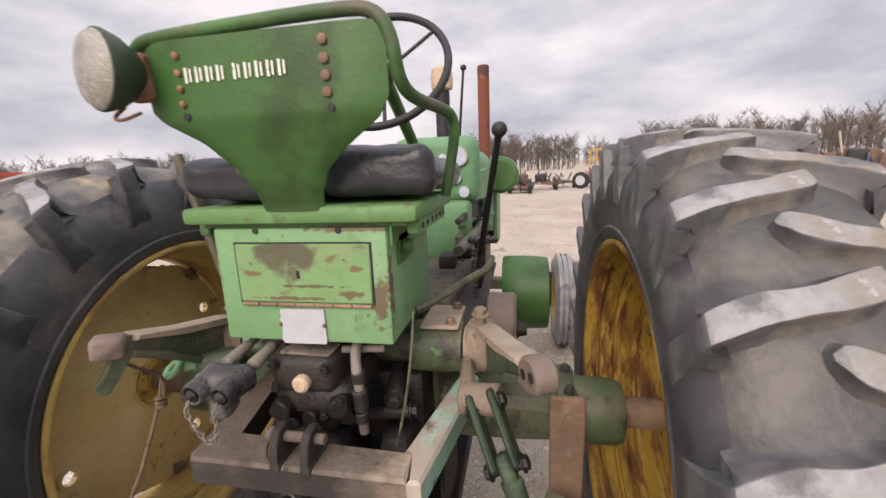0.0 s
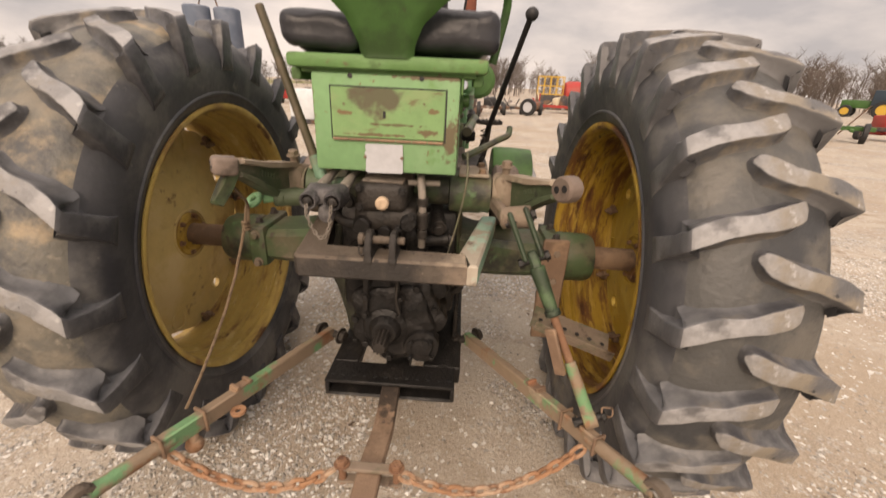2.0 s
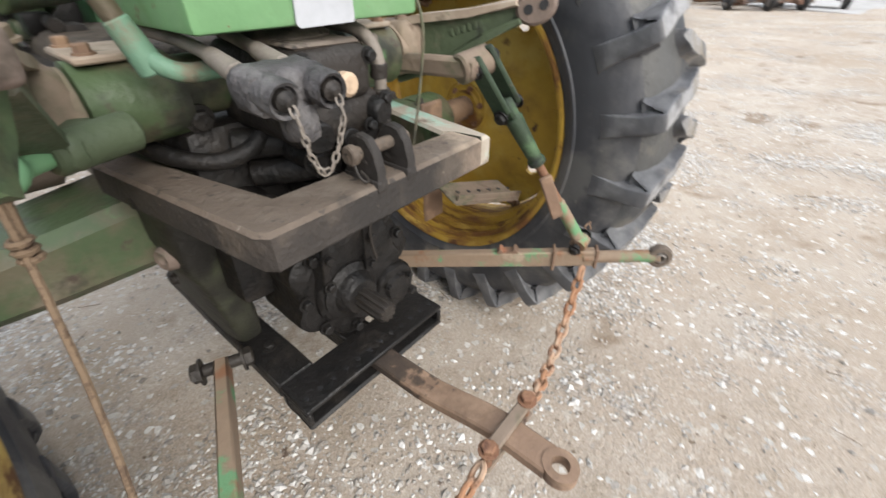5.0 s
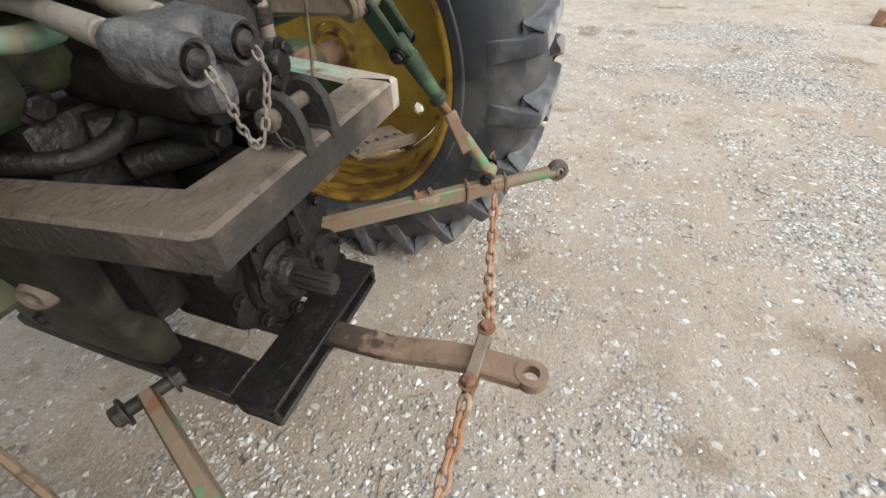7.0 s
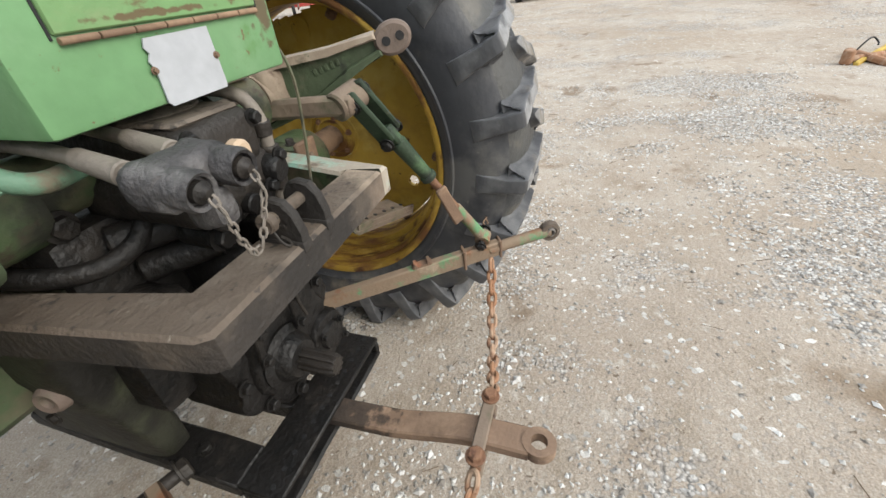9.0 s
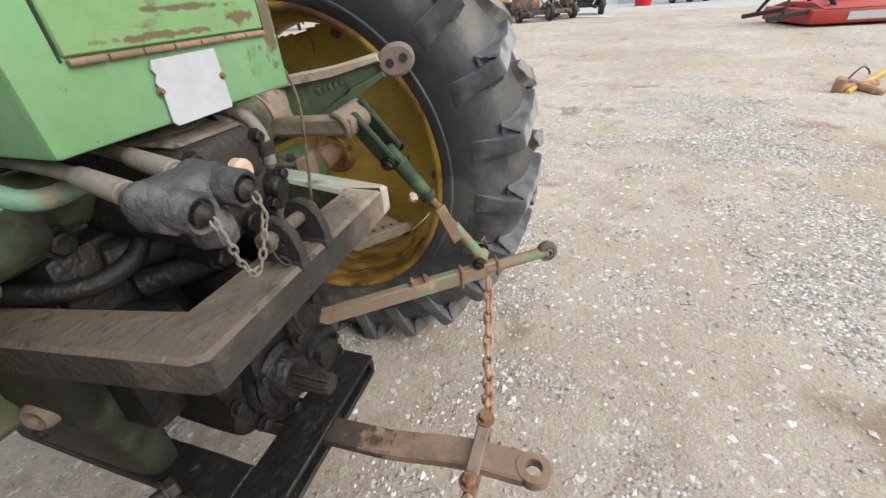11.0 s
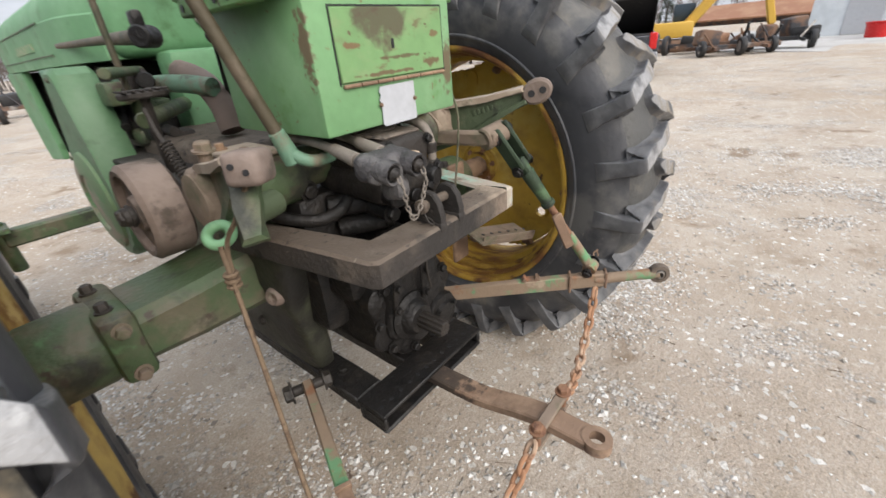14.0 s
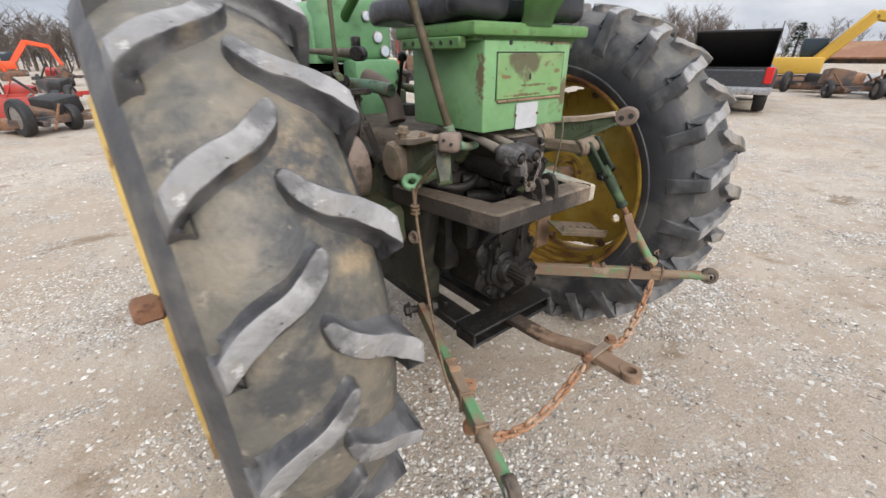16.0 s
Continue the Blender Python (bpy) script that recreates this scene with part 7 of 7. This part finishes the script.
def scrap_machine(az, dist, seed, w, h, mats, label, wheels=2, eye=(-0.6, -1.2)):
    """A low heap-like old implement: frame, bent bars, drums and wheels."""
    rnd = random.Random(seed)
    x, y = spot(az, dist, eye)
    t = thing("old_implement", label, "implement", "scrapped implements", at=(x, y, 0.02), turn=-az + rnd.uniform(-25, 25))
    mesh_part(lambda bm: (bar(bm, (-w / 2, 0, h * 0.35), (w / 2, 0.1, h * 0.35), 0.12, 0.14, 0.01), bar(bm, (-w / 2, 0.9, h * 0.3), (w / 2, 0.8, h * 0.35), 0.1, 0.12, 0.01), bar(bm, (-w * 0.3, -0.3, h * 0.3), (-w * 0.25, 1.2, h * 0.35), 0.1, 0.1, 0.01), bar(bm, (w * 0.3, -0.3, h * 0.3), (w * 0.28, 1.2, h * 0.35), 0.1, 0.1, 0.01)), "frame", mats[0], t)
    for i in range(3):
        cx = rnd.uniform(-w * 0.4, w * 0.4)
        sx_, sy_, sz_ = rnd.uniform(0.15, 0.4), rnd.uniform(0.2, 0.5), rnd.uniform(0.25, 0.6) * h
        z0 = h * rnd.uniform(0.2, 0.4)
        mesh_part(lambda bm: box(bm, (cx - sx_, 0.1, z0), (cx + sx_, 0.1 + sy_ * 2, z0 + sz_), 0.06, pose(0, 0, 0, rnd.uniform(-8, 8), rnd.uniform(-10, 10), rnd.uniform(-20, 20)), 2), "housing", rnd.choice(mats), t)
    for i in range(6):
        p = (rnd.uniform(-w / 2, w / 2), rnd.uniform(-0.3, 0.9), h * rnd.uniform(0.1, 0.4))
        q = (p[0] + rnd.uniform(-0.6, 0.6), p[1] + rnd.uniform(-0.4, 0.4), h * rnd.uniform(0.6, 1.05))
        mesh_part(lambda bm: rod(bm, p, q, rnd.uniform(0.02, 0.045), seg=8), "strut", rnd.choice(mats), t)
    for i in range(wheels):
        r = rnd.uniform(0.24, 0.36)
        small_wheel(t, -w * 0.42 + i * w * 0.84 / max(1, wheels - 1), rnd.uniform(-0.2, 0.2), r, 0.16, rnd.choice((M_STEEL, M_SCRAP, M_SCRAP)))
    return t


DARK = (M_SCRAP, M_BLACK, M_RUST)
for i, (az, dist, w, h, mats, lab) in enumerate((
        (1.5, 19.5, 2.2, 0.9, (M_SCRAP, M_BLACK, M_SCRAP), "rusty dark implement among scrap along the yard"),
        (4.5, 21.5, 2.6, 1.0, (M_SCRAP, M_BLACK, M_SCRAP), "dark rusty implement with dusty wheels on gravel"),
        (9.5, 23.0, 2.4, 0.9, (M_SCRAP, M_BLACK, M_STEEL), "heap of dark axles and wheels on gravel"),
        (14, 26, 3.0, 1.1, (M_RED, M_SCRAP, M_BEIGE), "red and brown scrapped implement on gravel"),
        (20, 27, 3.0, 1.2, (M_SCRAP, M_BEIGE, M_RED), "brown scrapped implement by the wood edge"),
        (28, 24, 3.0, 1.6, (M_BEIGE, M_SCRAP, M_RED), "cream-coloured old machine on gravel"),
        (33, 20, 2.6, 2.0, (M_BEIGE, M_SCRAP, M_RED), "cream and rust old machine with struts"),
        (37, 19, 2.2, 2.0, (M_BLACK, M_SILO, M_SCRAP, M_YPAINT), "black sprayer frame with yellow fittings on gravel"),
        (41, 21, 3.0, 1.4, (M_GREEN, M_SCRAP, M_RED), "green and red implement with long bars"),
        (47, 23, 3.2, 1.3, (M_SCRAP, M_RED, M_STEEL), "long rusty implement resting on gravel"),
        (54, 24, 3.0, 1.2, (M_RED, M_BLACK, M_STEEL), "red implement with dark struts on gravel"),
        (80.5, 19.5, 3.2, 0.9, DARK, "tangle of dark machine parts beside the truck"),
        (83.5, 18.0, 2.6, 0.8, (M_SCRAP, M_STEEL, M_BLACK), "grey and rusty machine parts laid in a row"),
        (86.8, 19.5, 2.2, 1.0, (M_BLACK, M_STEEL, M_SCRAP), "dark motorcycle-like wreck in the scrap row"),
        (98.5, 25.0, 1.8, 1.2, DARK, "dark machine standing in the open bay"),
        (102, 27.5, 2.4, 1.0, (M_RED, M_SCRAP, M_BLACK), "red machine parked inside the open bay"),
        (-4.6, 11.2, 2.0, 0.65, DARK, "low black heap of scrap parts on gravel"),
        (-6.2, 17.5, 2.2, 0.9, (M_RED, M_SCRAP, M_BLACK), "dark red scrap bumper and frame on gravel"),
        (-2.5, 30, 3.0, 1.3, (M_SCRAP, M_RED, M_BLACK), "rusty scrapped implement in the yard"),
        (-7.5, 14.8, 1.6, 0.6, (M_BLACK, M_SCRAP, M_STEEL), "dark scrap frame lying on gravel"),
        (-22, 24, 3.0, 0.9, (M_RED, M_SCRAP, M_BLACK), "low red implement on gravel"),
        (-44, 22, 2.4, 0.8, DARK, "dark bent harrow frame on gravel"))):
    scrap_machine(az, dist, 40 + i, w, h, mats, lab, 2 if i % 2 else 3)

# things in front: yellow cage, red tank, loose tyre
cx_, cy_ = spot(10.6, 30, (0.4, -1.2))
cage = thing("yellow_cage", "yellow steel work platform cage", "platform", at=(cx_, cy_, 0.0), turn=-8)
for k in range(5):
    for d in (0, 1.2):
        mesh_part(lambda bm: bar(bm, (-0.85 + 0.425 * k, d, 1.0), (-0.85 + 0.425 * k, d, 2.15), 0.05, 0.05, 0, up=(0, 1, 0)), "upright", M_YPAINT, cage)
for z in (1.02, 1.55, 2.13):
    for d in (0, 1.2):
        mesh_part(lambda bm: bar(bm, (-0.87, d, z), (0.87, d, z), 0.06, 0.06, 0), "rail", M_YPAINT, cage)
mesh_part(lambda bm: box(bm, (-0.9, -0.05, 0.0), (0.9, 1.25, 1.0), 0.05), "base", M_SCRAP, cage)
tx_, ty_ = spot(14.5, 31, (0.4, -1.2))
tank = thing("red_tank", "faded red steel tank lying on its side", "tank", at=(tx_, ty_, 0))
mesh_part(lambda bm: lathe(bm, [(0.3, 0), (0.7, 0.1), (0.8, 0.3), (0.8, 2.3), (0.7, 2.5), (0.3, 2.6)], frame_of((-1.3, 0, 1.1), (1.3, 0, 1.1)), 28), "drum", M_RED, tank)
mesh_part(lambda bm: (box(bm, (-0.9, -0.5, 0), (-0.7, 0.5, 0.5), 0.02), box(bm, (0.7, -0.5, 0), (0.9, 0.5, 0.5), 0.02)), "cradle", M_SCRAP, tank)
lx_, ly_ = spot(7.9, 22.0, (0.4, -1.2))
loose = thing("loose_wheel", "old black tyre on a white rim lying on gravel", "wheel", at=(lx_, ly_, 0.02), turn=60)
small_wheel(loose, 0, 0, 0.42, 0.24, M_WHITE, "tyre")
# pale bulk containers and red bucket on the other side
for k, (az, dist) in enumerate(((-16.2, 13.2), (-19.5, 13.8))):
    x, y = spot(az, dist, (-0.1, -1.2))
    c = thing("bulk_container", "dirty white plastic bulk container in a cage", "container", "bulk containers", at=(x, y, 0.02), turn=8)
    mesh_part(lambda bm: box(bm, (-0.48, -0.5, 0.12), (0.48, 0.5, 1.0), 0.05, None, 2), "tank", M_GREYP, c)
    mesh_part(lambda bm: (box(bm, (-0.5, -0.52, 0), (0.5, 0.52, 0.12), 0.01)), "pallet", M_SCRAP, c)
    mesh_part(lambda bm: lathe(bm, [(0.1, 0), (0.1, 0.05)], Matrix.Translation((0, 0, 1.0)), 16), "cap", M_STEEL, c)
x, y = spot(-12.6, 13.4, (-0.1, -1.2))
bucket = thing("loader_bucket", "faded red loader bucket standing on gravel", "bucket", at=(x, y, 0.02), turn=10)
mesh_part(lambda bm: prism(bm, [(-0.35, 0.0), (0.4, 0.0), (0.45, 0.08), (0.0, 0.12), (-0.22, 0.3), (-0.2, 0.55), (-0.32, 0.55), (-0.42, 0.25)], axes((0.3, 0, 0), (0, 1, 0), (0, 0, 1)), 1.5, 0.01), "shell", M_RED, bucket)
x, y = spot(-56.5, 20.0, (0.4, -1.2))
trailer = thing("stock_trailer", "white trailer with red slatted sides", "trailer", at=(x, y, 0.0), turn=50)
mesh_part(lambda bm: box(bm, (-2.6, -1.0, 0.5), (2.6, 1.0, 1.25), 0.04), "box", M_WHITE, trailer)
for k in range(3):
    mesh_part(lambda bm: box(bm, (-2.6, -1.02, 1.3 + 0.17 * k), (2.6, -0.97, 1.42 + 0.17 * k), 0.01), "slat", M_RED, trailer)
for s in (-1.3, 1.3):
    mesh_part(lambda bm: lathe(bm, [(0.15, -0.1), (0.36, -0.1), (0.4, 0), (0.36, 0.1), (0.15, 0.1)], frame_of((s, -0.95, 0.4), (s, 0, 0.4)), 20), "wheel", M_BLACK, trailer)
x, y = spot(-30, 42, (0.25, -1.3))
hop = thing("feed_hoppers", "pair of dark blue-grey hoppers on legs with a hoist", "hopper", at=(x, y, 0), turn=25)
for k in (-1.1, 1.1):
    mesh_part(lambda bm: lathe(bm, [(0.25, 0.9), (0.95, 2.4), (1.0, 2.5), (1.0, 6.2), (0.9, 6.3)], Matrix.Translation((k, 0, 0)), 24), "bin", M_SILO, hop)
    for a in range(4):
        mesh_part(lambda bm: rod(bm, (k + 0.9 * math.cos(a * 1.57 + 0.8), 0.9 * math.sin(a * 1.57 + 0.8), 0), (k + 0.95 * math.cos(a * 1.57 + 0.8), 0.95 * math.sin(a * 1.57 + 0.8), 2.6), 0.07, seg=8), "leg", M_SILO, hop)
mesh_part(lambda bm: (rod(bm, (-0.9, 0, 6.2), (-0.2, 0, 9.4), 0.06, seg=8), rod(bm, (0.5, 0, 6.2), (-0.2, 0, 9.4), 0.06, seg=8)), "hoist", M_SCRAP, hop)
# parked pale cars far ahead
for az, dist, mat, lab in ((26.5, 38, M_GREYP, "pale grey car parked by the wood edge"), (23, 40, M_SILO, "dark blue car parked by the wood edge")):
    x, y = spot(az, dist)
    c = thing("car", lab, "car", at=(x, y, 0), turn=-az + 70)
    mesh_part(lambda bm: box(bm, (-0.88, -2.2, 0.3), (0.88, 2.2, 0.85), 0.15, None, 3), "body", mat, c)
    mesh_part(lambda bm: box(bm, (-0.75, -1.2, 0.8), (0.75, 1.3, 1.4), 0.25, None, 3), "cabin", M_DARKGLASS, c)
    for s in (-0.8, 0.8):
        for yy in (-1.4, 1.4):
            small_wheel(c, s, yy, 0.32, 0.2)
# far green tractor
x, y = spot(43, 62)
gt = thing("far_tractor", "green cab tractor parked behind the implements", "tractor", at=(x, y, 0), turn=40)
mesh_part(lambda bm: box(bm, (-0.4, 0.2, 0.9), (0.4, 2.6, 1.7), 0.12, None, 2), "hood", M_GREEN, gt)
mesh_part(lambda bm: box(bm, (-0.75, -1.3, 1.2), (0.75, 0.3, 2.7), 0.1, None, 2), "cab", M_DARKGLASS, gt)
for s in (-0.9, 0.9):
    small_wheel(gt, s, -0.8, 0.85, 0.45, M_YPAINT)
    small_wheel(gt, s, 2.0, 0.6, 0.35, M_YPAINT)
# winter field
bm = B()
f = [bm.verts.new(p) for p in ((-40, 26, 0.06), (-600, 60, 0.06), (-600, 420, 0.06), (-40, 180, 0.06))]
bm.faces.new(f)
tagged(part("field", bm, M_FIELD, None, "", 0), "flat winter field of olive and straw-coloured grass", "field", kind="structure")


# ---- bare winter woods ----
def bare_tree(vs, fs, x, y, h, rnd, twigs):
    def limb(p, q, r0, r1):
        p, q = Vector(p), Vector(q)
        d = (q - p).normalized()
        u = d.orthogonal().normalized()
        w = d.cross(u)
        n = len(vs)
        for c, r in ((p, r0), (q, r1)):
            for k in range(3):
                a = 2.094 * k
                vs.append(tuple(c + r * (u * math.cos(a) + w * math.sin(a))))
        for k in range(3):
            j = (k + 1) % 3
            fs.append((n + k, n + j, n + 3 + j, n + 3 + k))
    top = Vector((x + rnd.uniform(-0.4, 0.4), y, h * 0.70))
    limb((x, y, 0), top, 0.014 * h, 0.006 * h)
    for i in range(twigs):
        k = rnd.uniform(0.18, 1.0)
        p = Vector((x, y, 0)).lerp(top, k)
        a = rnd.uniform(0, 6.28)
        ln = h * rnd.uniform(0.16, 0.36) * (1.15 - 0.35 * k)
        q = p + Vector((math.cos(a) * ln * 0.62, math.sin(a) * ln * 0.62, ln * rnd.uniform(0.55, 1.0)))
        limb(p, q, 0.0045 * h, 0.0018 * h)
        for j in range(12):
            s = p.lerp(q, rnd.uniform(0.35, 1.0))
            b = rnd.uniform(0, 6.28)
            l2 = ln * rnd.uniform(0.25, 0.55)
            limb(s, s + Vector((math.cos(b) * l2 * 0.7, math.sin(b) * l2 * 0.7, l2 * rnd.uniform(0.3, 0.9))), 0.0024 * h, 0.0009 * h)


def woods(name, count, a0, a1, d0, d1, h0, h1, seed, label, twigs=15):
    rnd = random.Random(seed)
    vs, fs = [], []
    for i in range(count):
        a, d = rnd.uniform(a0, a1), rnd.uniform(d0, d1)
        x, y = spot(a, d)
        bare_tree(vs, fs, x, y, rnd.uniform(h0, h1), rnd, twigs)
    me = bpy.data.meshes.new(name)
    me.from_pydata(vs, [], fs)
    me.materials.append(M_BARK)
    return tagged(new(name, me), label, "woods", kind="stuff")


woods("woods", 360, 16, 70, 70, 105, 6.4, 8.6, 1, "dense bare grey-brown winter woods along the yard", 16)
woods("far_woods", 330, -62, 18, 105, 150, 5.5, 8.2, 2, "distant bare winter tree line beyond the yard", 14)
woods("right_woods", 70, 66, 100, 90, 120, 5, 8, 3, "distant bare winter trees behind the sheds", 13)
woods("scrub", 520, -62, 66, 75, 130, 2.0, 4.2, 4, "tangled brown winter scrub under the trees", 9)
woods("left_woods", 150, -16, 8, 70, 90, 5.5, 7.8, 9, "bare winter trees behind the scrap yard", 15)
x, y = spot(76.6, 70)
pine = thing("evergreen_tree", "dark evergreen tree behind the truck", "tree", at=(x, y, 0))
mesh_part(lambda bm: rod(bm, (0, 0, 0), (0, 0, 3.5), 0.2, 0.08, 8), "trunk", M_BARK, pine)
bm = B()
rnd = random.Random(8)
for i in range(900):
    z = rnd.uniform(0.5, 4.6)
    r = (4.9 - z) * 0.42 * rnd.uniform(0.3, 1.0)
    a = rnd.uniform(0, 6.28)
    c = Vector((r * math.cos(a), r * math.sin(a), z))
    d = Vector((math.cos(a), math.sin(a), rnd.uniform(-0.3, 0.3))) * 0.35
    u = Vector((-math.sin(a), math.cos(a), rnd.uniform(-0.4, 0.4))) * 0.14
    bm.faces.new([bm.verts.new(c - u), bm.verts.new(c + d), bm.verts.new(c + u)])
part("crown", bm, M_PINE, pine, "", 0)
